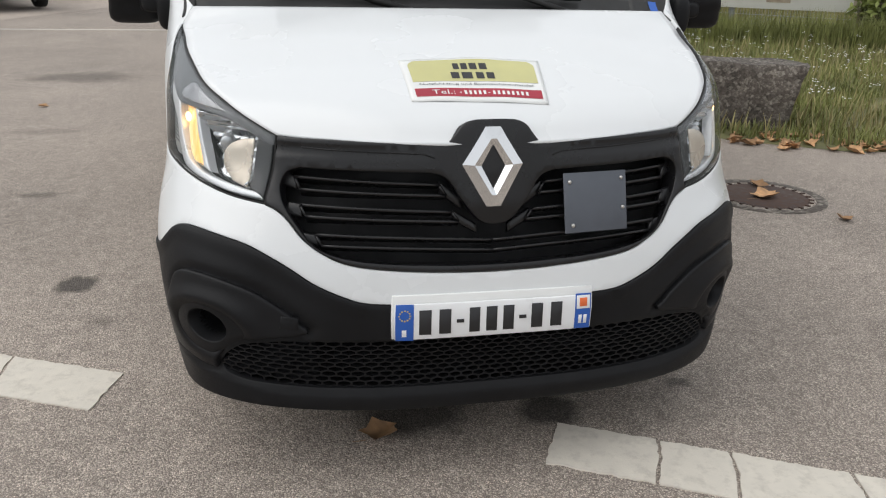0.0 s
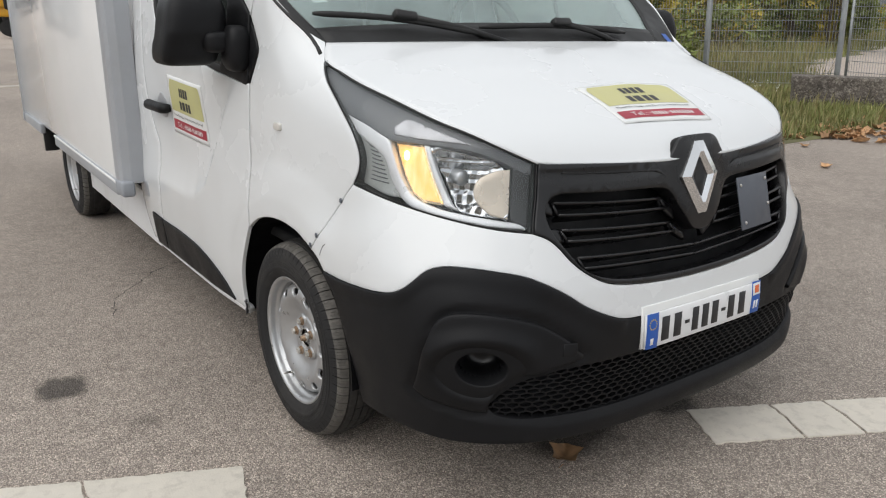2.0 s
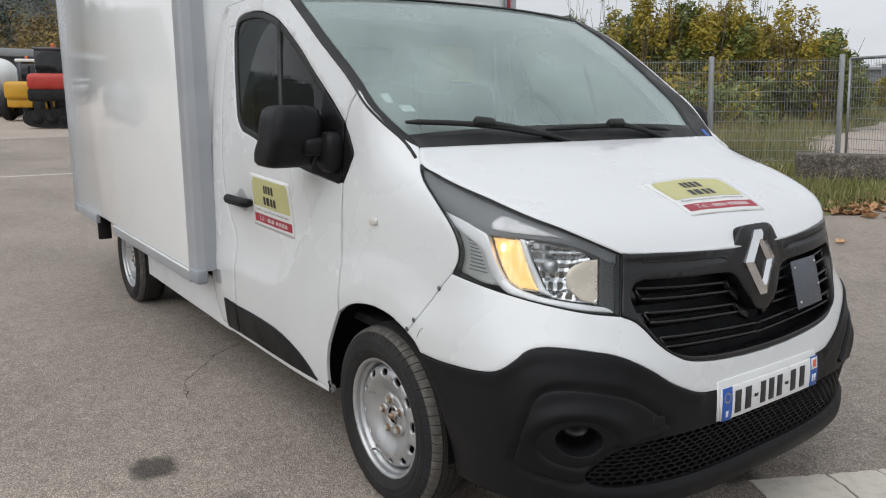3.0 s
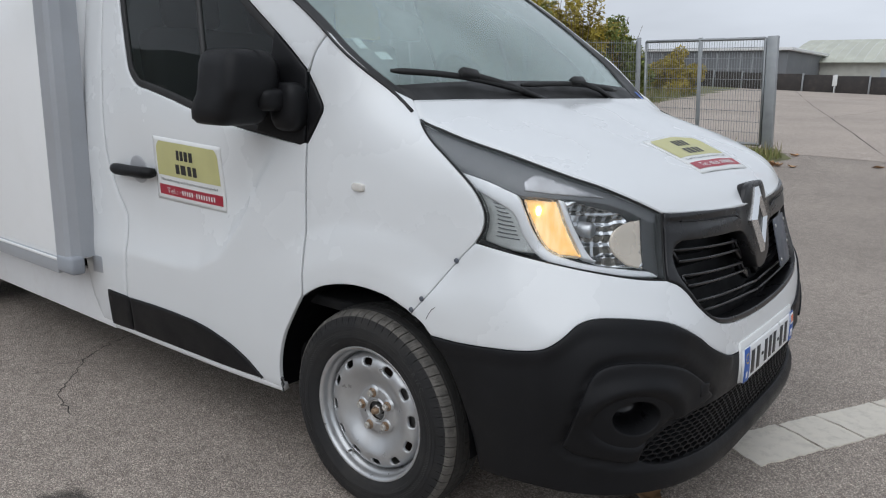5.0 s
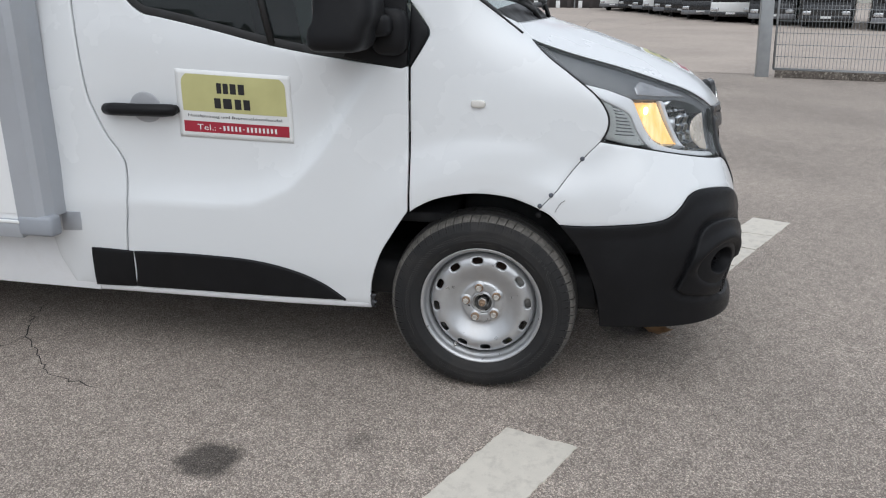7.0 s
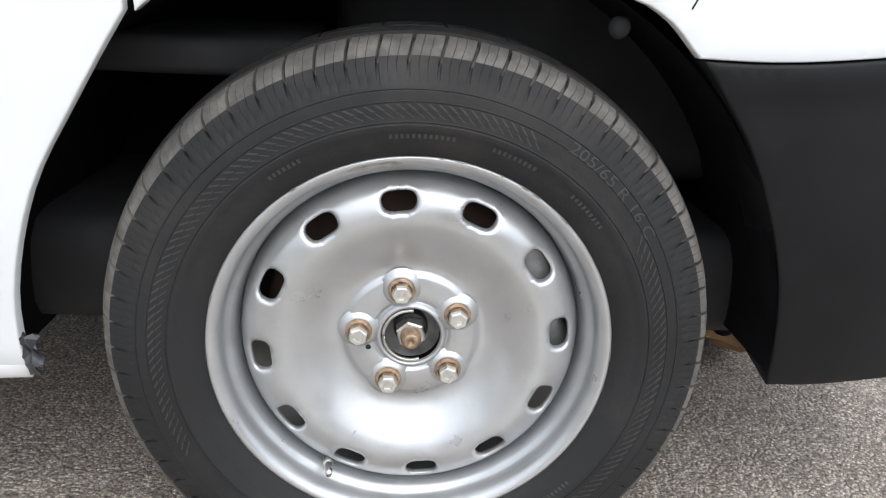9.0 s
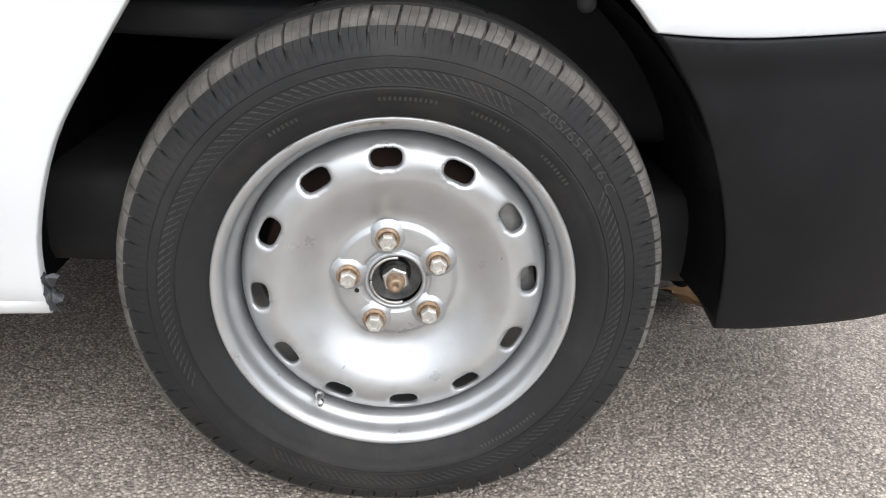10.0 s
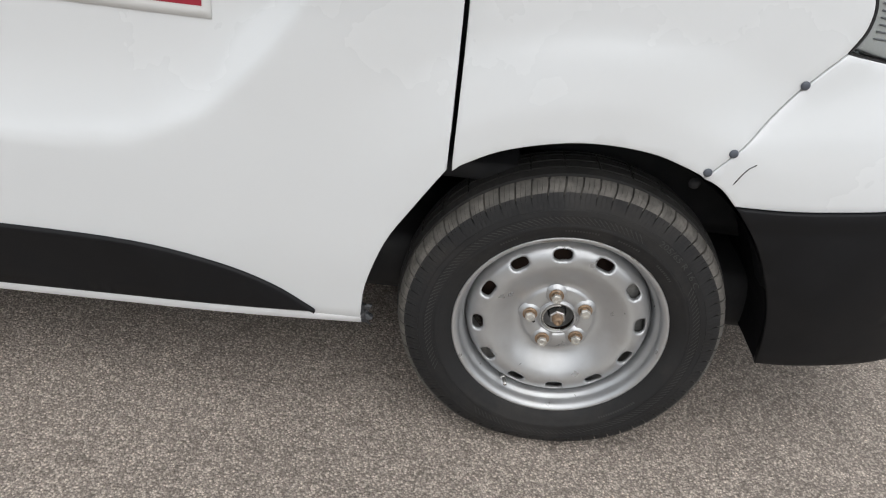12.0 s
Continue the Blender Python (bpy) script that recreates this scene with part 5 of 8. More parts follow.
for (a0, b0), (a1, b1), hub in (((-.935, .150), (-.30, .030), .56), ((-.27, .062), (.60, .052), .55)):
    P = [on_screen(a0 + (a1 - a0) * k / 14, b0 + (b1 - b0) * k / 14, .018 + .012 * math.sin(math.pi * k / 14)) for k in range(15)]
    blade = link("wiper_blade", *(lambda vf: ([tuple(p) for p in vf[0]], vf[1]))(tube(P, [.006] + [.011] * 13 + [.006], 6)), M_SEAL, van, "black windscreen wiper")
    h = P[int(14 * hub)]
    part("bracket", boxes(((h.x, h.y - .008, h.z + .012), (.085, .030, .028), pose(0, 0, 0, -35, 6 if a0 < -.5 else 0, 0)), bevel=.007), M_SEAL, blade)
    e = on_screen(a0 + (a1 - a0) * hub + (.45 if a0 < -.5 else .35), max(b0 + (b1 - b0) * hub - .10, .0), -.005)
    V, F = tube([h + Vector((0, -.01, .012)), h.lerp(e, .5) + Vector((0, -.006, .016)), e], [.010, .010, .013], 8)
    link("arm", [tuple(p) for p in V], F, M_SEAL, blade)
# little papers behind the screen
for a, b, w, h, m in ((-.86, .235, .055, .034, M_SIGNW), (-.905, .285, .035, .05, M_SIGNW)):
    V, F = sheet(screen, np.linspace(a, a + w, 3), np.linspace(b, b + h, 3), -.012)
    link("sticker", V, F, m, ws, "small white paper sticker")
V, F = sheet(screen, np.linspace(.925, .962, 4), np.linspace(.035, .085, 4), .004)
link("sticker", V, F, M_BLUE, ws, "small round blue sticker")

# -- cab inside --
part("dashboard", boxes(((0, 1.22, 1.13), (1.60, .50, .22)), ((.40, 1.36, 1.22), (.42, .20, .10)), bevel=.05), M_DASH, van, "grey dashboard")
ring = [(.40 + .185 * math.cos(w), 1.58 + .185 * math.sin(w) * .42, 1.32 + .185 * math.sin(w) * .9) for w in np.linspace(0, 2 * math.pi, 32, endpoint=False)]
V, F = tube(ring, .017, 8, closed=True)
V2, F2 = tube([(.22, 1.58, 1.32), (.40, 1.56, 1.30), (.58, 1.58, 1.32)], [.015, .05, .015], 8)
V3, F3 = tube([(.40, 1.56, 1.30), (.40, 1.40, 1.20)], .035, 8)
link("steering_wheel", *merge((V, F), (V2, F2), (V3, F3)), M_SEAT, van, "black steering wheel")
for x, w in ((.42, .50), (-.35, .92)):
    seat = part("seat", boxes(((x, 1.98, .86), (w, .50, .16)), bevel=.05), M_SEAT, van, "dark cloth cab seat")
    part("backrest", boxes(((x, 2.26, 1.22), (w, .14, .66), pose(0, 0, 0, -10, 0, 0)), bevel=.05), M_SEAT, seat)
    for hx in ((x,) if w < .6 else (x - .22, x + .22)):
        part("headrest", boxes(((hx, 2.33, 1.64), (.26, .10, .19), pose(0, 0, 0, -8, 0, 0)), bevel=.04), M_SEAT, seat)
part("yellow_vest", boxes(((.36, 2.255, 1.66), (.30, .03, .20), pose(0, 0, 0, -8, 0, 0)), bevel=.012), M_YELLOW, van, "yellow cloth over the driver's headrest")
part("bulkhead", boxes(((0, 2.50, 1.35), (1.72, .03, 1.10)), bevel=.01), M_HEADLINER, van, "light cab rear wall")
part("cab_floor", boxes(((0, 1.8, .62), (1.70, 1.5, .04)), bevel=.01), M_DARK, van)
RV2 = [(x, y + .02, z - .035) for x, y, z in RV]
link("headliner", RV2, [f[::-1] for f in RF], M_HEADLINER, van, "light cab ceiling lining")

# -- cargo box --
BX, BY0, BY1, BZ0, BZ1 = 1.075, 2.53, 5.87, .575, 2.78
cargo = part("cargo_box", boxes(((0, (BY0 + BY1) / 2, (BZ0 + BZ1) / 2), (2 * BX - .012, BY1 - BY0 - .02, BZ1 - BZ0)), bevel=.006), M_PANEL, van, "glossy white box body with aluminium edges")
for s in (-1, 1):
    x = s * BX
    part("side_panel", boxes(((x - s * .004, (2.64 + BY1 - .02) / 2, (BZ0 + BZ1) / 2 + .01), (.010, BY1 - 2.66, BZ1 - BZ0 - .03)), bevel=.002), M_PANEL, cargo, "glossy white side panel")
    # front corner profile: flat face, rounded front, end cap
    prof = [(x, 2.642), (x, 2.56), (x - s * .012, 2.535), (x - s * .045, 2.520), (x - s * .11, 2.518), (x - s * .11, 2.530), (x - s * .02, 2.56), (x - s * .012, 2.642)]
    V, F = [], []
    for z in (BZ0 + .012, BZ1 - .02):
        V += [(a + (s * .004 if i < 3 else 0), b, z) for i, (a, b) in enumerate(prof)]
    F = [(i, (i + 1) % 8, 8 + (i + 1) % 8, 8 + i) for i in range(8)] + [tuple(range(8)), tuple(range(15, 7, -1))]
    link("corner_profile", V, F, M_ALU, cargo, "grey aluminium corner profile", smooth=False)
    part("corner_cap", boxes(((x - s * .022, 2.575, .556), (.062, .145, .078)), bevel=.014), M_ALU_D, cargo, "grey plastic corner cap")
    part("bottom_rail", boxes(((x - s * .012, 3.52, .542), (.034, 1.77, .070)), ((x - s * .012, 5.44, .542), (.034, .84, .070)), bevel=.005), M_ALU, cargo, "grey aluminium bottom rail")
    part("rail_lip", boxes(((x + s * .003, 3.52, .570), (.012, 1.77, .012)), bevel=.003), M_SIGNW, cargo)
    part("rear_profile", boxes(((x - s * .016, BY1 - .01, (BZ0 + BZ1) / 2), (.045, .05, BZ1 - BZ0)), bevel=.006), M_ALU, cargo)
    part("top_rail", boxes(((x - s * .02, (BY0 + BY1) / 2, BZ1 - .02), (.06, BY1 - BY0 - .06, .06)), bevel=.012), M_ALU, cargo)
    part("corner_cap", boxes(((x - s * .02, BY1 - .02, .545), (.06, .10, .075)), bevel=.012), M_ALU_D, cargo, "grey plastic corner cap")
    part("skirt", boxes(((s * .935, 3.245, .385), (.020, 1.61, .235)), bevel=.004), M_SKIRT, van, "white lower side skirt")
    part("mudflap", boxes(((s * 1.0, 5.15, .455), (.10, .03, .20)), bevel=.008), M_SEAL, van, "black mudflap bracket")
    part("chassis_rail", boxes(((s * .42, 4.3, .46), (.10, 3.1, .14)), bevel=.01), M_DARK, van)
for z0, m in ((1.98, M_RED), (2.09, M_SIGNW), (2.20, M_RED)):
    part("marker_strip", boxes(((.990, 2.515, z0 + .055), (.022, .006, .108)), bevel=.001), m, cargo, "red and white marker strip")
# wind deflector over the cab
V, F = [], []
n1, n2 = 33, 13
for j in range(n2):
    w = math.pi * (j / (n2 - 1)) * .5
    for i in range(n1):
        a = -1 + 2 * i / (n1 - 1)
        rise = .17 * abs(a) ** 4
        V.append((1.04 * a, 2.53 - (.46 - .26 * abs(a) ** 3) * math.sin(w * 2) ** .8 * (1 if j < n2 - 1 else 0) * (1 - .3 * j / n2), 2.150 + rise + (.56 - rise) * (j / (n2 - 1))))
F = [(j * n1 + i, j * n1 + i + 1, (j + 1) * n1 + i + 1, (j + 1) * n1 + i) for j in range(n2 - 1) for i in range(n1 - 1)]
link("wind_deflector", V, F, M_WHITE, van, "rounded white roof deflector")


# -- wheels --
def tyre_mesh(per=10, blocks=66):
    """Tyre about the x axis, outer side at -x: sidewall, squared shoulder blocks and grooved tread. Also the number of faces across it."""
    side = [(-.078, .2140), (-.088, .2215), (-.0945, .2300), (-.0985, .2390), (-.1005, .2460), (-.1020, .2480), (-.1026, .2530), (-.1018, .2545), (-.1024, .2640), (-.1020, .2740), (-.1006, .2850), (-.0996, .2862), (-.0990, .2880), (-.0965, .2960), (-.0938, .3035)]
    edge = [(-.0915, .3100), (-.0885, .3165), (-.0850, .3215), (-.0800, .3258), (-.0700, .3300), (-.0565, .3332)]
    crown = [(-.0550, .3275), (-.0510, .3275), (-.0495, .3348), (-.0290, .3382), (-.0280, .3335), (-.0255, .3335), (-.0245, .3386), (-.0030, .3400), (-.0020, .3350), (.0020, .3350), (.0030, .3400), (.0260, .3385), (.0275, .3330), (.0310, .3330), (.0325, .3375), (.0500, .3345), (.0515, .3275), (.0555, .3275)]
    prof = side + edge + crown + [(.0570, .3332), (.0800, .3258), (.0885, .3165), (.0940, .3030), (.1020, .2700), (.0945, .2260), (.078, .2090)]
    first = len(side) - 2
    shoulder = dict(zip(range(first, first + 8), (.12, .35, .75, 1, 1, 1, 1, 1)))
    V, F = [], []
    n = len(prof)
    seg = per * blocks
    # where each of a block's steps lies along the pitch, and how deep it is cut
    steps = [(.0, .0070), (.085, .0070), (.105, 0), (.37, 0), (.38, .0020), (.39, 0), (.66, 0), (.67, .0020), (.68, 0), (.985, 0)] if per == 10 else [(.0, .0075), (.10, .0075), (.13, 0), (.97, 0)]
    rnd = random.Random(4)
    wear = [rnd.uniform(0, .0014) for _ in range(blocks)]
    for k in range(seg):
        at, cut = steps[k % per]
        w = 2 * math.pi * (k // per + at) / blocks
        for i, (x, r) in enumerate(prof):
            d = cut * shoulder.get(i, 0)
            if i in shoulder and cut == 0:
                d = wear[k // per] * .6 * shoulder[i]
            if len(side) + len(edge) + 3 < i < len(prof) - 9 and k % per in (0, 1) and (k // per) % 2:
                d = .0035
            ww = w + .020 * max(0, min(i, first + 7) - first - 2) / 5
            V.append((x + d * .3, (r - d) * math.cos(ww), (r - d) * math.sin(ww)))
    for k in range(seg):
        a, b = k * n, ((k + 1) % seg) * n
        F += [(a + i, a + i + 1, b + i + 1, b + i) for i in range(n - 1)]
    # a little flat where it carries the load, with the sidewall bulging over it
    out = []
    for x, y, z in V:
        if z < -.26:
            press = max(0, (-z - .26) / .08) * max(0, 1 - (y / .16) ** 2)
            x += (.007 if x > 0 else -.007) * press * max(0, 1 - ((abs(z) - .30) / .04) ** 2)
            z = -.26 - (-z - .26) * (1 - .205 * max(0, 1 - (y / .19) ** 2) ** .5)
            z = max(z, -.3236)
        out.append((x, y, z))
    return out, F, n - 1, (len(side) + 1, n - 8)


RIM_PROF = [(-.0765, .2120), (-.0825, .2180), (-.0848, .2196), (-.0866, .2192), (-.0874, .2174), (-.0866, .2146), (-.0846, .2112), (-.0812, .2082), (-.0765, .2064), (-.0705, .2058), (-.0650, .2054), (-.0612, .2036), (-.0575, .2000), (-.0535, .1972), (-.0480, .1956), (-.0400, .1946), (-.0250, .1930), (.02, .1890), (.085, .2050)]


def disc_mesh():
    """The pressed steel disc with twelve oval holes: one sector in polar form, turned twelve times."""
    prof = [(.1935, -.0260), (.1915, -.0360), (.1890, -.0440), (.1850, -.0530), (.1790, -.0600), (.1720, -.0645), (.1640, -.0675), (.1560, -.0690), (.1480, -.0690), (.1400, -.0672), (.1300, -.0628), (.1180, -.0560), (.1060, -.0485), (.0960, -.0425), (.0870, -.0388), (.0800, -.0378), (.0765, -.0392), (.0735, -.0420), (.0700, -.0430), (.0560, -.0430), (.0470, -.0430), (.0445, -.0420), (.0430, -.0395), (.0415, -.0390), (.0400, -.0405), (.0385, -.0440), (.0365, -.0450), (.0345, -.0440), (.0335, -.0400), (.0335, -.0150)]
    rr, xx = [p[0] for p in prof][::-1], [p[1] for p in prof][::-1]
    h = math.pi / 12
    mid, div = .1660, 10

    def put(t, r):
        x = np.interp(r, rr, xx)
        return np.stack([x, r * np.cos(t), r * np.sin(t)], -1)
    from mathutils.geometry import delaunay_2d_cdt
    sc = mid
    hole = []
    for w in np.linspace(0, 2 * math.pi, 24, endpoint=False):
        c, s_ = math.cos(w), math.sin(w)
        hole.append((.0185 * (abs(c) ** .55) * (1 if c > 0 else -1), mid + .0112 * (abs(s_) ** .8) * (1 if s_ > 0 else -1)))
    radii = [p[0] for p in prof]
    ring = [(-h * sc, r) for r in radii] + [(h * sc * (2 * k / div - 1), radii[-1]) for k in range(1, div)] + [(h * sc, r) for r in radii[::-1]] + [(h * sc * (1 - 2 * k / div), radii[0]) for k in range(1, div)]
    pts = list(ring) + hole
    ed = [(i, (i + 1) % len(ring)) for i in range(len(ring))] + [(len(ring) + i, len(ring) + (i + 1) % 24) for i in range(24)]
    pts += [(p[0] * 1.14, mid + (p[1] - mid) * 1.2) for p in hole]
    pts += [(p[0] * 1.30, mid + (p[1] - mid) * 1.42) for p in hole]
    for r in radii[1:-1]:
        for k in range(1, div):
            q = np.array([[h * sc * (2 * k / div - 1), r]])
            if not inside([(p[0] * 1.42, mid + (p[1] - mid) * 1.6) for p in hole], q)[0]:
                pts.append(tuple(q[0]))
    v2, _, f2, _, _, _ = delaunay_2d_cdt([Vector(p) for p in pts], ed, [], 1, 1e-6)
    P2 = np.array([tuple(v) for v in v2])
    C = np.array([P2[list(f)].mean(0) for f in f2])
    keep = ~inside(hole, C)
    F = [tuple(f) for f, k in zip(f2, keep) if k]
    d = np.array([np.hypot(*((p - np.array(hole)).T)).min() for p in P2])
    roll = .0030 * np.clip(1 - d / .0045, 0, 1) ** 2 * (np.abs(P2[:, 1] - mid) < .03)
    bm = bmesh.new()
    for k in range(12):
        W = put(P2[:, 0] / sc + k * 2 * h, P2[:, 1])
        W[:, 0] += roll
        vs = [bm.verts.new(tuple(w)) for w in W]
        for f in F:
            bm.faces.new([vs[i] for i in f])
        hb = np.array(hole)
        W1, W2 = put(hb[:, 0] / sc + k * 2 * h, hb[:, 1]), put(hb[:, 0] / sc + k * 2 * h, hb[:, 1])
        W1[:, 0] += .0030
        W2[:, 0] += .010
        a = [bm.verts.new(tuple(w)) for w in W1]
        b = [bm.verts.new(tuple(w)) for w in W2]
        for i in range(24):
            bm.faces.new((a[i], a[(i + 1) % 24], b[(i + 1) % 24], b[i]))
    bmesh.ops.remove_doubles(bm, verts=bm.verts, dist=2e-5)
    return bm


def text_mesh(body, size):
    """Flat letters of the built-in font as verts and faces, centred."""
    cu = bpy.data.curves.new("text", "FONT")
    cu.body, cu.size, cu.align_x, cu.align_y, cu.resolution_u = body, size, "CENTER", "CENTER", 2
    ob = bpy.data.objects.new("text", cu)
    scene.collection.objects.link(ob)
    me = bpy.data.meshes.new_from_object(ob.evaluated_get(bpy.context.evaluated_depsgraph_get()))
    V, F = [tuple(v.co) for v in me.vertices], [tuple(p.vertices) for p in me.polygons]
    bpy.data.objects.remove(ob)
    bpy.data.curves.remove(cu)
    bpy.data.meshes.remove(me)
    return V, F


def wheel(x, y, z, side, bolts_turn, front):
    """A steel wheel whose outer side faces -x (mirrored for the far side)."""
    w = new("wheel")
    w.parent = van
    base = Matrix.Translation((x, y, z)) @ (Matrix.Identity(4) if side < 0 else Matrix.Rotation(math.pi, 4, "Z"))
    w.matrix_world = base
    w["label"] = "silver steel wheel with worn black tyre"

    def child(name, V, F, m, label="", smooth=True):
        ob = link(name, V, F, m, None, label, smooth)
        ob.parent = w
        return ob
    V, F, across, (t0, t1) = tyre_mesh(10 if (side < 0 and front) else 4)
    ob = child("tyre", V, F, M_TYRE, "worn black tyre with grooved tread")
    ob.data.materials.append(M_TREAD)
    ob.data.materials.append(M_CROWN)
    for f in ob.data.polygons:
        if t0 <= f.index % across <= t1:
            f.material_index = 1 if f.index % across < t0 + 5 else 2
    ob.data.set_sharp_from_angle(angle=math.radians(32))
    V, F = lathe(RIM_PROF, 144)
    child("rim", V, F, M_RIM, "silver painted rim with scuffs")
    bm = disc_mesh()
    bmesh.ops.transform(bm, matrix=Matrix.Rotation(math.radians(-6.2), 4, "X"), verts=bm.verts)
    ob = part("disc", bm, M_RIM, None, "pressed steel disc with oval holes")
    ob.parent = w
    V, F = lathe([(-.006, .0001), (-.006, .165), (.012, .170)], 40)
    child("brake", V, F, M_RUSTDARK, "dark rusty brake disc")
    # caliper end seen through the holes
    part_ = part("caliper", boxes(((-.020, -.140, .045), (.040, .060, .17), pose(0, 0, 0, -15, 0, 0)), bevel=.012), M_HUB, None, "grey brake caliper")
    part_.parent = w
    # hub: cast cup, washer, nut, axle end and the spring ring round it
    V, F = lathe([(-.030, .0335), (-.026, .0320), (-.018, .0300), (-.012, .0240), (-.012, .0001)], 32)
    child("hub", V, F, M_HUB, "grey cast hub cup")
    V, F = lathe([(-.012, .0200), (-.022, .0200), (-.024, .0185), (-.024, .0001)], 28)
    child("washer", V, F, M_SEAL, "dark hub washer")
    def hexa(rows, turn=0.0):
        hv = [(b, r * math.cos(q * math.pi / 3 + turn), r * math.sin(q * math.pi / 3 + turn)) for b, r in rows for q in range(6)]
        m = len(rows)
        return hv, [(j * 6 + q, j * 6 + (q + 1) % 6, (j + 1) * 6 + (q + 1) % 6, (j + 1) * 6 + q) for j in range(m - 1) for q in range(6)] + [tuple(range((m - 1) * 6, m * 6))]
    V, F = hexa(((-.026, .0175), (-.0425, .0175), (-.0445, .0155)), .3)
    child("hub_nut", V, F, M_STEEL, "steel hub nut", smooth=False)
    V, F = lathe([(-.043, .0120), (-.0505, .0118), (-.052, .0098), (-.0580, .0094), (-.0597, .0080), (-.0597, .0034), (-.0560, .0026), (-.0560, .0001)], 24)
    child("axle_end", V, F, M_RUST, "rusty axle end")
    arc = [(-.0425, -.0312 * math.cos(math.radians(q)), .0312 * math.sin(math.radians(q))) for q in np.linspace(86, 290, 36)]
    V, F = tube(arc, .0021, 6)
    child("spring_ring", [tuple(q) for q in V], F, M_STEEL, "pale steel spring ring")
    for k in range(5):
        a = math.radians(bolts_turn - 72 * k)
        cy, cz = -.0593 * math.cos(a), .0593 * math.sin(a)
        put = lambda V: [(q[0], q[1] + cy, q[2] + cz) for q in V]
        V, F = lathe([(-.0405, .0240), (-.0435, .0205), (-.0462, .0172), (-.0470, .0150), (-.0470, .0080)], 28)
        child("bolt_seat", put(V), F, M_RIM)
        V, F = lathe([(-.0465, .0150), (-.0485, .0154), (-.0500, .0148), (-.0512, .0118)], 24)
        V2, F2 = hexa(((-.0500, .0118), (-.0572, .0116)), k * .7)
        bolt = child("wheel_bolt", put(merge((V, F), (V2, F2))[0]), merge((V, F), (V2, F2))[1], M_RUST, "rusty wheel bolt with bare tip", smooth=False)
        V, F = hexa(((-.0568, .0112), (-.0630, .0106), (-.0640, .0094)), k * .7)
        F.pop()
        V += [(b, r * math.cos(q * math.pi / 3 + k * .7), r * math.sin(q * math.pi / 3 + k * .7)) for b, r in ((-.0640, .0062), (-.0610, .0054)) for q in range(6)]
        F += [(12 + q, 12 + (q + 1) % 6, 18 + (q + 1) % 6, 18 + q) for q in range(6)] + [(18 + q, 18 + (q + 1) % 6, 24 + (q + 1) % 6, 24 + q) for q in range(6)] + [tuple(range(24, 30))]
        tip = child("bolt_tip", put(V), F, M_BOLTTIP, smooth=False)
        tip.parent = bolt
    va = math.radians(-119.5)
    vy, vz = -math.cos(va), math.sin(va)
    V, F = tube([(-.040, .192 * vy, .192 * vz), (-.058, .188 * vy, .188 * vz), (-.064, .186 * vy, .186 * vz)], [.0062, .0062, .0048], 12)
    V2, F2 = tube([(-.064, .186 * vy, .186 * vz), (-.082, .182 * vy, .182 * vz), (-.088, .181 * vy, .181 * vz)], [.0042, .0044, .0036], 12)
    child("valve", [tuple(q) for q in V + V2], F + [tuple(i + len(V) for i in f) for f in F2], M_STEEL, "metal tyre valve")
    # locating hole
    V, F = lathe([(-.0436, .0001), (-.0436, .0032)], 12)
    child("pin_hole", [(q[0], q[1] + .0480, q[2] - .0155) for q in V], F, M_DARK)

    def on_flange(r):
        return float(np.interp(r, [p[1] for p in RIM_PROF[8:4:-1]], [p[0] for p in RIM_PROF[8:4:-1]])) - .0006
    # scuffed lozenge on the rim, and bare nicks along its lip
    V, F = [], []
    for i in range(15):
        q = i / 14
        t = math.radians(94 + 15 * q)
        half = .0024 * min(1, 6 * q, 6 * (1 - q)) + .0003
        for r in (.2122 - half, .2122 + half):
            V.append((on_flange(r), -r * math.cos(t), r * math.sin(t)))
    F = [(2 * i, 2 * i + 1, 2 * i + 3, 2 * i + 2) for i in range(14)]
    child("scuff", V, F, M_SCUFF, "bare scuffed patch on the rim")
    rnd = random.Random(21)
    for k in range(22):
        t0 = rnd.uniform(0, 2 * math.pi)
        span = rnd.uniform(.01, .05)
        V, F = [], []
        for i in range(5):
            t = t0 + span * i / 4
            for x, r in ((-.0872, .2180), (-.0850, .2200)):
                V.append((x - .0006, -r * math.cos(t), r * math.sin(t) ))
        F = [(2 * i, 2 * i + 1, 2 * i + 3, 2 * i + 2) for i in range(4)]
        child("nick", V, F, M_SCUFF)

    def wall_x(r):
        return float(np.interp(r, [.2390, .2460, .2480, .2530, .2545, .2640, .2740, .2850, .2880, .2960], [-.0985, -.1005, -.1020, -.1026, -.1018, -.1024, -.1020, -.1006, -.0990, -.0965]))
    # raised size marking on the sidewall
    V, F = text_mesh("205/65 R 16 C", 1.0)
    x0, x1 = min(v[0] for v in V), max(v[0] for v in V)
    TV = []
    for tx, ty, _ in V:
        r = .2795 + ty * .0165
        t = math.radians(58.5 - 26.5 * (tx - x0) / (x1 - x0))
        TV.append((wall_x(r) - .0011, -r * math.cos(t), r * math.sin(t)))
    child("size_marking", TV, F, M_TYRETEXT, "raised size marking on the tyre", smooth=False)
    # hatched band of slanting raised bars, crossed by a middle line, and a row of small plain bars nearer the rim
    V, F = [], []

    def bar(t0, t1, r0, r1, wide):
        o = len(V)
        for r, t in ((r0, t0), (r1, t1)):
            for e in (0, wide):
                V.append((wall_x(r) - .0010, -r * math.cos(t + e), r * math.sin(t + e)))
        F.append((o, o + 1, o + 3, o + 2))
    for k in range(170):
        t0 = 2 * math.pi * k / 170
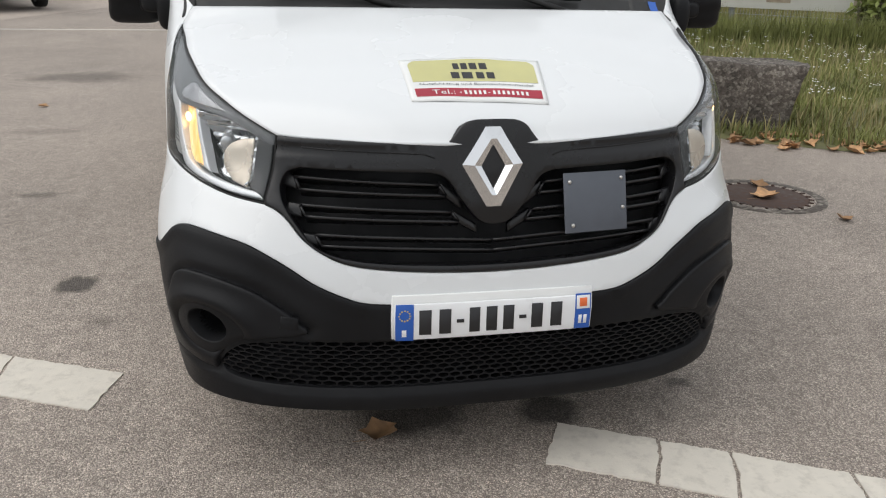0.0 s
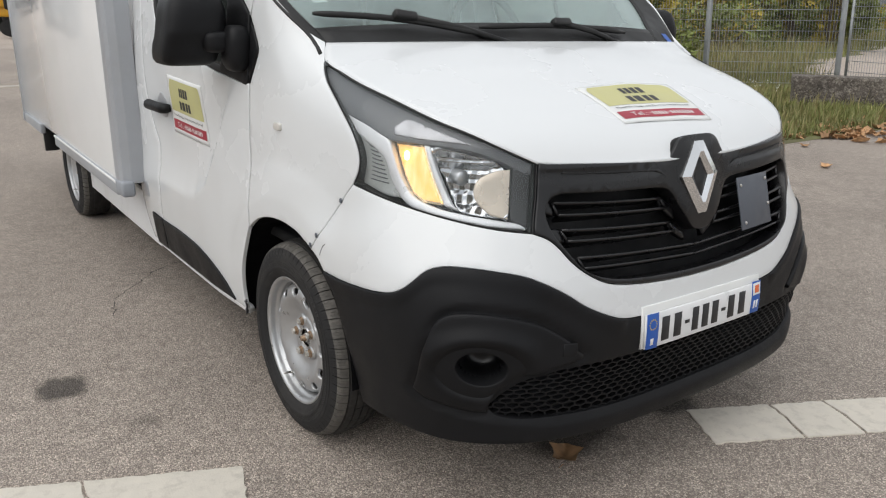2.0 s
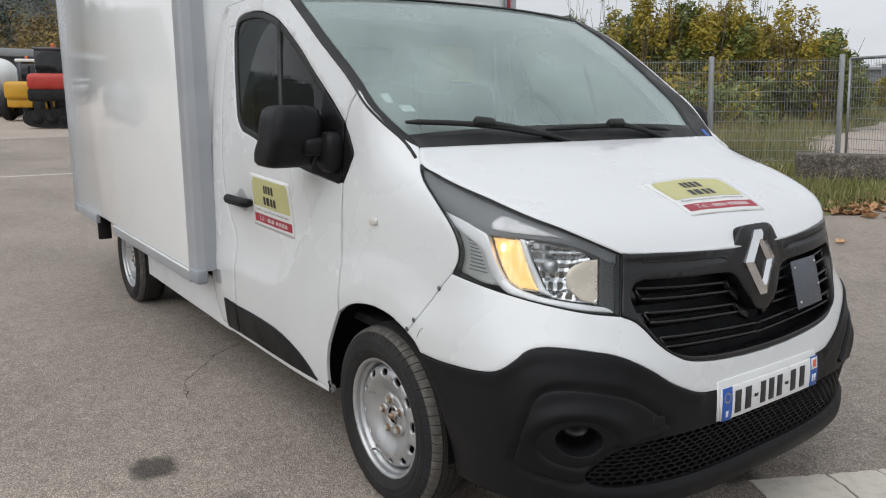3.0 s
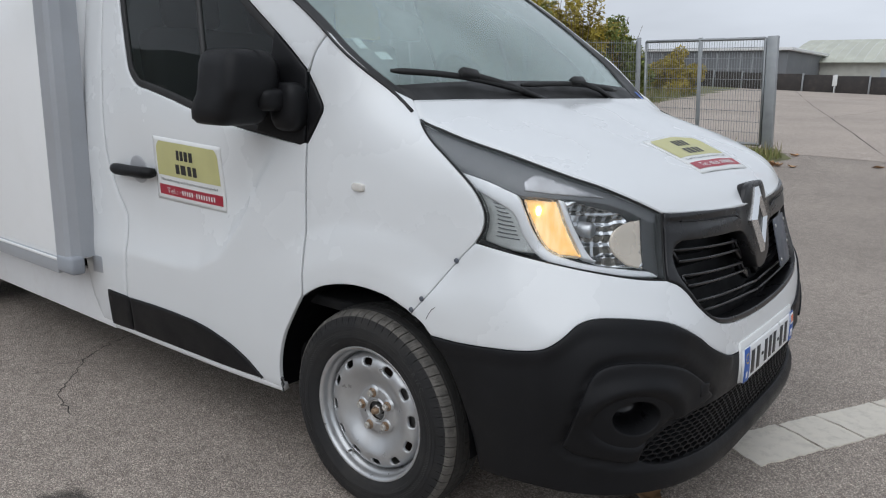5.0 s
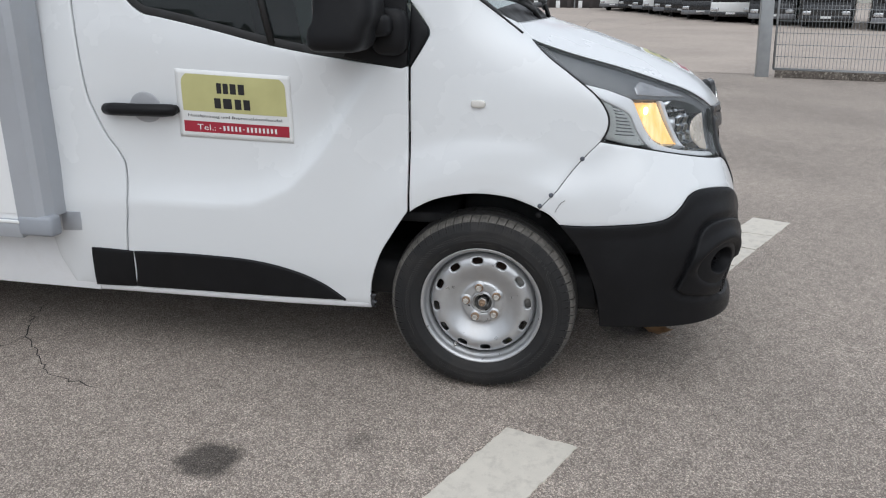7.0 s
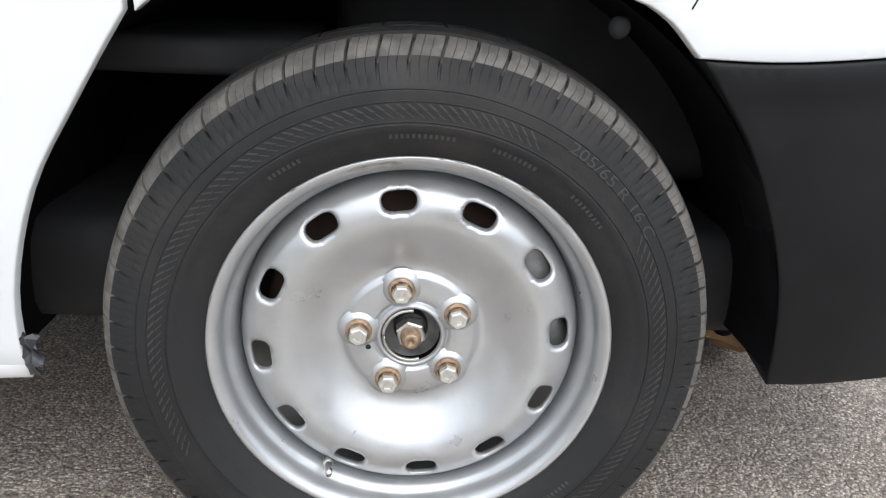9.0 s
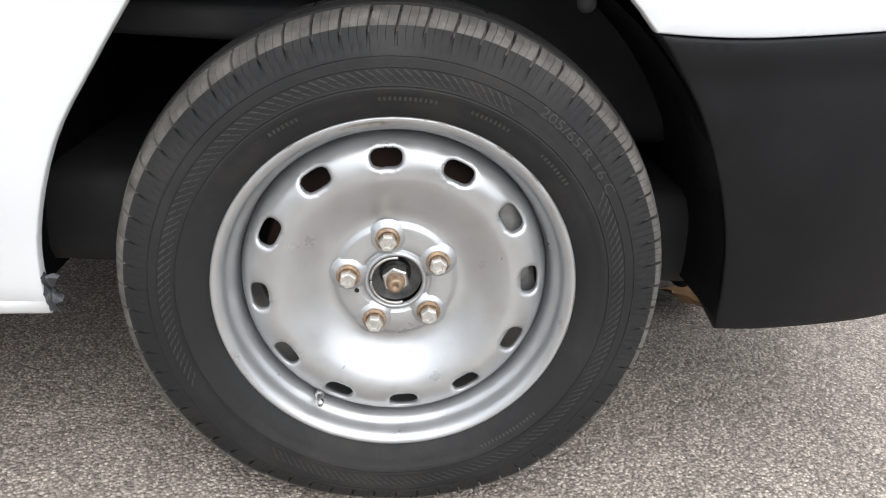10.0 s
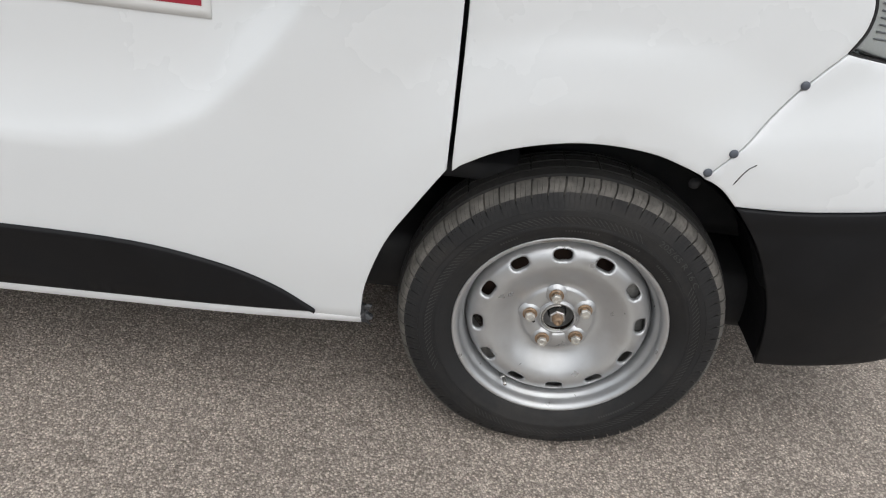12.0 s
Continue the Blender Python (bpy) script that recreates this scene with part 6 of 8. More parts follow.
        if math.radians(30) < t0 < math.radians(62) or math.radians(205) < t0 < math.radians(235):
            continue
        bar(t0, t0 + .030, .2600, .2660, .008)
        bar(t0 + .030, t0 + .060, .2672, .2735, .012)
    tagged(child("hatch_band", V, F, M_TYRETEXT, "raised hatched band on the sidewall", smooth=False), kind="stuff")
    V, F = [], []
    for a0, a1 in ((62, 74), (82, 98), (118, 128), (40, 52), (300, 322)):
        for k in range(int((a1 - a0) / 1.3)):
            t0 = math.radians(a0 + 1.3 * k)
            bar(t0, t0, .2400, .2445, .012)
    tagged(child("marking", V, F, M_TYRETEXT, "small raised bars of unreadable marking", smooth=False), kind="stuff")
    for r in (.2560, .2755, .2868):
        x = wall_x(r)
        V, F = tube([(x, r * math.cos(q), r * math.sin(q)) for q in np.linspace(0, 2 * math.pi, 120, endpoint=False)], .0009, 5, closed=True)
        child("ring", [tuple(q) for q in V], F, M_TYRE)
    return w


wheel(-.8415, .9305, .3240, -1, 101.7, True)
wheel(.8615, .9305, .3240, 1, 40, True)
wheel(-.9000, 4.43, .3240, -1, 70, False)
wheel(.9000, 4.43, .3240, 1, 20, False)
# torn plastic at the sill's end
rnd = random.Random(12)
bm = bmesh.new()
bmesh.ops.create_grid(bm, x_segments=7, y_segments=9, size=.5)
for v in bm.verts:
    k = Vector(noise.noise_vector(v.co * 4.0))
    v.co = Vector((v.co.x * .012 + k.x * .010, v.co.x * .030 + k.y * .012, v.co.y * .050 * (1 + .3 * k.z) + k.z * .008))
g = bmesh.ops.extrude_face_region(bm, geom=bm.faces[:])
bmesh.ops.translate(bm, vec=(.003, .002, 0), verts=[e for e in g["geom"] if isinstance(e, bmesh.types.BMVert)])
part("torn_trim", bm, M_CUP_DARK, van, "torn grey plastic end of the arch liner", smooth=False, at=pose(-.936, 1.330, .318))
# the tyre's little stone
part("pebble", rounded((.005, .006, .011), e=2.5), M_ALU, van, at=pose(-.918, .831, .627))


# ---- magnetic signs ----
def sign(name, surf, label, n=(30, 16)):
    """A printed sheet over surf(s, t): s from 0 to 1 across, t from 0 to 1 downwards."""
    def patch(nm, s0, s1, t0, t1, off, material, parent=None, rows=None, lab=""):
        S, T = np.linspace(s0, s1, 24), np.linspace(t0, t1, 12)
        ss, tt = np.meshgrid(S, T)
        if rows:
            ss, tt = rows(ss, tt)
        V = [tuple(p) for p in surf(ss.ravel(), tt.ravel(), off)]
        F = [(j * 24 + i, (j + 1) * 24 + i, (j + 1) * 24 + i + 1, j * 24 + i + 1) for j in range(11) for i in range(23)]
        return link(nm, V, F, material, parent, lab)
    S, T = np.linspace(0, 1, 30), np.linspace(0, 1, 16)
    ss, tt = np.meshgrid(S, T)
    top = [tuple(p) for p in surf(ss.ravel(), tt.ravel(), .0022)]
    low = [tuple(p) for p in surf(ss.ravel(), tt.ravel(), .0004)]
    F = [(j * 30 + i, (j + 1) * 30 + i, (j + 1) * 30 + i + 1, j * 30 + i + 1) for j in range(15) for i in range(29)]
    rim = list(range(30)) + [j * 30 + 29 for j in range(1, 16)] + [15 * 30 + i for i in range(28, -1, -1)] + [j * 30 for j in range(14, 0, -1)]
    F += [(rim[k], rim[(k + 1) % len(rim)], rim[(k + 1) % len(rim)] + 480, rim[k] + 480) for k in range(len(rim))]
    ob = tagged(link(name, top + low, F, M_SIGNW), label, "sign", "magnetic signs on the van")

    def round_top(a, b):
        f = np.clip((b - .06) / (.60 - .06), 0, 1)
        d = .05 * np.clip(1 - f / .22, 0, 1) ** 2
        return .5 + (a - .5) * (1 - 2 * d), b
    patch("olive_field", .05, .955, .06, .60, .0032, M_OLIVE, ob, round_top, "olive green printed field")
    patch("red_band", .045, .965, .75, .915, .0032, M_RED, ob, None, "crimson printed band")
    for row, c0, widths in ((.245, .365, (.046, .050, .058, .060)), (.465, .335, (.064, .084, .062, .062))):
        x = c0
        for wd in widths:
            patch("dark_bar", x, x + wd * .90, row - .075, row + .075, .0040, M_INK, ob)
            x += wd * 1.22
    x = .36
    for k in range(15):
        wd = .018 if k not in (0, 6) else .014
        patch("pale_bar", x, x + wd, .798 if k not in (0, 6) else .83, .872 if k not in (0, 6) else .845, .0040, M_SIGNW, ob)
        x += .0345
    for body, cs, ct, w, m in (("Nutzfahrzeug und Baumaschinenhandel", .5, .672, .82, M_INK), ("Tel.:", .245, .835, .165, M_SIGNW)):
        V, F = text_mesh(body, 1.0)
        x = np.array([v[0] for v in V])
        y = np.array([v[1] for v in V])
        x = (x - x.min()) / (x.max() - x.min()) - .5
        hh = .055 if len(body) > 8 else .085
        y = (y - y.min()) / (y.max() - y.min()) - .5
        link("print", [tuple(p) for p in surf(cs + x * w, ct - y * hh, .0044)], F, m, ob, smooth=False)
    return ob


def door_surf(side):
    def f(s, t, off):
        u = (1 - s) * (2.412 + .012 * t) + s * (1.990 + .006 * t)
        z = (1 - t) * ((1 - s) * 1.131 + s * 1.115) + t * ((1 - s) * .893 + s * .884)
        if side > 0:
            u = s * (2.412 + .012 * t) + (1 - s) * (1.990 + .006 * t)
            z = (1 - t) * 1.123 + t * .888
        p = skin(u, z, np.full(np.shape(u), off))
        if side > 0:
            p = p * np.array([-wide_of(p[2]), 1, 1])
        return p
    return f


def bonnet_xy(x, y, off):
    """Lays (x, y) seen from above onto the bonnet."""
    a, b = np.asarray(x) / .75, np.clip((np.asarray(y) - .1) / .75, .01, .98)
    for _ in range(25):
        p = bonnet(a, b)
        q = bonnet(a + 1e-3, b)
        r = bonnet(a, b + 1e-3)
        fx, fy = p[..., 0] - x, p[..., 1] - y
        ax, ay = (q[..., 0] - p[..., 0]) / 1e-3, (q[..., 1] - p[..., 1]) / 1e-3
        bx, by = (r[..., 0] - p[..., 0]) / 1e-3, (r[..., 1] - p[..., 1]) / 1e-3
        det = ax * by - ay * bx
        a = a - np.clip((fx * by - fy * bx) / det, -.2, .2)
        b = np.clip(b - np.clip((ax * fy - ay * fx) / det, -.1, .1), .004, .99)
    return bonnet(a, b, np.full(np.shape(a), off))


def bonnet_surf(s, t, off):
    x = (1 - t) * (-.215 + .42 * s) + t * (-.205 + .38 * s)
    y = (1 - t) * (.402 - .006 * s + .012 * np.sin(np.pi * s)) + t * (.205 - .018 * s)
    wave = .0035 * np.exp(-((s - .55) / .16) ** 2) * np.exp(-(t / .22) ** 2) + .0015 * np.sin(7 * s) ** 2 * t
    p = bonnet_xy(x, y, off)
    p[..., 2] += wave
    return p


sign("magnetic_sign", door_surf(-1), "olive and crimson magnetic sign on the white van door")
sign("magnetic_sign", bonnet_surf, "wavy olive and crimson magnetic sign on the white bonnet")


# ---- road paint, cracks, stains, manhole ----
def paint_piece(corners, seed, parent=None):
    """One worn slab of paint with a ragged edge; corners in the ground's plane."""
    rnd = random.Random(seed)
    ring = resample(corners, .02)
    ring = [(x + rnd.uniform(-.004, .004), y + rnd.uniform(-.004, .004)) for x, y in ring]
    n = len(ring)
    V = [(x, y, ground_z(x, y) + .005) for x, y in ring] + [(x, y, ground_z(x, y) - .002) for x, y in ring]
    F = [tuple(range(n))] + [(i, i + n, (i + 1) % n + n, (i + 1) % n) for i in range(n)]
    return V, F


def stripe(name, a, b, c, d, cuts, seed):
    """A dash of the road line from edge a-d to edge b-c, broken by cracks at the given shares."""
    top = empty(name, "worn cream road marking, cracked, on asphalt", "road marking", "dashes of the road line")
    a, b, c, d = (np.array(p) for p in (a, b, c, d))
    edges = [(0, 0)] + cuts + [(1, 1)]
    for k in range(len(edges) - 1):
        (s0, t0), (s1, t1) = edges[k], edges[k + 1]
        g = .004
        P = [a + (b - a) * (s0 + (g if k else 0)), a + (b - a) * (s1 - g)]
        Q = [d + (c - d) * (t1 - g), d + (c - d) * (t0 + (g if k else 0))]
        mid0, mid1 = (P[0] + Q[1]) / 2 + np.array((.012, .006)) * (k > 0), (P[1] + Q[0]) / 2 + np.array((.012, .006)) * (k < len(edges) - 2)
        V, F = paint_piece([tuple(P[0]), tuple(P[1]), tuple(mid1), tuple(Q[0]), tuple(Q[1]), tuple(mid0)], seed + k)
        link("paint_slab", V, F, M_PAINT, top, smooth=False)
    return top


stripe("road_dash", (.302, .226), (1.765, -.520), (1.676, -.735), (.192, .028), [(.20, .20), (.335, .34), (.55, .56), (.74, .77)], 3)
stripe("road_dash", (-1.180, .795), (-2.62, 1.45), (-2.70, 1.23), (-1.248, .560), [(.30, .27), (.62, .66)], 9)


def crack(pts, width, seed):
    rnd = random.Random(seed)
    P = []
    for a, b in zip(pts[:-1], pts[1:]):
        for k in range(8):
            s = k / 8
            P.append((a[0] + (b[0] - a[0]) * s + rnd.uniform(-.012, .012), a[1] + (b[1] - a[1]) * s + rnd.uniform(-.012, .012)))
    P.append(pts[-1])
    V, F = [], []
    for i, p in enumerate(P):
        q0, q1 = P[max(i - 1, 0)], P[min(i + 1, len(P) - 1)]
        d = np.array((q1[0] - q0[0], q1[1] - q0[1]))
        d = d / (np.linalg.norm(d) + 1e-9)
        w = width * (.35 + .65 * rnd.random()) * min(1, (i + .5) / 3, (len(P) - i - .3) / 3)
        for s in (-1, 1):
            x, y = p[0] - d[1] * w * s, p[1] + d[0] * w * s
            V.append((x, y, ground_z(x, y) + (.026 if x > 12.2 else .0015)))
    F = [(2 * i, 2 * i + 1, 2 * i + 3, 2 * i + 2) for i in range(len(P) - 1)]
    ob = link("asphalt_crack", V, F, M_CRACK)
    return tagged(ob, "thin dark crack in the asphalt", "crack", "cracks in the ground", kind="structure")


crack([(-.55, 3.04), (-.70, 3.00), (-.90, 2.87), (-1.02, 2.72), (-1.17, 2.55), (-1.23, 2.30)], .0032, 1)
crack([(-.90, 2.87), (-1.02, 2.90), (-1.15, 2.86)], .002, 2)
crack([(-2.2, 3.2), (-2.1, 3.25), (-1.95, 3.20)], .003, 3)
crack([(24, 5.2), (30, 4.6), (38, 4.2), (50, 6.5)], .016, 4)
crack([(12.9, 1.50), (21.0, 3.74), (35, 7.65), (57, 13.8)], .018, 5)
crack([(14, -.6), (18, .4), (24, 1.2), (34, 1.0)], .014, 6)
crack([(17, 3.2), (30, -1.0), (42, -5.0)], .014, 7)

man = empty("manhole_cover", "round cast iron manhole cover in a concrete ring", "manhole cover", at=pose(2.62, 2.56, ground_z(2.6, 2.5)))
V, F = lathe([(.004, .0001), (.004, .255), (.000, .262), (.001, .29)], 48)
cover = link("lid", [(b, c, a + .003) for a, b, c in V], F, M_RUSTDARK, man, "worn iron lid")
for k in range(24):
    w = 2 * math.pi * k / 24
    part("lid_lug", boxes(((.30 * math.cos(w), .30 * math.sin(w), .006), (.035, .018, .010), pose(0, 0, 0, 0, 0, math.degrees(w))), bevel=.003), M_RUSTDARK, man)
V, F = lathe([(.005, .33), (.005, .40), (-.003, .405)], 48)
link("collar", [(b, c, a) for a, b, c in V], F, M_BLOCK, man, "concrete collar")

# ---- yard beyond the gate, kerb, grass ----
ground_sheet("yard_slab", [(12.55, 3.7), (11.35, -2.6), (9.0, -14), (12, -40), (64, -40), (64, 32), (30, 32), (18.5, 11.0), (13.6, 6.4)], M_CONCRETE, .022, .8, "pale brown concrete yard behind the gate", "yard")
ground_sheet("grass_strip", [(3.0, 4.75), (3.35, 4.15), (4.15, 3.55), (6.6, 3.36), (8.6, 3.22), (10.0, 2.95), (11.5, 2.72), (12.4, 3.1), (12.5, 3.75), (13.0, 6.4), (11.4, 8.2), (7.8, 11.8), (4.5, 15.0), (1.2, 18), (.6, 12), (2.2, 7.5)], M_SOIL, .014, .5, "grassy strip with weeds and leaves", "grass")
ground_sheet("verge", [(11.2, -2.75), (11.75, -2.65), (9.6, -14), (8.8, -14)], M_SOIL, .018, .5, "narrow grass verge under the fence", "grass")
ground_sheet("tarmac_seam", [(-14, 13.62), (9, 13.55), (9, 13.66), (-14, 13.73)], M_PAINT, .006, .5, "thin pale joint line across the asphalt", "line")
ground_sheet("gravel_bay", [(-6.2, 15.2), (-3.0, 22), (9, 24.2), (9, 60), (-14, 60), (-14, 15.0)], M_CONCRETE, .008, 2.0, "pale gravel parking bay", "ground")


def in_poly(poly, rnd):
    lo, hi = np.min(poly, 0), np.max(poly, 0)
    while True:
        p = np.array([[rnd.uniform(lo[0], hi[0]), rnd.uniform(lo[1], hi[1])]])
        if inside(poly, p)[0]:
            return p[0]


def grass(name, poly, count, h0, h1, seed, material, label):
    rnd = random.Random(seed)
    V, F = [], []
    for _ in range(count):
        x, y = in_poly(poly, rnd)
        if noise.noise((x * .9, y * .9, seed)) < -.28 and rnd.random() < .7:
            continue
        h = rnd.uniform(h0, h1) * (.7 + .6 * max(noise.noise((x * .6, y * .6, 3.1)) + .4, 0))
        w = rnd.uniform(.004, .010)
        a, lean = rnd.uniform(0, 6.28), rnd.uniform(.1, .6) * h
        z = ground_z(x, y) + .012
        cx, cy = math.cos(a), math.sin(a)
        o = len(V)
        V += [(x - cy * w, y + cx * w, z), (x + cy * w, y - cx * w, z), (x + cx * lean * .4 + cy * w * .7, y + cy * lean * .4 - cx * w * .7, z + h * .6), (x + cx * lean * .4 - cy * w * .7, y + cy * lean * .4 + cx * w * .7, z + h * .6), (x + cx * lean, y + cy * lean, z + h)]
        F += [(o, o + 1, o + 2, o + 3), (o + 3, o + 2, o + 4)]
    return tagged(link(name, V, F, material, smooth=False), label, "grass", kind="stuff")


GP = [(3.1, 4.75), (3.45, 4.25), (4.2, 3.68), (6.6, 3.46), (8.7, 3.34), (10.0, 3.07), (11.4, 2.84), (12.2, 3.2), (12.3, 3.85), (12.8, 6.3), (11.3, 8.0), (7.7, 11.6), (4.4, 14.6), (1.8, 13), (2.4, 7.5)]
grass("grass", GP, 60000, .04, .16, 5, M_GRASS, "uneven green grass with weeds")
grass("grass", GP, 8000, .10, .30, 6, M_DRYGRASS, "tall dry weeds in the grass")
grass("grass", [(13.4, 6.6), (18.5, 11.4), (22, 18), (12, 24), (4.7, 15.2), (8.0, 12.0), (11.6, 8.4)], 16000, .15, .7, 8, M_DRYGRASS, "tall dry weeds behind the fence")
FIELD = [(11.6, 8.4), (13.4, 6.75), (16.0, 9.1), (18.6, 9.5), (22.8, 10.7), (32, 13.1), (42, 14.8), (60, 18), (58, 46), (6, 46), (1.5, 17), (4.7, 15.2), (8.0, 12.0)]
ground_sheet("meadow", FIELD, M_SOIL, .034, 1.2, "rough grassy field behind the fence", "ground")
grass("grass", [(13.4, 6.6), (18.5, 11.4), (24, 20), (14, 28), (4.7, 15.2), (8.0, 12.0), (11.6, 8.4)], 26000, .10, .45, 18, M_GRASS, "rough green weeds behind the fence")
far_field = [(13.5, 7.0), (16.0, 9.3), (18.6, 9.7), (22.8, 10.9), (32, 13.3), (40, 14.9), (36, 26), (20, 22), (14, 14)]
grass("grass", far_field, 14000, .12, .55, 28, M_GRASS, "rough green weeds in the far field")
grass("grass", far_field, 8000, .2, .8, 29, M_DRYGRASS, "tall dry weeds in the far field")
grass("grass", [(11.25, -2.8), (11.7, -2.7), (9.6, -13), (9.0, -13)], 2500, .04, .14, 9, M_GRASS, "short grass along the fence foot")
# pale flower heads among the weeds
rnd = random.Random(77)
V, F = [], []
for _ in range(240):
    cx, cy = in_poly([(3.4, 5.0), (6, 4.4), (10, 5.2), (10.5, 7.5), (6.5, 11), (4, 11)], rnd)
    z = ground_z(cx, cy) + rnd.uniform(.18, .40)
    for _k in range(4):
        x, y, zz = cx + rnd.uniform(-.05, .05), cy + rnd.uniform(-.05, .05), z + rnd.uniform(-.03, .03)
        s = rnd.uniform(.008, .018)
        o = len(V)
        V += [(x - s, y, zz), (x, y - s, zz + s * .5), (x + s, y, zz), (x, y + s, zz + s * .6)]
        F.append((o, o + 1, o + 2, o + 3))
tagged(link("flower_heads", V, F, M_SIGNW, smooth=False), "small white flower heads among the weeds", "flowers", kind="stuff")


# ---- leaves on the ground ----
def leaf(x, y, size, turn, seed, curl=.35):
    rnd = random.Random(seed)
    out = []
    for k in range(15):
        t = k / 15 * 2 * math.pi
        lobes = 1 + .28 * math.cos(5 * t) + rnd.uniform(-.06, .06)
        out.append((size * lobes * .5 * math.cos(t) * (1.15 if math.cos(t) > 0 else 1), size * .42 * lobes * math.sin(t)))
    V, F = [(0, 0, .006)], []
    for px, py in out:
        V.append((px * .55, py * .55, .008 + curl * .2 * abs(py)))
    for px, py in out:
        V.append((px, py, .010 + curl * abs(py) + rnd.uniform(0, .012) * size * 8))
    n = 15
    F = [(0, 1 + k, 1 + (k + 1) % n) for k in range(n)] + [(1 + k, 1 + n + k, 1 + n + (k + 1) % n, 1 + (k + 1) % n) for k in range(n)]
    o = len(V)
    V += [(-size * .5, -.002, .01), (-size * .5, .002, .01), (-size * .95, .002 + size * .1, .02), (-size * .95, -.002 + size * .1, .02)]
    F.append((o, o + 1, o + 2, o + 3))
    ob = link("fallen_leaf", V, F, M_LEAF, at=pose(x, y, ground_z(x, y) + .004, rnd.uniform(-8, 8), rnd.uniform(-8, 8), turn))
    return tagged(ob, "dry brown fallen leaf lying on the ground", "leaf", "fallen leaves")


for i, (x, y, s, a) in enumerate([(-.300, .250, .115, 40), (2.60, 2.52, .17, 20), (2.72, 2.78, .12, 100), (2.81, 2.0, .10, 60), (5.36, 2.40, .12, 10), (4.9, 3.1, .13, 75), (5.6, 3.2, .12, 140), (6.3, 3.15, .11, 30), (7.2, 3.2, .12, 200), (3.6, 3.75, .12, 30), (10.2, 2.4, .16, 20), (11.0, 1.3, .15, 90), (9.6, 3.0, .15, 150), (12.0, 2.8, .16, 45), (6.9, .2, .12, 80), (8.4, -.4, .13, 10), (-3.0, 6.4, .09, 0)]):
    leaf(x, y, s, a, i)
rnd = random.Random(5)
for k in range(190):
    x = rnd.uniform(3.3, 10.5)
    y = 3.55 + (4.1 - 3.55) * max(0, (4.3 - x)) + abs(rnd.gauss(0, .28)) - .12
    leaf(x, y, rnd.uniform(.07, .15), rnd.uniform(0, 360), 100 + k, .6)
for k in range(110):
    x = rnd.uniform(6.9, 10.4)
    leaf(x, 3.3 - .14 * (x - 6.5) + rnd.gauss(0, .16), rnd.uniform(.08, .17), rnd.uniform(0, 360), 500 + k, .7)
for k in range(30):
    y = rnd.uniform(-8, -2.9)
    leaf(11.3 + (y + 2.7) * .19 + rnd.uniform(-.25, .2), y, rnd.uniform(.08, .15), rnd.uniform(0, 360), 300 + k, .6)


# ---- concrete blocks ----
def block(x, y, w, d, h, turn, flare, seed):
    bm = bmesh.new()
    bmesh.ops.create_cube(bm, size=1.0)
    bmesh.ops.subdivide_edges(bm, edges=bm.edges[:], cuts=7, use_grid_fill=True)
    rnd = random.Random(seed)
    for v in bm.verts:
        k = 1 + flare * (v.co.z + .5)
        v.co = Vector((v.co.x * w * k, v.co.y * d, v.co.z * h))
        v.co += Vector(noise.noise_vector(v.co * 5 + Vector((seed, 0, 0)))) * .03 + Vector(noise.noise_vector(v.co * 16)) * .012
    ob = part("concrete_block", bm, M_BLOCK, None, smooth=True, at=pose(x, y, ground_z(x, y) + h / 2 - .03, 0, 0, turn))
    return tagged(ob, "old stained concrete block standing in the grass", "concrete block", "concrete blocks in the grass")


block(3.72, 4.78, .92, .5, .66, -28, .22, 2)
block(10.35, 4.75, 1.62, .55, .50, -58, .02, 7)


# ---- fence ----
LEAN = -3.0  # the fence leans a little out of the van's upright
def fence_post(x, y, h, r, label="grey galvanised fence post"):
    ob = part("fence_post", boxes(((0, 0, h / 2 - .05), (r, r * 1.5, h + .1)), bevel=.006), M_GALV, None, at=pose(x, y, ground_z(x, y), LEAN, 0, 0))
    return tagged(ob, label, "fence post", "fence posts")


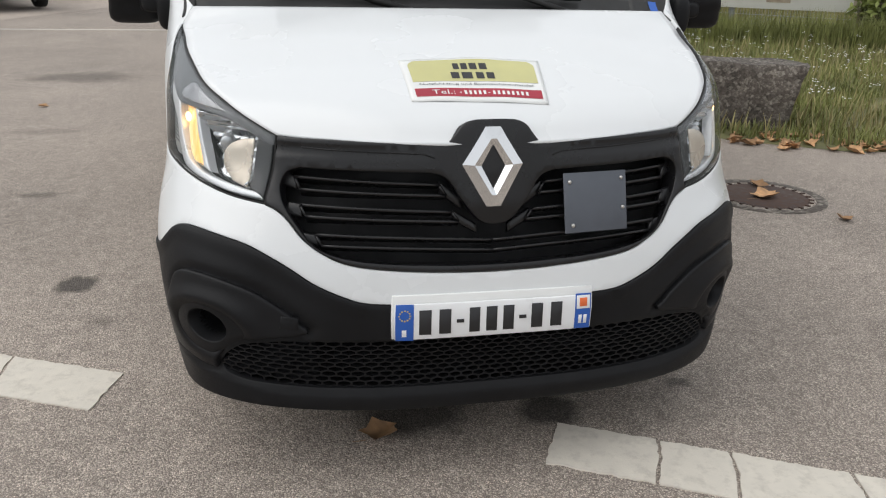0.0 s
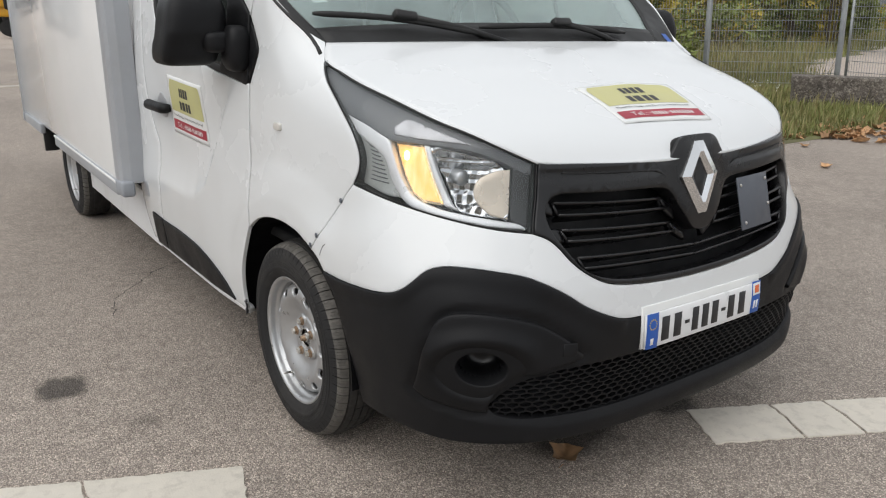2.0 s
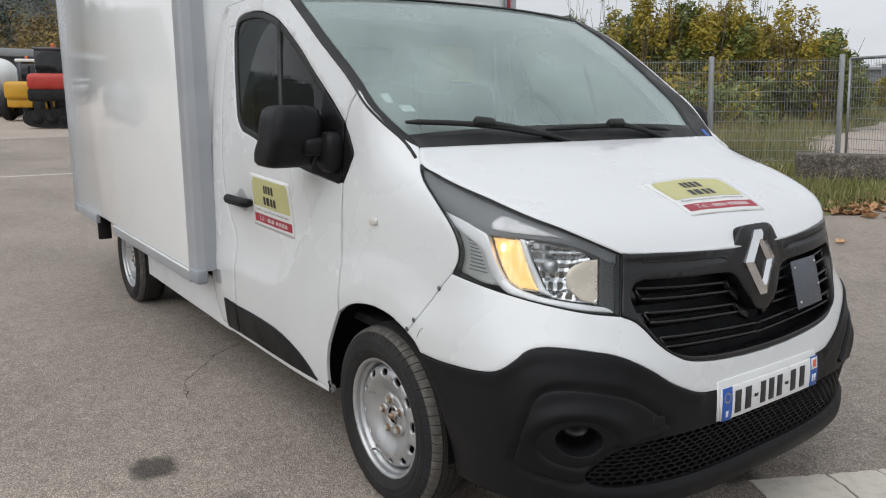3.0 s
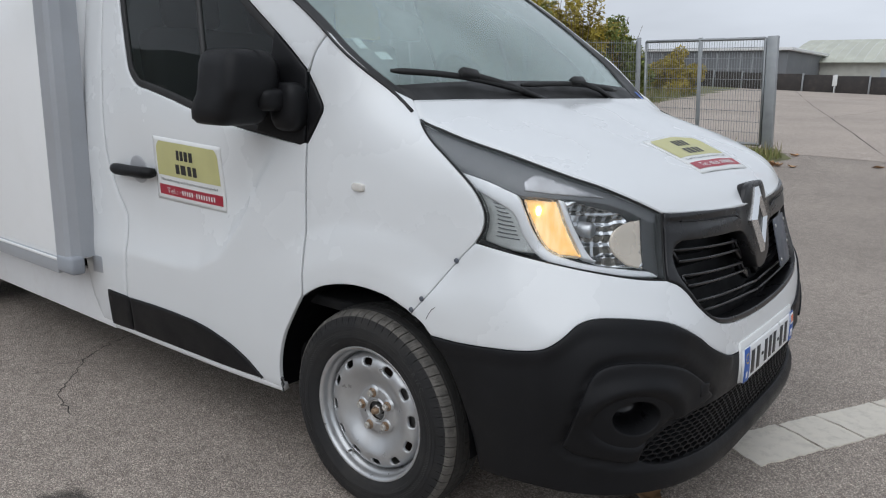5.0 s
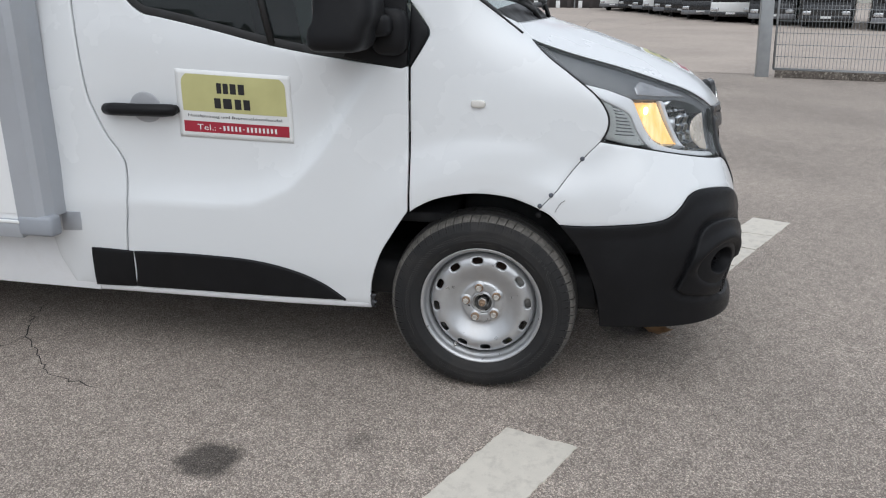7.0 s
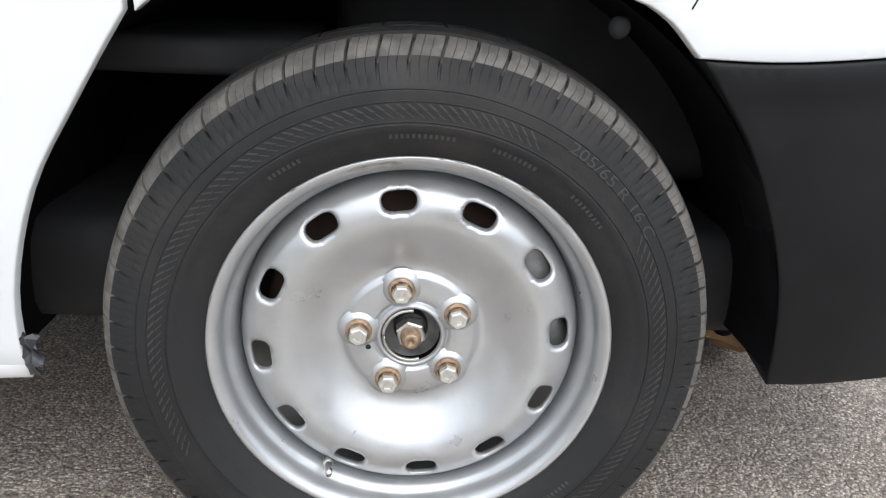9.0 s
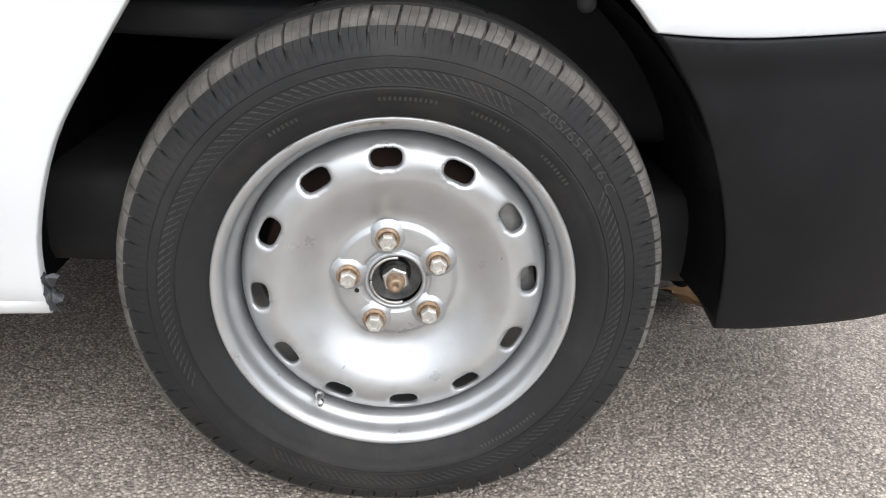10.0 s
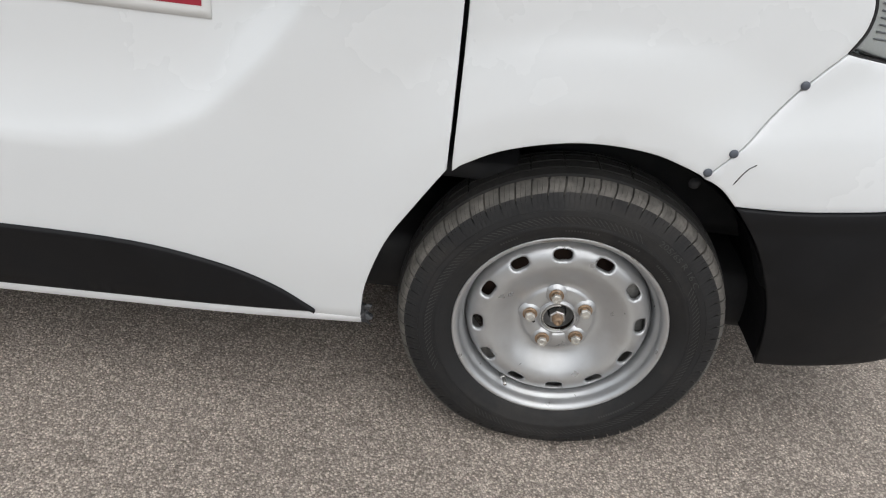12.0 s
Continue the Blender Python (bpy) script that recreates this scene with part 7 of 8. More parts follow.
def fence_panel(a, b, h, z0=.06, frame=0.0):
    (ax, ay), (bx, by) = a, b
    L = math.hypot(bx - ax, by - ay)
    n = int(L / .055)
    V, F = [], []
    za, zb = ground_z(ax, ay), ground_z(bx, by)

    def at(s, z):
        return Vector((ax + (bx - ax) * s, ay + (by - ay) * s + .0524 * z, za + (zb - za) * s + z))
    top = tagged(new("mesh_fence"), "grey welded wire mesh fence between posts", "fence", "lengths of mesh fence")
    top.matrix_world = pose(ax, ay, za)
    inv = Matrix.Translation((-ax, -ay, -za))
    v, f = tube([at(0, z0), at(0, h)], .0040, 4, caps=False)
    wire = mesh_of("upright_wire", [tuple(inv @ Vector(p)) for p in v], f, M_GALV)
    for k in range(n + 1):
        ob = new("upright_wire", wire)
        ob.parent = top
        ob.matrix_local = Matrix.Translation(((bx - ax) * k / n, (by - ay) * k / n, (zb - za) * k / n))
    k = 0
    for zz in np.arange(z0 + .02, h, .2):
        v, f = merge(tube([at(0, zz) + Vector((.008, 0, 0)), at(1, zz) + Vector((.008, 0, 0))], .0050, 4), tube([at(0, zz) - Vector((.008, 0, 0)), at(1, zz) - Vector((.008, 0, 0))], .0050, 4))
        link("cross_wire", [tuple(inv @ Vector(p)) for p in v], f, M_GALV, top)
    if frame:
        for p, q in ((at(0, z0), at(0, h)), (at(0, h), at(1, h)), (at(1, h), at(1, z0)), (at(1, z0), at(0, z0))):
            v, f = tube([p, q], frame, 4)
            link("frame_bar", [tuple(inv @ Vector(r)) for r in v], f, M_GALV, top)
    return top


P2, P1 = np.array((13.25, 6.42)), np.array((11.50, 8.16))
fdir = (P1 - P2) / np.linalg.norm(P1 - P2)
posts = [P2 + fdir * 2.52 * k for k in range(5)]
for p in posts:
    fence_post(p[0], p[1], 2.20, .06)
for p, q in zip(posts[:-1], posts[1:]):
    fence_panel(tuple(p), tuple(q), 2.13)
# gate leaf between the slim post and the stout one
G0, G1 = (13.10, 6.18), (12.52, 3.56)
fence_panel(G0, G1, 2.10, .12, .03)
fence_post(12.82, 4.90, 2.15, .05)
fence_post(12.50, 3.42, 2.14, .125, "stout square steel gate post")
fence_post(11.05, -2.32, 2.25, .14, "stout square steel gate post")
R = [(11.0, -2.5), (10.55, -4.95), (10.08, -7.4), (9.6, -9.85)]
for k, p in enumerate(R):
    if k:
        fence_post(p[0], p[1], 2.25, .06)
        fence_panel(R[k - 1], p, 2.2, .14, .02)
plinth = empty("fence_plinth", "low grey concrete plinth under the fence", "plinth")
for p, q in zip(R[:-1], R[1:]):
    m = ((p[0] + q[0]) / 2, (p[1] + q[1]) / 2)
    part("plinth_slab", boxes(((0, 0, .05), (.08, 2.44, .16)), bevel=.008), M_BLOCK, plinth, at=pose(m[0], m[1], ground_z(*m), 0, 0, -math.degrees(math.atan2(q[0] - p[0], q[1] - p[1]))))


# ---- bushes and saplings ----
def leaves_cloud(rnd, centre, radii, count, size, V, F, lo=0.0):
    for _ in range(count):
        while True:
            d = Vector((rnd.uniform(-1, 1), rnd.uniform(-1, 1), rnd.uniform(-1, 1)))
            if d.length < 1:
                break
        p = Vector(centre) + Vector((d.x * radii[0], d.y * radii[1], d.z * radii[2]))
        if p.z < lo:
            continue
        a = Vector((rnd.gauss(0, 1), rnd.gauss(0, 1), rnd.gauss(0, .6))).normalized()
        b = a.cross(Vector((rnd.gauss(0, 1), rnd.gauss(0, 1), rnd.gauss(0, 1)))).normalized()
        s = rnd.uniform(.6, 1.3) * size
        o = len(V)
        V += [tuple(p - a * s), tuple(p + b * s * .42), tuple(p + a * s), tuple(p - b * s * .42)]
        F.append((o, o + 1, o + 2, o + 3))


def bush(x, y, w, h, seed, leafmat, label, count=2600, size=.075):
    rnd = random.Random(seed)
    z = ground_z(x, y)
    top = empty("bush", label, "bush", "bushes behind the fence", at=pose(x, y, z))
    V, F = [], []
    for k in range(7):
        a, r = rnd.uniform(0, 6.28), rnd.uniform(.1, .5) * w
        hh = h * rnd.uniform(.6, 1.0)
        v, f = tube([(rnd.uniform(-.1, .1), rnd.uniform(-.1, .1), 0), (math.cos(a) * r * .5, math.sin(a) * r * .5, hh * .5), (math.cos(a) * r, math.sin(a) * r, hh)], [.03, .02, .006], 5)
        V, F = merge((V, F), (v, f))
    link("stem", [tuple(p) for p in V], F, M_BARK, top)
    V, F = [], []
    for k in range(16):
        a, r = rnd.uniform(0, 6.28), math.sqrt(rnd.random()) * w * .5
        hh = h * (.12 + .80 * rnd.random()) * (1 - .35 * (r / (w * .5)) ** 2)
        leaves_cloud(rnd, (math.cos(a) * r, math.sin(a) * r, hh), (w * .17, w * .17, h * .15), count // 16, size, V, F, .05)
    link("crown", V, F, leafmat, top, smooth=False)
    return top


def sapling(x, y, h, seed):
    rnd = random.Random(seed)
    z = ground_z(x, y)
    top = empty("sapling", "tall bare sapling with a few leaves", "sapling", "saplings behind the fence", at=pose(x, y, z))
    V, F = [], []
    LV, LF = [], []
    for s in range(rnd.randint(3, 5)):
        a, lean = rnd.uniform(0, 6.28), rnd.uniform(.1, .7)
        P = [Vector((math.cos(a) * lean * t ** 1.5, math.sin(a) * lean * t ** 1.5, h * t * rnd.uniform(.97, 1.0))) for t in np.linspace(0, 1, 7)]
        v, f = tube(P, [.022 - .0185 * t for t in np.linspace(0, 1, 7)], 5)
        V, F = merge((V, F), (v, f))
        for k in range(rnd.randint(4, 7)):
            t = rnd.uniform(.45, .98)
            i = min(int(t * 6), 5)
            p = P[i].lerp(P[i + 1], t * 6 - i)
            q = p + Vector((rnd.uniform(-.35, .35), rnd.uniform(-.35, .35), rnd.uniform(.1, .4)))
            v, f = tube([p, q], [.006, .003], 4)
            V, F = merge((V, F), (v, f))
            leaves_cloud(rnd, tuple(q), (.13, .13, .13), 9, .06, LV, LF)
    link("stem", [tuple(p) for p in V], F, M_BARK, top)
    link("leaves", LV, LF, M_LEAF_G, top, smooth=False)


HEDGE_FROM = np.array((-2.2, -1.0))
rnd = random.Random(31)
for k in range(20):
    s = -.35 + k * .88
    b = P2 + fdir * s
    nrm = np.array((-fdir[1], fdir[0]))
    if nrm @ np.array((1, 1)) < 0:
        nrm = -nrm
    far = rnd.uniform(2.2, 4.5) + (1.6 if s < .9 else 0)
    p = HEDGE_FROM + (b + nrm * far - HEDGE_FROM) * 1.6
    yellow = s < 3.2
    bush(p[0], p[1], rnd.uniform(2.0, 2.9), (4.2 if s < 1 else 4.7) * rnd.uniform(.88, 1.06) + .02 * s, 400 + k, M_LEAF_Y if yellow and k % 3 else M_LEAF_G, "dense autumn bush, yellow green" if yellow else "dense green bush behind the fence", 7500, .070)
    p = HEDGE_FROM + (b + nrm * (far + 1.3) + fdir * .45 - HEDGE_FROM) * 1.6
    bush(p[0], p[1], 2.7, (3.9 if s < 1 else 4.3) * rnd.uniform(.9, 1.05), 800 + k, M_LEAF_Y if (yellow and k % 2) else M_LEAF_G, "dense autumn bush, yellow green" if yellow else "dense green bush behind the fence", 6500, .078)
for k, (s, far, h) in enumerate([(1.3, 3.2, 5.0), (2.6, 3.4, 5.9), (3.4, 3.0, 6.1), (4.5, 3.6, 5.8), (5.4, 3.2, 5.4), (.9, 3.5, 5.2), (1.7, 3.4, 5.7), (2.0, 2.6, 5.6)]):
    b = HEDGE_FROM + (P2 + fdir * s + nrm * far - HEDGE_FROM) * 1.55
    sapling(b[0], b[1], h, 60 + k)
bush(10.75, 8.65, 1.3, 1.6, 611, M_LEAF_G, "low bush growing through the fence", 1500, .06)
for k in range(9):
    bush(18 + k * 1.7, 12.5 + k * 1.6, 3.0, 2.0 + (k % 3) * .4, 640 + k, M_LEAF_Y if k % 2 else M_LEAF_G, "rough bush beside the path", 1200, .10)
# the row of bushes goes on behind the gate
rnd = random.Random(77)
for k, (x, y, h) in enumerate([(24.6, 12.6, 3.0), (24.2, 13.8, 3.5), (26.6, 13.9, 3.2), (23.4, 14.9, 3.7), (25.6, 15.6, 3.8), (22.4, 15.8, 3.9), (21.4, 16.8, 4.1), (24.6, 17.2, 4.0), (20.2, 17.4, 4.2), (29.6, 15.6, 2.6), (37.5, 15.6, 2.3), (39.2, 16.0, 2.0)]):
    bush(x, y, rnd.uniform(2.2, 2.8), h * 1.25, 900 + k, M_LEAF_Y if k % 3 else M_LEAF_G, "yellowing autumn bush in the field", 4000, .095)
# canvas banner with faded pictures, tied to the fence
def along(s, off=0.0):
    q = P2 + fdir * s - nrm * off
    return q[0], q[1]


turn = math.degrees(math.atan2(fdir[1], fdir[0]))
bx, by = along(6.9, .07)
bz = .80
banner = part("banner", boxes(((0, 0, .72), (5.0, .012, 1.44)), bevel=.004), M_PALEWALL, None, at=pose(bx, by, bz, 0, 0, turn))
tagged(banner, "pale stained canvas banner with faded machine pictures", "banner")
for s, z0, w, h, ms in ((5.27, .10, .46, .50, ("sky", "soil")), (5.96, .22, .48, .50, ("dark", "dark")), (6.75, .12, .42, .55, ("dark", "soil")), (7.65, .14, .50, .5, ("dark", "sky")), (8.6, .14, .5, .5, ("sky", "soil"))):
    pm = {"sky": M_SQUARE_BLUE, "soil": M_PIC_TAN, "dark": M_DARKWALL}
    at = pose(s - 6.9, .010, 0)
    part("picture_top", boxes(((0, 0, z0 + h * .70), (w, .006, h * .6)), bevel=.001), pm[ms[0]], banner, "faded printed picture", at=at)
    part("picture_base", boxes(((0, 0, z0 + h * .20), (w, .006, h * .4)), bevel=.001), pm[ms[1]], banner, at=at)
    part("picture_shape", boxes(((w * .05, .004, z0 + h * .40), (w * .45, .006, h * .22)), ((w * .12, .004, z0 + h * .58), (w * .2, .006, h * .2)), bevel=.02), M_DRYGRASS, banner, at=at)
for k in range(4):
    q = along(4.55 + .25 * k, .22)
    bush(q[0], q[1], .5, 1.75 - .2 * k, 700 + k, M_LEAF_G, "leafy creeper climbing over the banner", 420, .07)
GB = [along(s, o) for s, o in ((3.2, .1), (10, .1), (10, 1.1), (3.2, 1.0))]
grass("grass", GB, 9000, .40, .78, 15, M_GRASS, "tall green grass under the banner")


# ---- far yard: dark wall, barrier, warehouse, buses, crane ----
DW0, DW1 = (58.0, 40.0), (58.0, -4.0)
gz = ground_z(58, 6)
dw = empty("dark_wall", "low dark boundary wall of timber panels with pale posts", "wall")
for k in range(22):
    y = 40 - k * 2.2
    zz = ground_z(58, y)
    part("panel", boxes(((58, y - 1.1, zz + .55), (.12, 2.09, 1.32)), bevel=.02), M_DARKWALL, dw)
    part("post", boxes(((57.9, y, zz + .60), (.14, .11, 1.45)), bevel=.02), M_GALV, dw)
bar = empty("barrier", "red and white striped barrier in front of the wall", "barrier")
for k in range(18):
    part("stripe", boxes(((57.3, 6.5 - k * .30, ground_z(57, 3) + .80), (.04, .29, .16)), bevel=.005), M_RED if k % 2 else M_SIGNW, bar)
for k in range(7):
    part("foot", boxes(((57.3, 6.4 - k * .85, ground_z(57, 3) + .28), (.05, .3, .55)), bevel=.01), M_SIGNW if k % 2 else M_DARKWALL, bar)
WX = 92
wz = ground_z(60, 6) - .55
wh = empty("warehouse", "long white warehouse with a pale ribbed roof", "building")
part("wall", boxes(((WX + 10, -6, wz + 2.1), (20, 58, 4.2)), bevel=.02), M_PALEWALL, wh, "white wall")
for k in range(60):
    y = 23.6 - k
    V = []
    for i in range(9):
        s = i / 8
        V += [(WX - .8 + 10.8 * s, y, wz + 3.9 + 3.1 * s - .35 * math.sin(math.pi * s) * -1), (WX - .8 + 10.8 * s, y - .97, wz + 3.9 + 3.1 * s + .35 * math.sin(math.pi * s))]
    link("roof_sheet", V, [(2 * i, 2 * i + 1, 2 * i + 3, 2 * i + 2) for i in range(8)], M_ROOFSHEET, wh)
for y, w, h in ((12.0, 3.6, 3.0), (-1.0, 3.4, 3.0), (7.0, 1.0, 2.2)):
    part("door", boxes(((WX - .06, y, wz + h / 2 + .2), (.12, w, h)), bevel=.02), M_ALU, wh, "grey roller door")
part("opening", boxes(((WX - .05, -12.5, wz + 2.0), (.1, 9, 3.0)), bevel=.02), M_DARK, wh, "dark open bay")
hall = empty("steel_hall", "grey flat-roofed steel hall", "building")
hx, hy, hz = 78, 27.5, 1.7
part("wall", boxes(((hx + 8, hy, hz + 1.8), (16, 15, 3.6)), bevel=.02), M_HALL, hall, "dark ribbed wall")
part("roof", boxes(((hx + 8, hy, hz + 3.75), (17, 16, .3)), bevel=.02), M_SIGNW, hall, "pale roof edge")
for k in range(12):
    part("rib", boxes(((hx - .05, hy + 6.6 - k * 1.2, hz + 1.7), (.1, .12, 3.3)), bevel=.01), M_GALV, hall)
hall2 = empty("storage_shed", "long low grey shed with roof vents", "building")
part("wall", boxes(((104, 46, 3.4), (14, 40, 4.4)), bevel=.02), M_HALL, hall2)
part("roof", boxes(((104, 46, 5.75), (15, 41, .35)), bevel=.02), M_GALV, hall2)
for k in range(5):
    part("vent", boxes(((98, 60 - k * 7, 6.1), (.7, .7, .6)), bevel=.05), M_GALV, hall2)

crane = empty("lattice_mast", "tall red lattice mast", "mast")
cx, cy, cz = 70, 1.1, ground_z(60, 3)
for sx in (-.6, .6):
    for sy in (-.6, .6):
        v, f = tube([(cx + sx, cy + sy, cz), (cx + sx, cy + sy, cz + 22)], .08, 5)
        link("leg", [tuple(p) for p in v], f, M_REDSTEEL, crane)
for k in range(20):
    z = cz + k * 1.1
    for (x0, y0), (x1, y1) in (((-.6, -.6), (-.6, .6)), ((-.6, .6), (.6, .6)), ((.6, .6), (.6, -.6)), ((.6, -.6), (-.6, -.6))):
        s = 1 if k % 2 else -1
        v, f = tube([(cx + x0, cy + y0, z + (0 if s > 0 else 1.1)), (cx + x1, cy + y1, z + (1.1 if s > 0 else 0))], .045, 4)
        link("brace", [tuple(p) for p in v], f, M_REDSTEEL, crane)


def bus(x, y, turn, h, seed):
    """A parked coach: its front faces +x before it is turned."""
    rnd = random.Random(seed)
    W, L = 2.55, 12.0
    top = empty("coach", "parked dark coach with white checked skirt", "coach", "row of parked coaches")
    # body cross-sections along the length, bulged at the front
    V, F = [], []
    secs = [(0, .93, .90), (-.10, .97, .97), (-.4, 1, 1), (-6, 1, 1), (-11.7, 1, 1), (-12, .95, .96)]
    prof = [(-.5, .35), (-.5, 1.0), (-.5, 2.2), (-.485, h - .45), (-.44, h - .12), (-.3, h), (.3, h), (.44, h - .12), (.485, h - .45), (.5, 2.2), (.5, 1.0), (.5, .35)]
    for xx, sw, sh in secs:
        for a, b in prof:
            V.append((xx + (.12 * (b / h) if xx == 0 else 0) * -1, a * W * sw, .35 + (b - .35) * sh))
    n = len(prof)
    for i in range(len(secs) - 1):
        F += [(i * n + k, i * n + (k + 1) % n, (i + 1) * n + (k + 1) % n, (i + 1) * n + k) for k in range(n)]
    F += [tuple(range(n)), tuple(range(len(secs) * n - 1, (len(secs) - 1) * n - 1, -1))]
    link("body", V, F, M_BUSDARK if seed % 4 else M_BUSGREY, top, smooth=False)
    part("windscreen", boxes(((.0, 0, 1.95 if h < 3.6 else 2.15), (.10, W * .86, 1.35 if h < 3.6 else 2.3)), bevel=.05), M_BUSGLASS, top, "dark windscreen")
    part("lower_front", boxes(((.03, 0, .82), (.12, W * .92, .62)), bevel=.05), M_SIGNW if seed in (1, 4, 8) else M_BUSDARK, top, "lower front panel")
    part("bumper", boxes(((.05, 0, .45), (.16, W * .94, .28)), bevel=.04), M_BUSGREY if seed % 2 else M_BUSDARK, top)
    part("number_panel", boxes(((.14, 0, .50), (.02, .52, .11)), bevel=.003), M_SIGNW, top)
    part("roof_cap", boxes(((-.55, 0, h - .02), (1.0, W * .80, .12)), bevel=.05), M_SIGNW, top, "white roof front")
    for s in (-1, 1):
        part("headlight", boxes(((.09, s * W * .36, .72), (.08, .42, .20)), bevel=.04), M_CHROME_D, top)
        v, f = tube([(-.1, s * W * .48, h - .35), (.45, s * W * .58, h - .40), (.50, s * W * .60, h - .9)], [.05, .05, .05], 6)
        link("mirror_arm", [tuple(p) for p in v], f, M_BUSDARK, top)
        part("mirror", boxes(((.48, s * W * .60, h - 1.15), (.14, .26, .55)), bevel=.05), M_BUSDARK, top)
        part("side_glass", boxes(((-6.2, s * W * .5, h - 1.05), (10.6, .03, 1.0)), bevel=.01), M_BUSGLASS, top)
        for k in range(2):
            part("wheel", boxes(((-2.6 - 5.8 * k, s * W * .44, .5), (1.0, .3, 1.0)), bevel=.30, seg=4), M_TYRE, top)
        for k in range(14):
            for j in range(2):
                part("check", boxes(((-.55 - k * .22, s * (W * .5 + .004), .62 + .22 * j + .11 * (k % 2)), (.20, .01, .12)), bevel=.002), M_SIGNW, top)
    top.matrix_world = pose(x, y + .7, ground_z(x, y) + .045, 0, 0, turn) @ Matrix.Scale(.76, 4)
    return top


for k, (x, y, h) in enumerate([(51.0, -.9, 3.75), (48.6, -2.1, 3.2), (46.2, -2.9, 3.2), (43.6, -3.4, 3.2), (41.6, -3.9, 3.3), (39.2, -4.3, 3.35), (36.2, -4.9, 3.8), (33.6, -5.9, 3.7), (31.4, -7.2, 3.3), (29.4, -8.8, 3.3), (27.5, -10.8, 3.5)]):
    bus(x, y, 163, h, k + 1)
sig = part("marker_board", boxes(((0, 0, .9), (.04, .3, .75)), ((0, 0, .3), (.05, .06, .6)), bevel=.01), M_SIGNW, None, at=pose(57.2, 11.3, ground_z(57, 11)))
tagged(sig, "small white marker board on a post", "sign")


# ---- machines and cars at the other end of the yard ----
def digger(x, y, turn):
    z = ground_z(x, y) + .01
    top = empty("excavator", "small red tracked excavator with black cab", "excavator", at=pose(x, y, z, 0, 0, turn))
    for s in (-1, 1):
        V, F = [], []
        ring = [(1.1 * math.copysign(abs(math.cos(w)) ** .5, math.cos(w)), .31 + .31 * math.copysign(abs(math.sin(w)) ** .8, math.sin(w))) for w in np.linspace(0, 2 * math.pi, 36, endpoint=False)]
        for yy in (s * .55, s * .95):
            V += [(yy, a, b) for a, b in ring]
        F = [(k, (k + 1) % 36, 36 + (k + 1) % 36, 36 + k) for k in range(36)] + [tuple(range(36)), tuple(range(71, 35, -1))]
        tr = link("track", V, F, M_TYRE, top, "black rubber track", smooth=False)
        for k in range(4):
            v, f = lathe([(-.03, .0001), (-.03, .17), (.03, .17), (.03, .0001)], 16)
            link("roller", [(s * .97 + a, -.66 + k * .44 + b, .30 + c) for a, b, c in v], f, M_DARK, tr)
    part("house", boxes(((-.35, 0, 1.08), (1.9, 1.65, .42)), bevel=.10), M_DARK, top, "black lower housing")
    part("engine_cover", boxes(((-.75, 0, 1.50), (1.15, 1.62, .55)), bevel=.14), M_REDSTEEL, top, "red engine cover")
    for k in range(3):
        part("vent", boxes(((-.9, -.815, 1.42 + .11 * k), (.6, .02, .05)), bevel=.01), M_DARK, top)
    part("cab", boxes(((.25, .25, 1.95), (1.05, 1.0, 1.35)), bevel=.10), M_BUSGLASS, top, "dark glazed cab")
    part("cab_frame", boxes(((.25, -.27, 1.95), (1.08, .06, 1.38)), ((.25, .25, 2.62), (1.1, 1.02, .08)), bevel=.03), M_SQUARE, top)
    part("beacon", boxes(((.1, .2, 2.74), (.12, .12, .16)), bevel=.04), M_ORANGE, top, "orange beacon")
    v, f = tube([(.9, -.25, 1.3), (1.7, -.25, 2.6), (2.6, -.25, 2.3)], [.16, .15, .12], 6)
    link("boom", [tuple(p) for p in v], f, M_MACHYELLOW, top, "yellow boom")
    v, f = tube([(2.6, -.25, 2.3), (2.3, -.25, .9)], [.12, .09], 6)
    link("stick", [tuple(p) for p in v], f, M_MACHYELLOW, top)


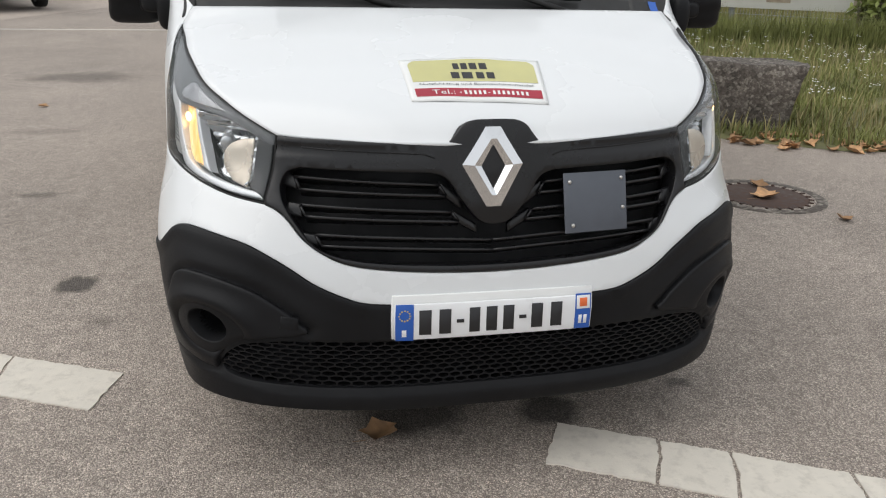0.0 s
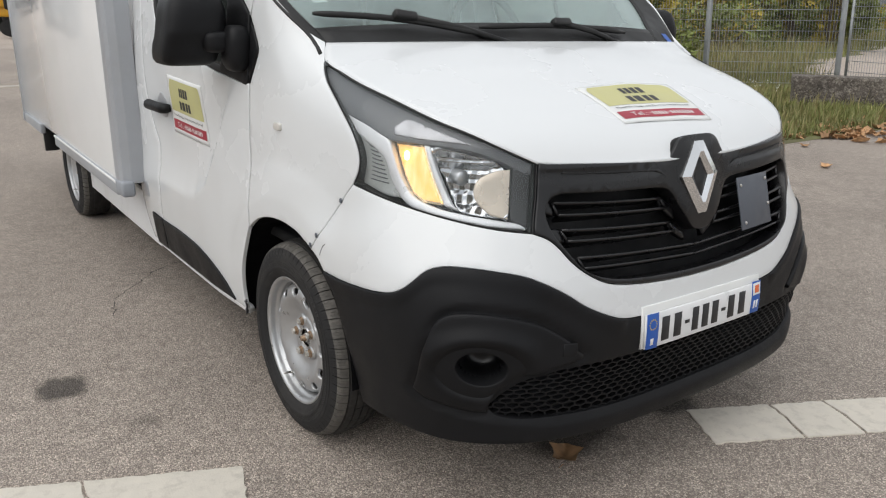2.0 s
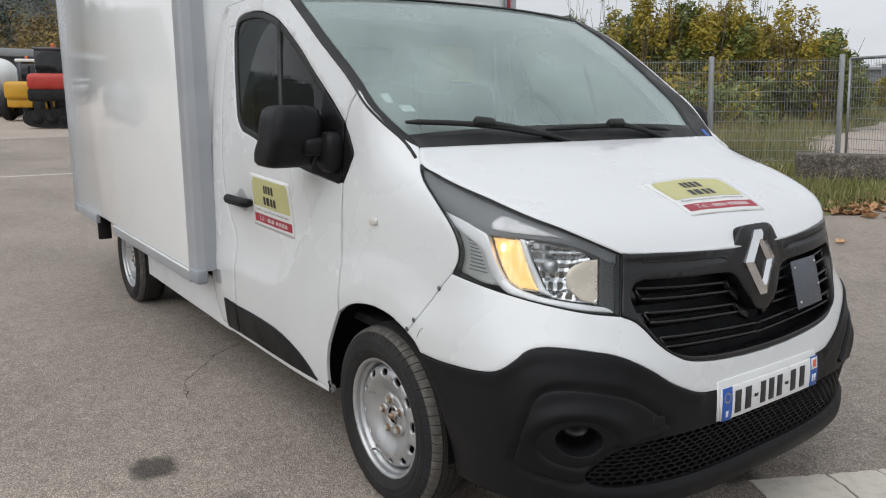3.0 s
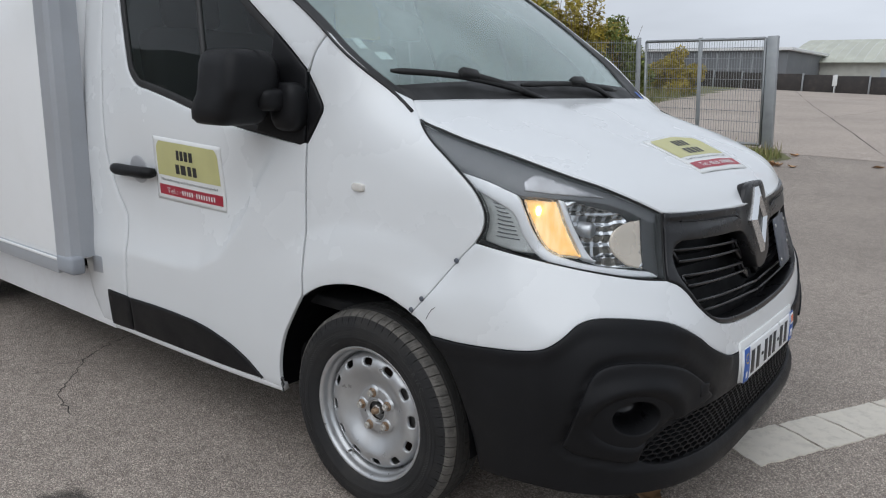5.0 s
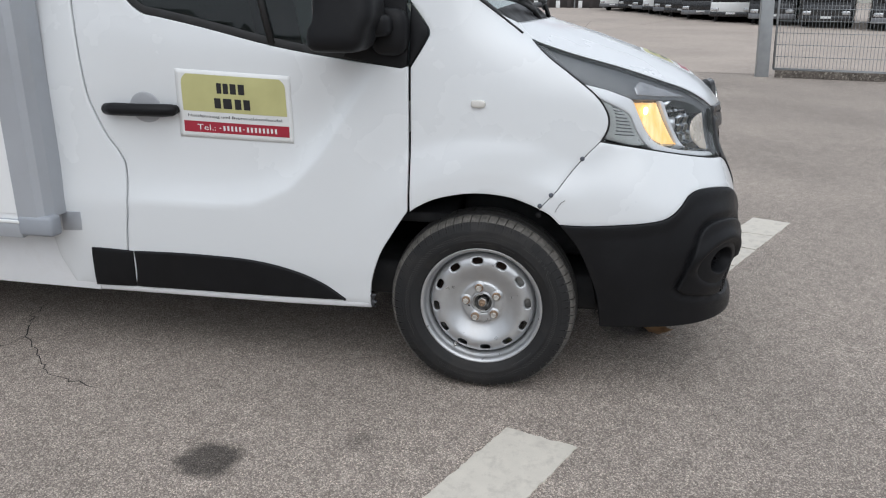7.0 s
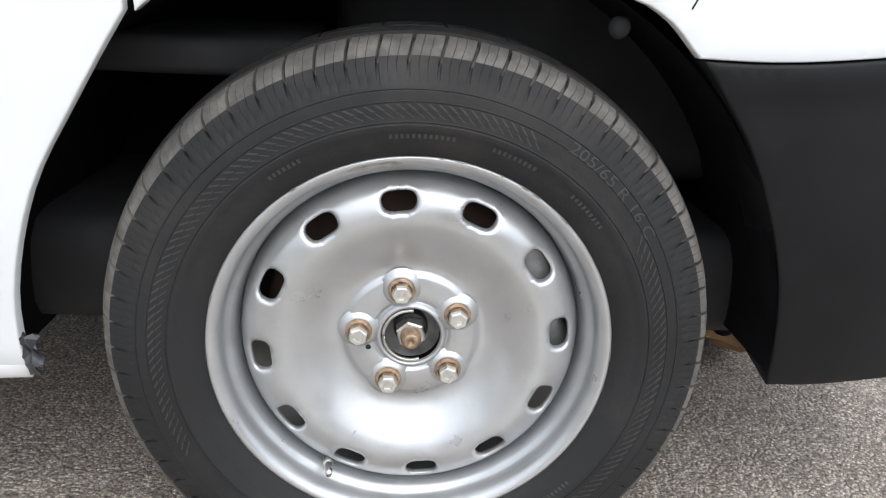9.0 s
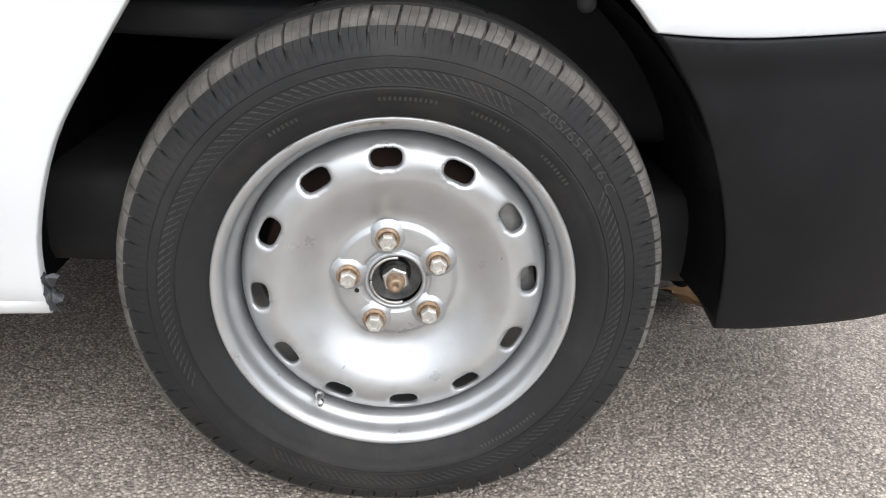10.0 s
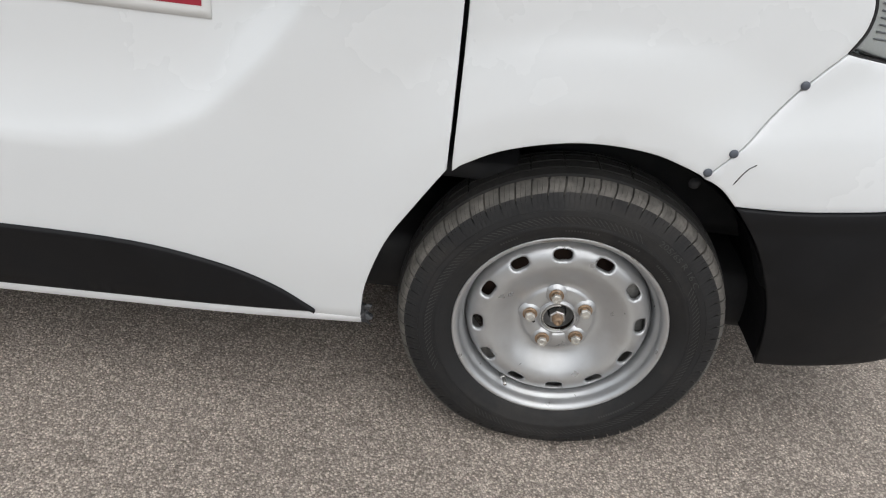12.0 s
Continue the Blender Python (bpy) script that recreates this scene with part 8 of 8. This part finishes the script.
def loader(x, y, turn):
    z = ground_z(x, y) + .01
    top = empty("wheel_loader", "yellow wheeled loader with pale cab roof", "loader", at=pose(x, y, z, 0, 0, turn) @ Matrix.Scale(.78, 4))
    part("bonnet", boxes(((-1.3, 0, 1.45), (1.8, 1.3, .85)), bevel=.18), M_MACHYELLOW, top, "yellow rounded bonnet")
    part("grille", boxes(((-1.3, -.655, 1.45), (.9, .02, .5)), bevel=.02), M_DARK, top)
    part("frame", boxes(((0, 0, .85), (4.0, 1.2, .45)), bevel=.08), M_MACHYELLOW, top)
    part("cab", boxes(((.35, 0, 2.15), (1.3, 1.35, 1.45)), bevel=.10), M_BUSGLASS, top, "dark glazed cab")
    part("cab_roof", boxes(((.35, 0, 2.95), (1.5, 1.5, .16)), bevel=.06), M_SIGNW, top, "pale cab roof")
    for px in (-.28, .98):
        for py in (-.66, .66):
            part("pillar", boxes(((px, py, 2.15), (.08, .08, 1.5)), bevel=.02), M_SQUARE, top)
    v, f = tube([(-.75, .35, 1.8), (-.75, .35, 2.85)], .06, 8)
    link("exhaust", [tuple(p) for p in v], f, M_SQUARE, top)
    for px in (-1.3, 1.3):
        for s in (-1, 1):
            v, f = lathe([(-.22, .30), (-.22, .62), (-.14, .70), (.14, .70), (.22, .62), (.22, .30)], 28)
            w = link("wheel", [(px + b, s * .82 + a, .70 + c) for a, b, c in v], f, M_TYRE, top, "black tyre")
            v, f = lathe([(-.16, .0001), (-.10, .31), (.10, .31), (.16, .0001)], 20)
            link("hub", [(px + b, s * .82 + a, .70 + c) for a, b, c in v], f, M_MACHYELLOW, w)
    part("bucket", boxes(((2.5, 0, .55), (.8, 1.9, .8)), bevel=.10), M_SQUARE, top)
    part("beacon", boxes(((.2, .4, 3.1), (.12, .12, .18)), bevel=.04), M_ORANGE, top, "orange beacon")


def drum(x, y, turn):
    z = ground_z(x, y)
    top = empty("mixer_truck", "white mixer body behind the machines", "machine", at=pose(x, y, z, 0, 0, turn))
    bm = rounded((3.0, 1.7, 1.7), e=2.3)
    bmesh.ops.translate(bm, vec=(0, 0, 1.6), verts=bm.verts)
    part("drum", bm, M_SIGNW, top, "white drum")
    part("chassis", boxes(((0, 0, .75), (3.6, 1.5, .4)), bevel=.06), M_SQUARE, top)
    for px in (-1.1, 1.1):
        part("wheel", boxes(((px, 0, .42), (.84, 1.6, .84)), bevel=.30, seg=4), M_TYRE, top)


def car(x, y, turn, paint, label):
    z = ground_z(x, y) + .01
    top = empty("parked_car", label, "car", "cars parked at the end of the yard", at=pose(x, y, z, 0, 0, turn))
    L, W = 4.4, 1.78
    prof = [(-2.2, .45), (-2.18, .80), (-1.9, 1.0), (-1.2, 1.05), (-.6, 1.42), (.6, 1.45), (1.4, 1.05), (2.0, .98), (2.2, .75), (2.2, .40)]
    V, F = [], []
    n = len(prof)
    for s, k in ((-1, .88), (-1, 1.0), (1, 1.0), (1, .88)):
        for a, b in prof:
            inset = .17 * max(0, b - 1.0) / .45
            V.append((a * (.97 if k < 1 else 1), s * (W / 2 * (1 if k == 1 else 1.0) - inset) * (1 if k == 1 else .94), b * (1 if k == 1 else .97 + .06 * (b > 1))))
    for i in range(3):
        F += [(i * n + j, i * n + j + 1, (i + 1) * n + j + 1, (i + 1) * n + j) for j in range(n - 1)]
    F += [tuple(range(n)), tuple(range(4 * n - 1, 3 * n - 1, -1))]
    link("body", V, F, paint, top, smooth=False)
    part("glass", boxes(((0, 0, 1.22), (1.7, W * .93, .30)), bevel=.06), M_BUSGLASS, top)
    for px in (-1.35, 1.35):
        for s in (-1, 1):
            v, f = lathe([(-.1, .19), (-.1, .31), (.1, .31), (.1, .19)], 24)
            w = link("wheel", [(px + b, s * .78 + a, .31 + c) for a, b, c in v], f, M_TYRE, top)
            v, f = lathe([(-.09, .0001), (-.09, .19), (.09, .19), (.09, .0001)], 20)
            link("rim", [(px + b, s * .78 + a, .31 + c) for a, b, c in v], f, M_ALU, w)
    for s in (-1, 1):
        part("headlight", boxes(((2.12, s * .62, .72), (.12, .34, .14)), bevel=.03), M_CHROME_D, top)
    part("number_panel", boxes(((2.21, 0, .52), (.02, .5, .11)), bevel=.003), M_SIGNW, top)


digger(2.3, 27.6, 70)
loader(2.15, 32.8, 60)
drum(1.15, 36.5, 92)
car(-7.6, 18.6, -55, M_BUSDARK, "dark parked car on the gravel")
car(-7.0, 22.6, -60, M_BUSGREY, "grey parked car on the gravel")
car(-6.4, 27.0, -60, M_BUSDARK, "dark parked car on the gravel")
car(-3.6, 44.0, -10, M_BUSDARK, "dark parked car on the gravel")
car(-2.2, 50.0, -10, M_SIGNW, "white parked car on the gravel")
fence_post(-5.62, 12.9, 1.9, .10, "pale weathered gate post")
part("gate_leaf", boxes(((-5.9, 12.95, 1.0), (.04, .10, 1.9)), ((-6.1, 13.0, 1.0), (.04, .10, 1.9)), ((-6.0, 13.0, 1.5), (.5, .05, .08)), bevel=.006), M_GALV, tagged(new("side_gate"), "pale metal gate beside the yard", "gate"))


# ---- far shed, woods and hills ----
def ring_hill(name, r0, r1, peak, a0, a1, seed, material, label, base=0.0, n=140, m=10, rough=.35):
    V, F = [], []
    for i in range(n + 1):
        a = math.radians(a0 + (a1 - a0) * i / n)
        for j in range(m + 1):
            s = j / m
            r = r0 + (r1 - r0) * s
            x, y = r * math.cos(a), r * math.sin(a)
            edge = min(1, i / 8, (n - i) / 8)
            hgt = peak * math.sin(math.pi * s * .55) * (.75 + rough * noise.noise((x * .006, y * .006, seed))) * edge
            hgt += (noise.noise((x * .08, y * .08, seed)) * .5 + .5) * 5.0 * (s > 0)
            V.append((x, y, base + hgt))
    F = [(i * (m + 1) + j, (i + 1) * (m + 1) + j, (i + 1) * (m + 1) + j + 1, i * (m + 1) + j + 1) for i in range(n) for j in range(m)]
    return tagged(link(name, V, F, material), label, "hill", kind="structure")


def far_trees(name, r0, r1, a0, a1, count, h0, h1, seed, material, label, z_of):
    """A belt of far trees: clumps of many small leaves, joined."""
    rnd = random.Random(seed)
    V, F = [], []
    for _ in range(count):
        a, r = math.radians(rnd.uniform(a0, a1)), rnd.uniform(r0, r1)
        x, y = r * math.cos(a), r * math.sin(a)
        h = rnd.uniform(h0, h1)
        z = z_of(x, y)
        v, f = tube([(x, y, z - 1), (x, y, z + h * .6)], [h * .02, h * .01], 4)
        V, F = (V + [tuple(p) for p in v]), F + [tuple(q + len(V) for q in g) for g in f]
        for k in range(7):
            d = Vector((rnd.gauss(0, .16) * h, rnd.gauss(0, .16) * h, h * rnd.uniform(.35, .85)))
            leaves_cloud(rnd, (x + d.x, y + d.y, z + d.z), (h * .16, h * .16, h * .13), 26, h * .034, V, F)
    return tagged(link(name, V, F, material, smooth=False), label, "woods", kind="stuff")


ring_hill("hill_north", 150, 420, 56, 40, 128, 2.0, M_HILL, "wooded autumn hill behind the yard", 0)
ring_hill("hill_west", 130, 380, 44, 128, 250, 5.0, M_HILL, "wooded hill across the road", -2)
ring_hill("hill_south", 260, 600, 40, 250, 352, 9.0, M_HILL, "low wooded hills beyond the road", -4)
far_trees("woods", 140, 190, 62, 112, 260, 8, 14, 3, M_LEAF_F, "autumn woods at the foot of the hill", lambda x, y: 1 + .25 * max(math.hypot(x, y) - 150, 0))
far_trees("woods", 190, 410, 55, 118, 800, 9, 15, 4, M_LEAF_FD, "dark woods on the hill", lambda x, y: 43 * math.sin(math.pi * .55 * (math.hypot(x, y) - 150) / 270) - 2)
far_trees("woods", 46, 75, 130, 236, 170, 4, 7.5, 6, M_LEAF_FD, "tall dark trees across the road", lambda x, y: 0)
shed = empty("far_shed", "low pale roofed shed below the woods", "building")
part("wall", boxes(((4, 98, 4.6), (46, 10, 3.4)), bevel=.02), M_HALL, shed)
part("roof", boxes(((4, 97, 6.6), (48, 13, .8)), bevel=.05), M_GALV, shed, "pale sheet roof")
# railing across the road
rail = empty("railing", "grey steel railing across the road", "railing")
for k in range(44):
    part("bar", boxes(((-11.5 - .3 * (k / 44), -6 + k * .5, .6 + .0), (.04, .04, 1.2)), bevel=.004), M_GALV, rail)
part("rail", boxes(((-11.65, 5, 1.2), (.06, 22.5, .06)), bevel=.006), M_GALV, rail)
part("rail", boxes(((-11.65, 5, .2), (.05, 22.5, .05)), bevel=.006), M_GALV, rail)
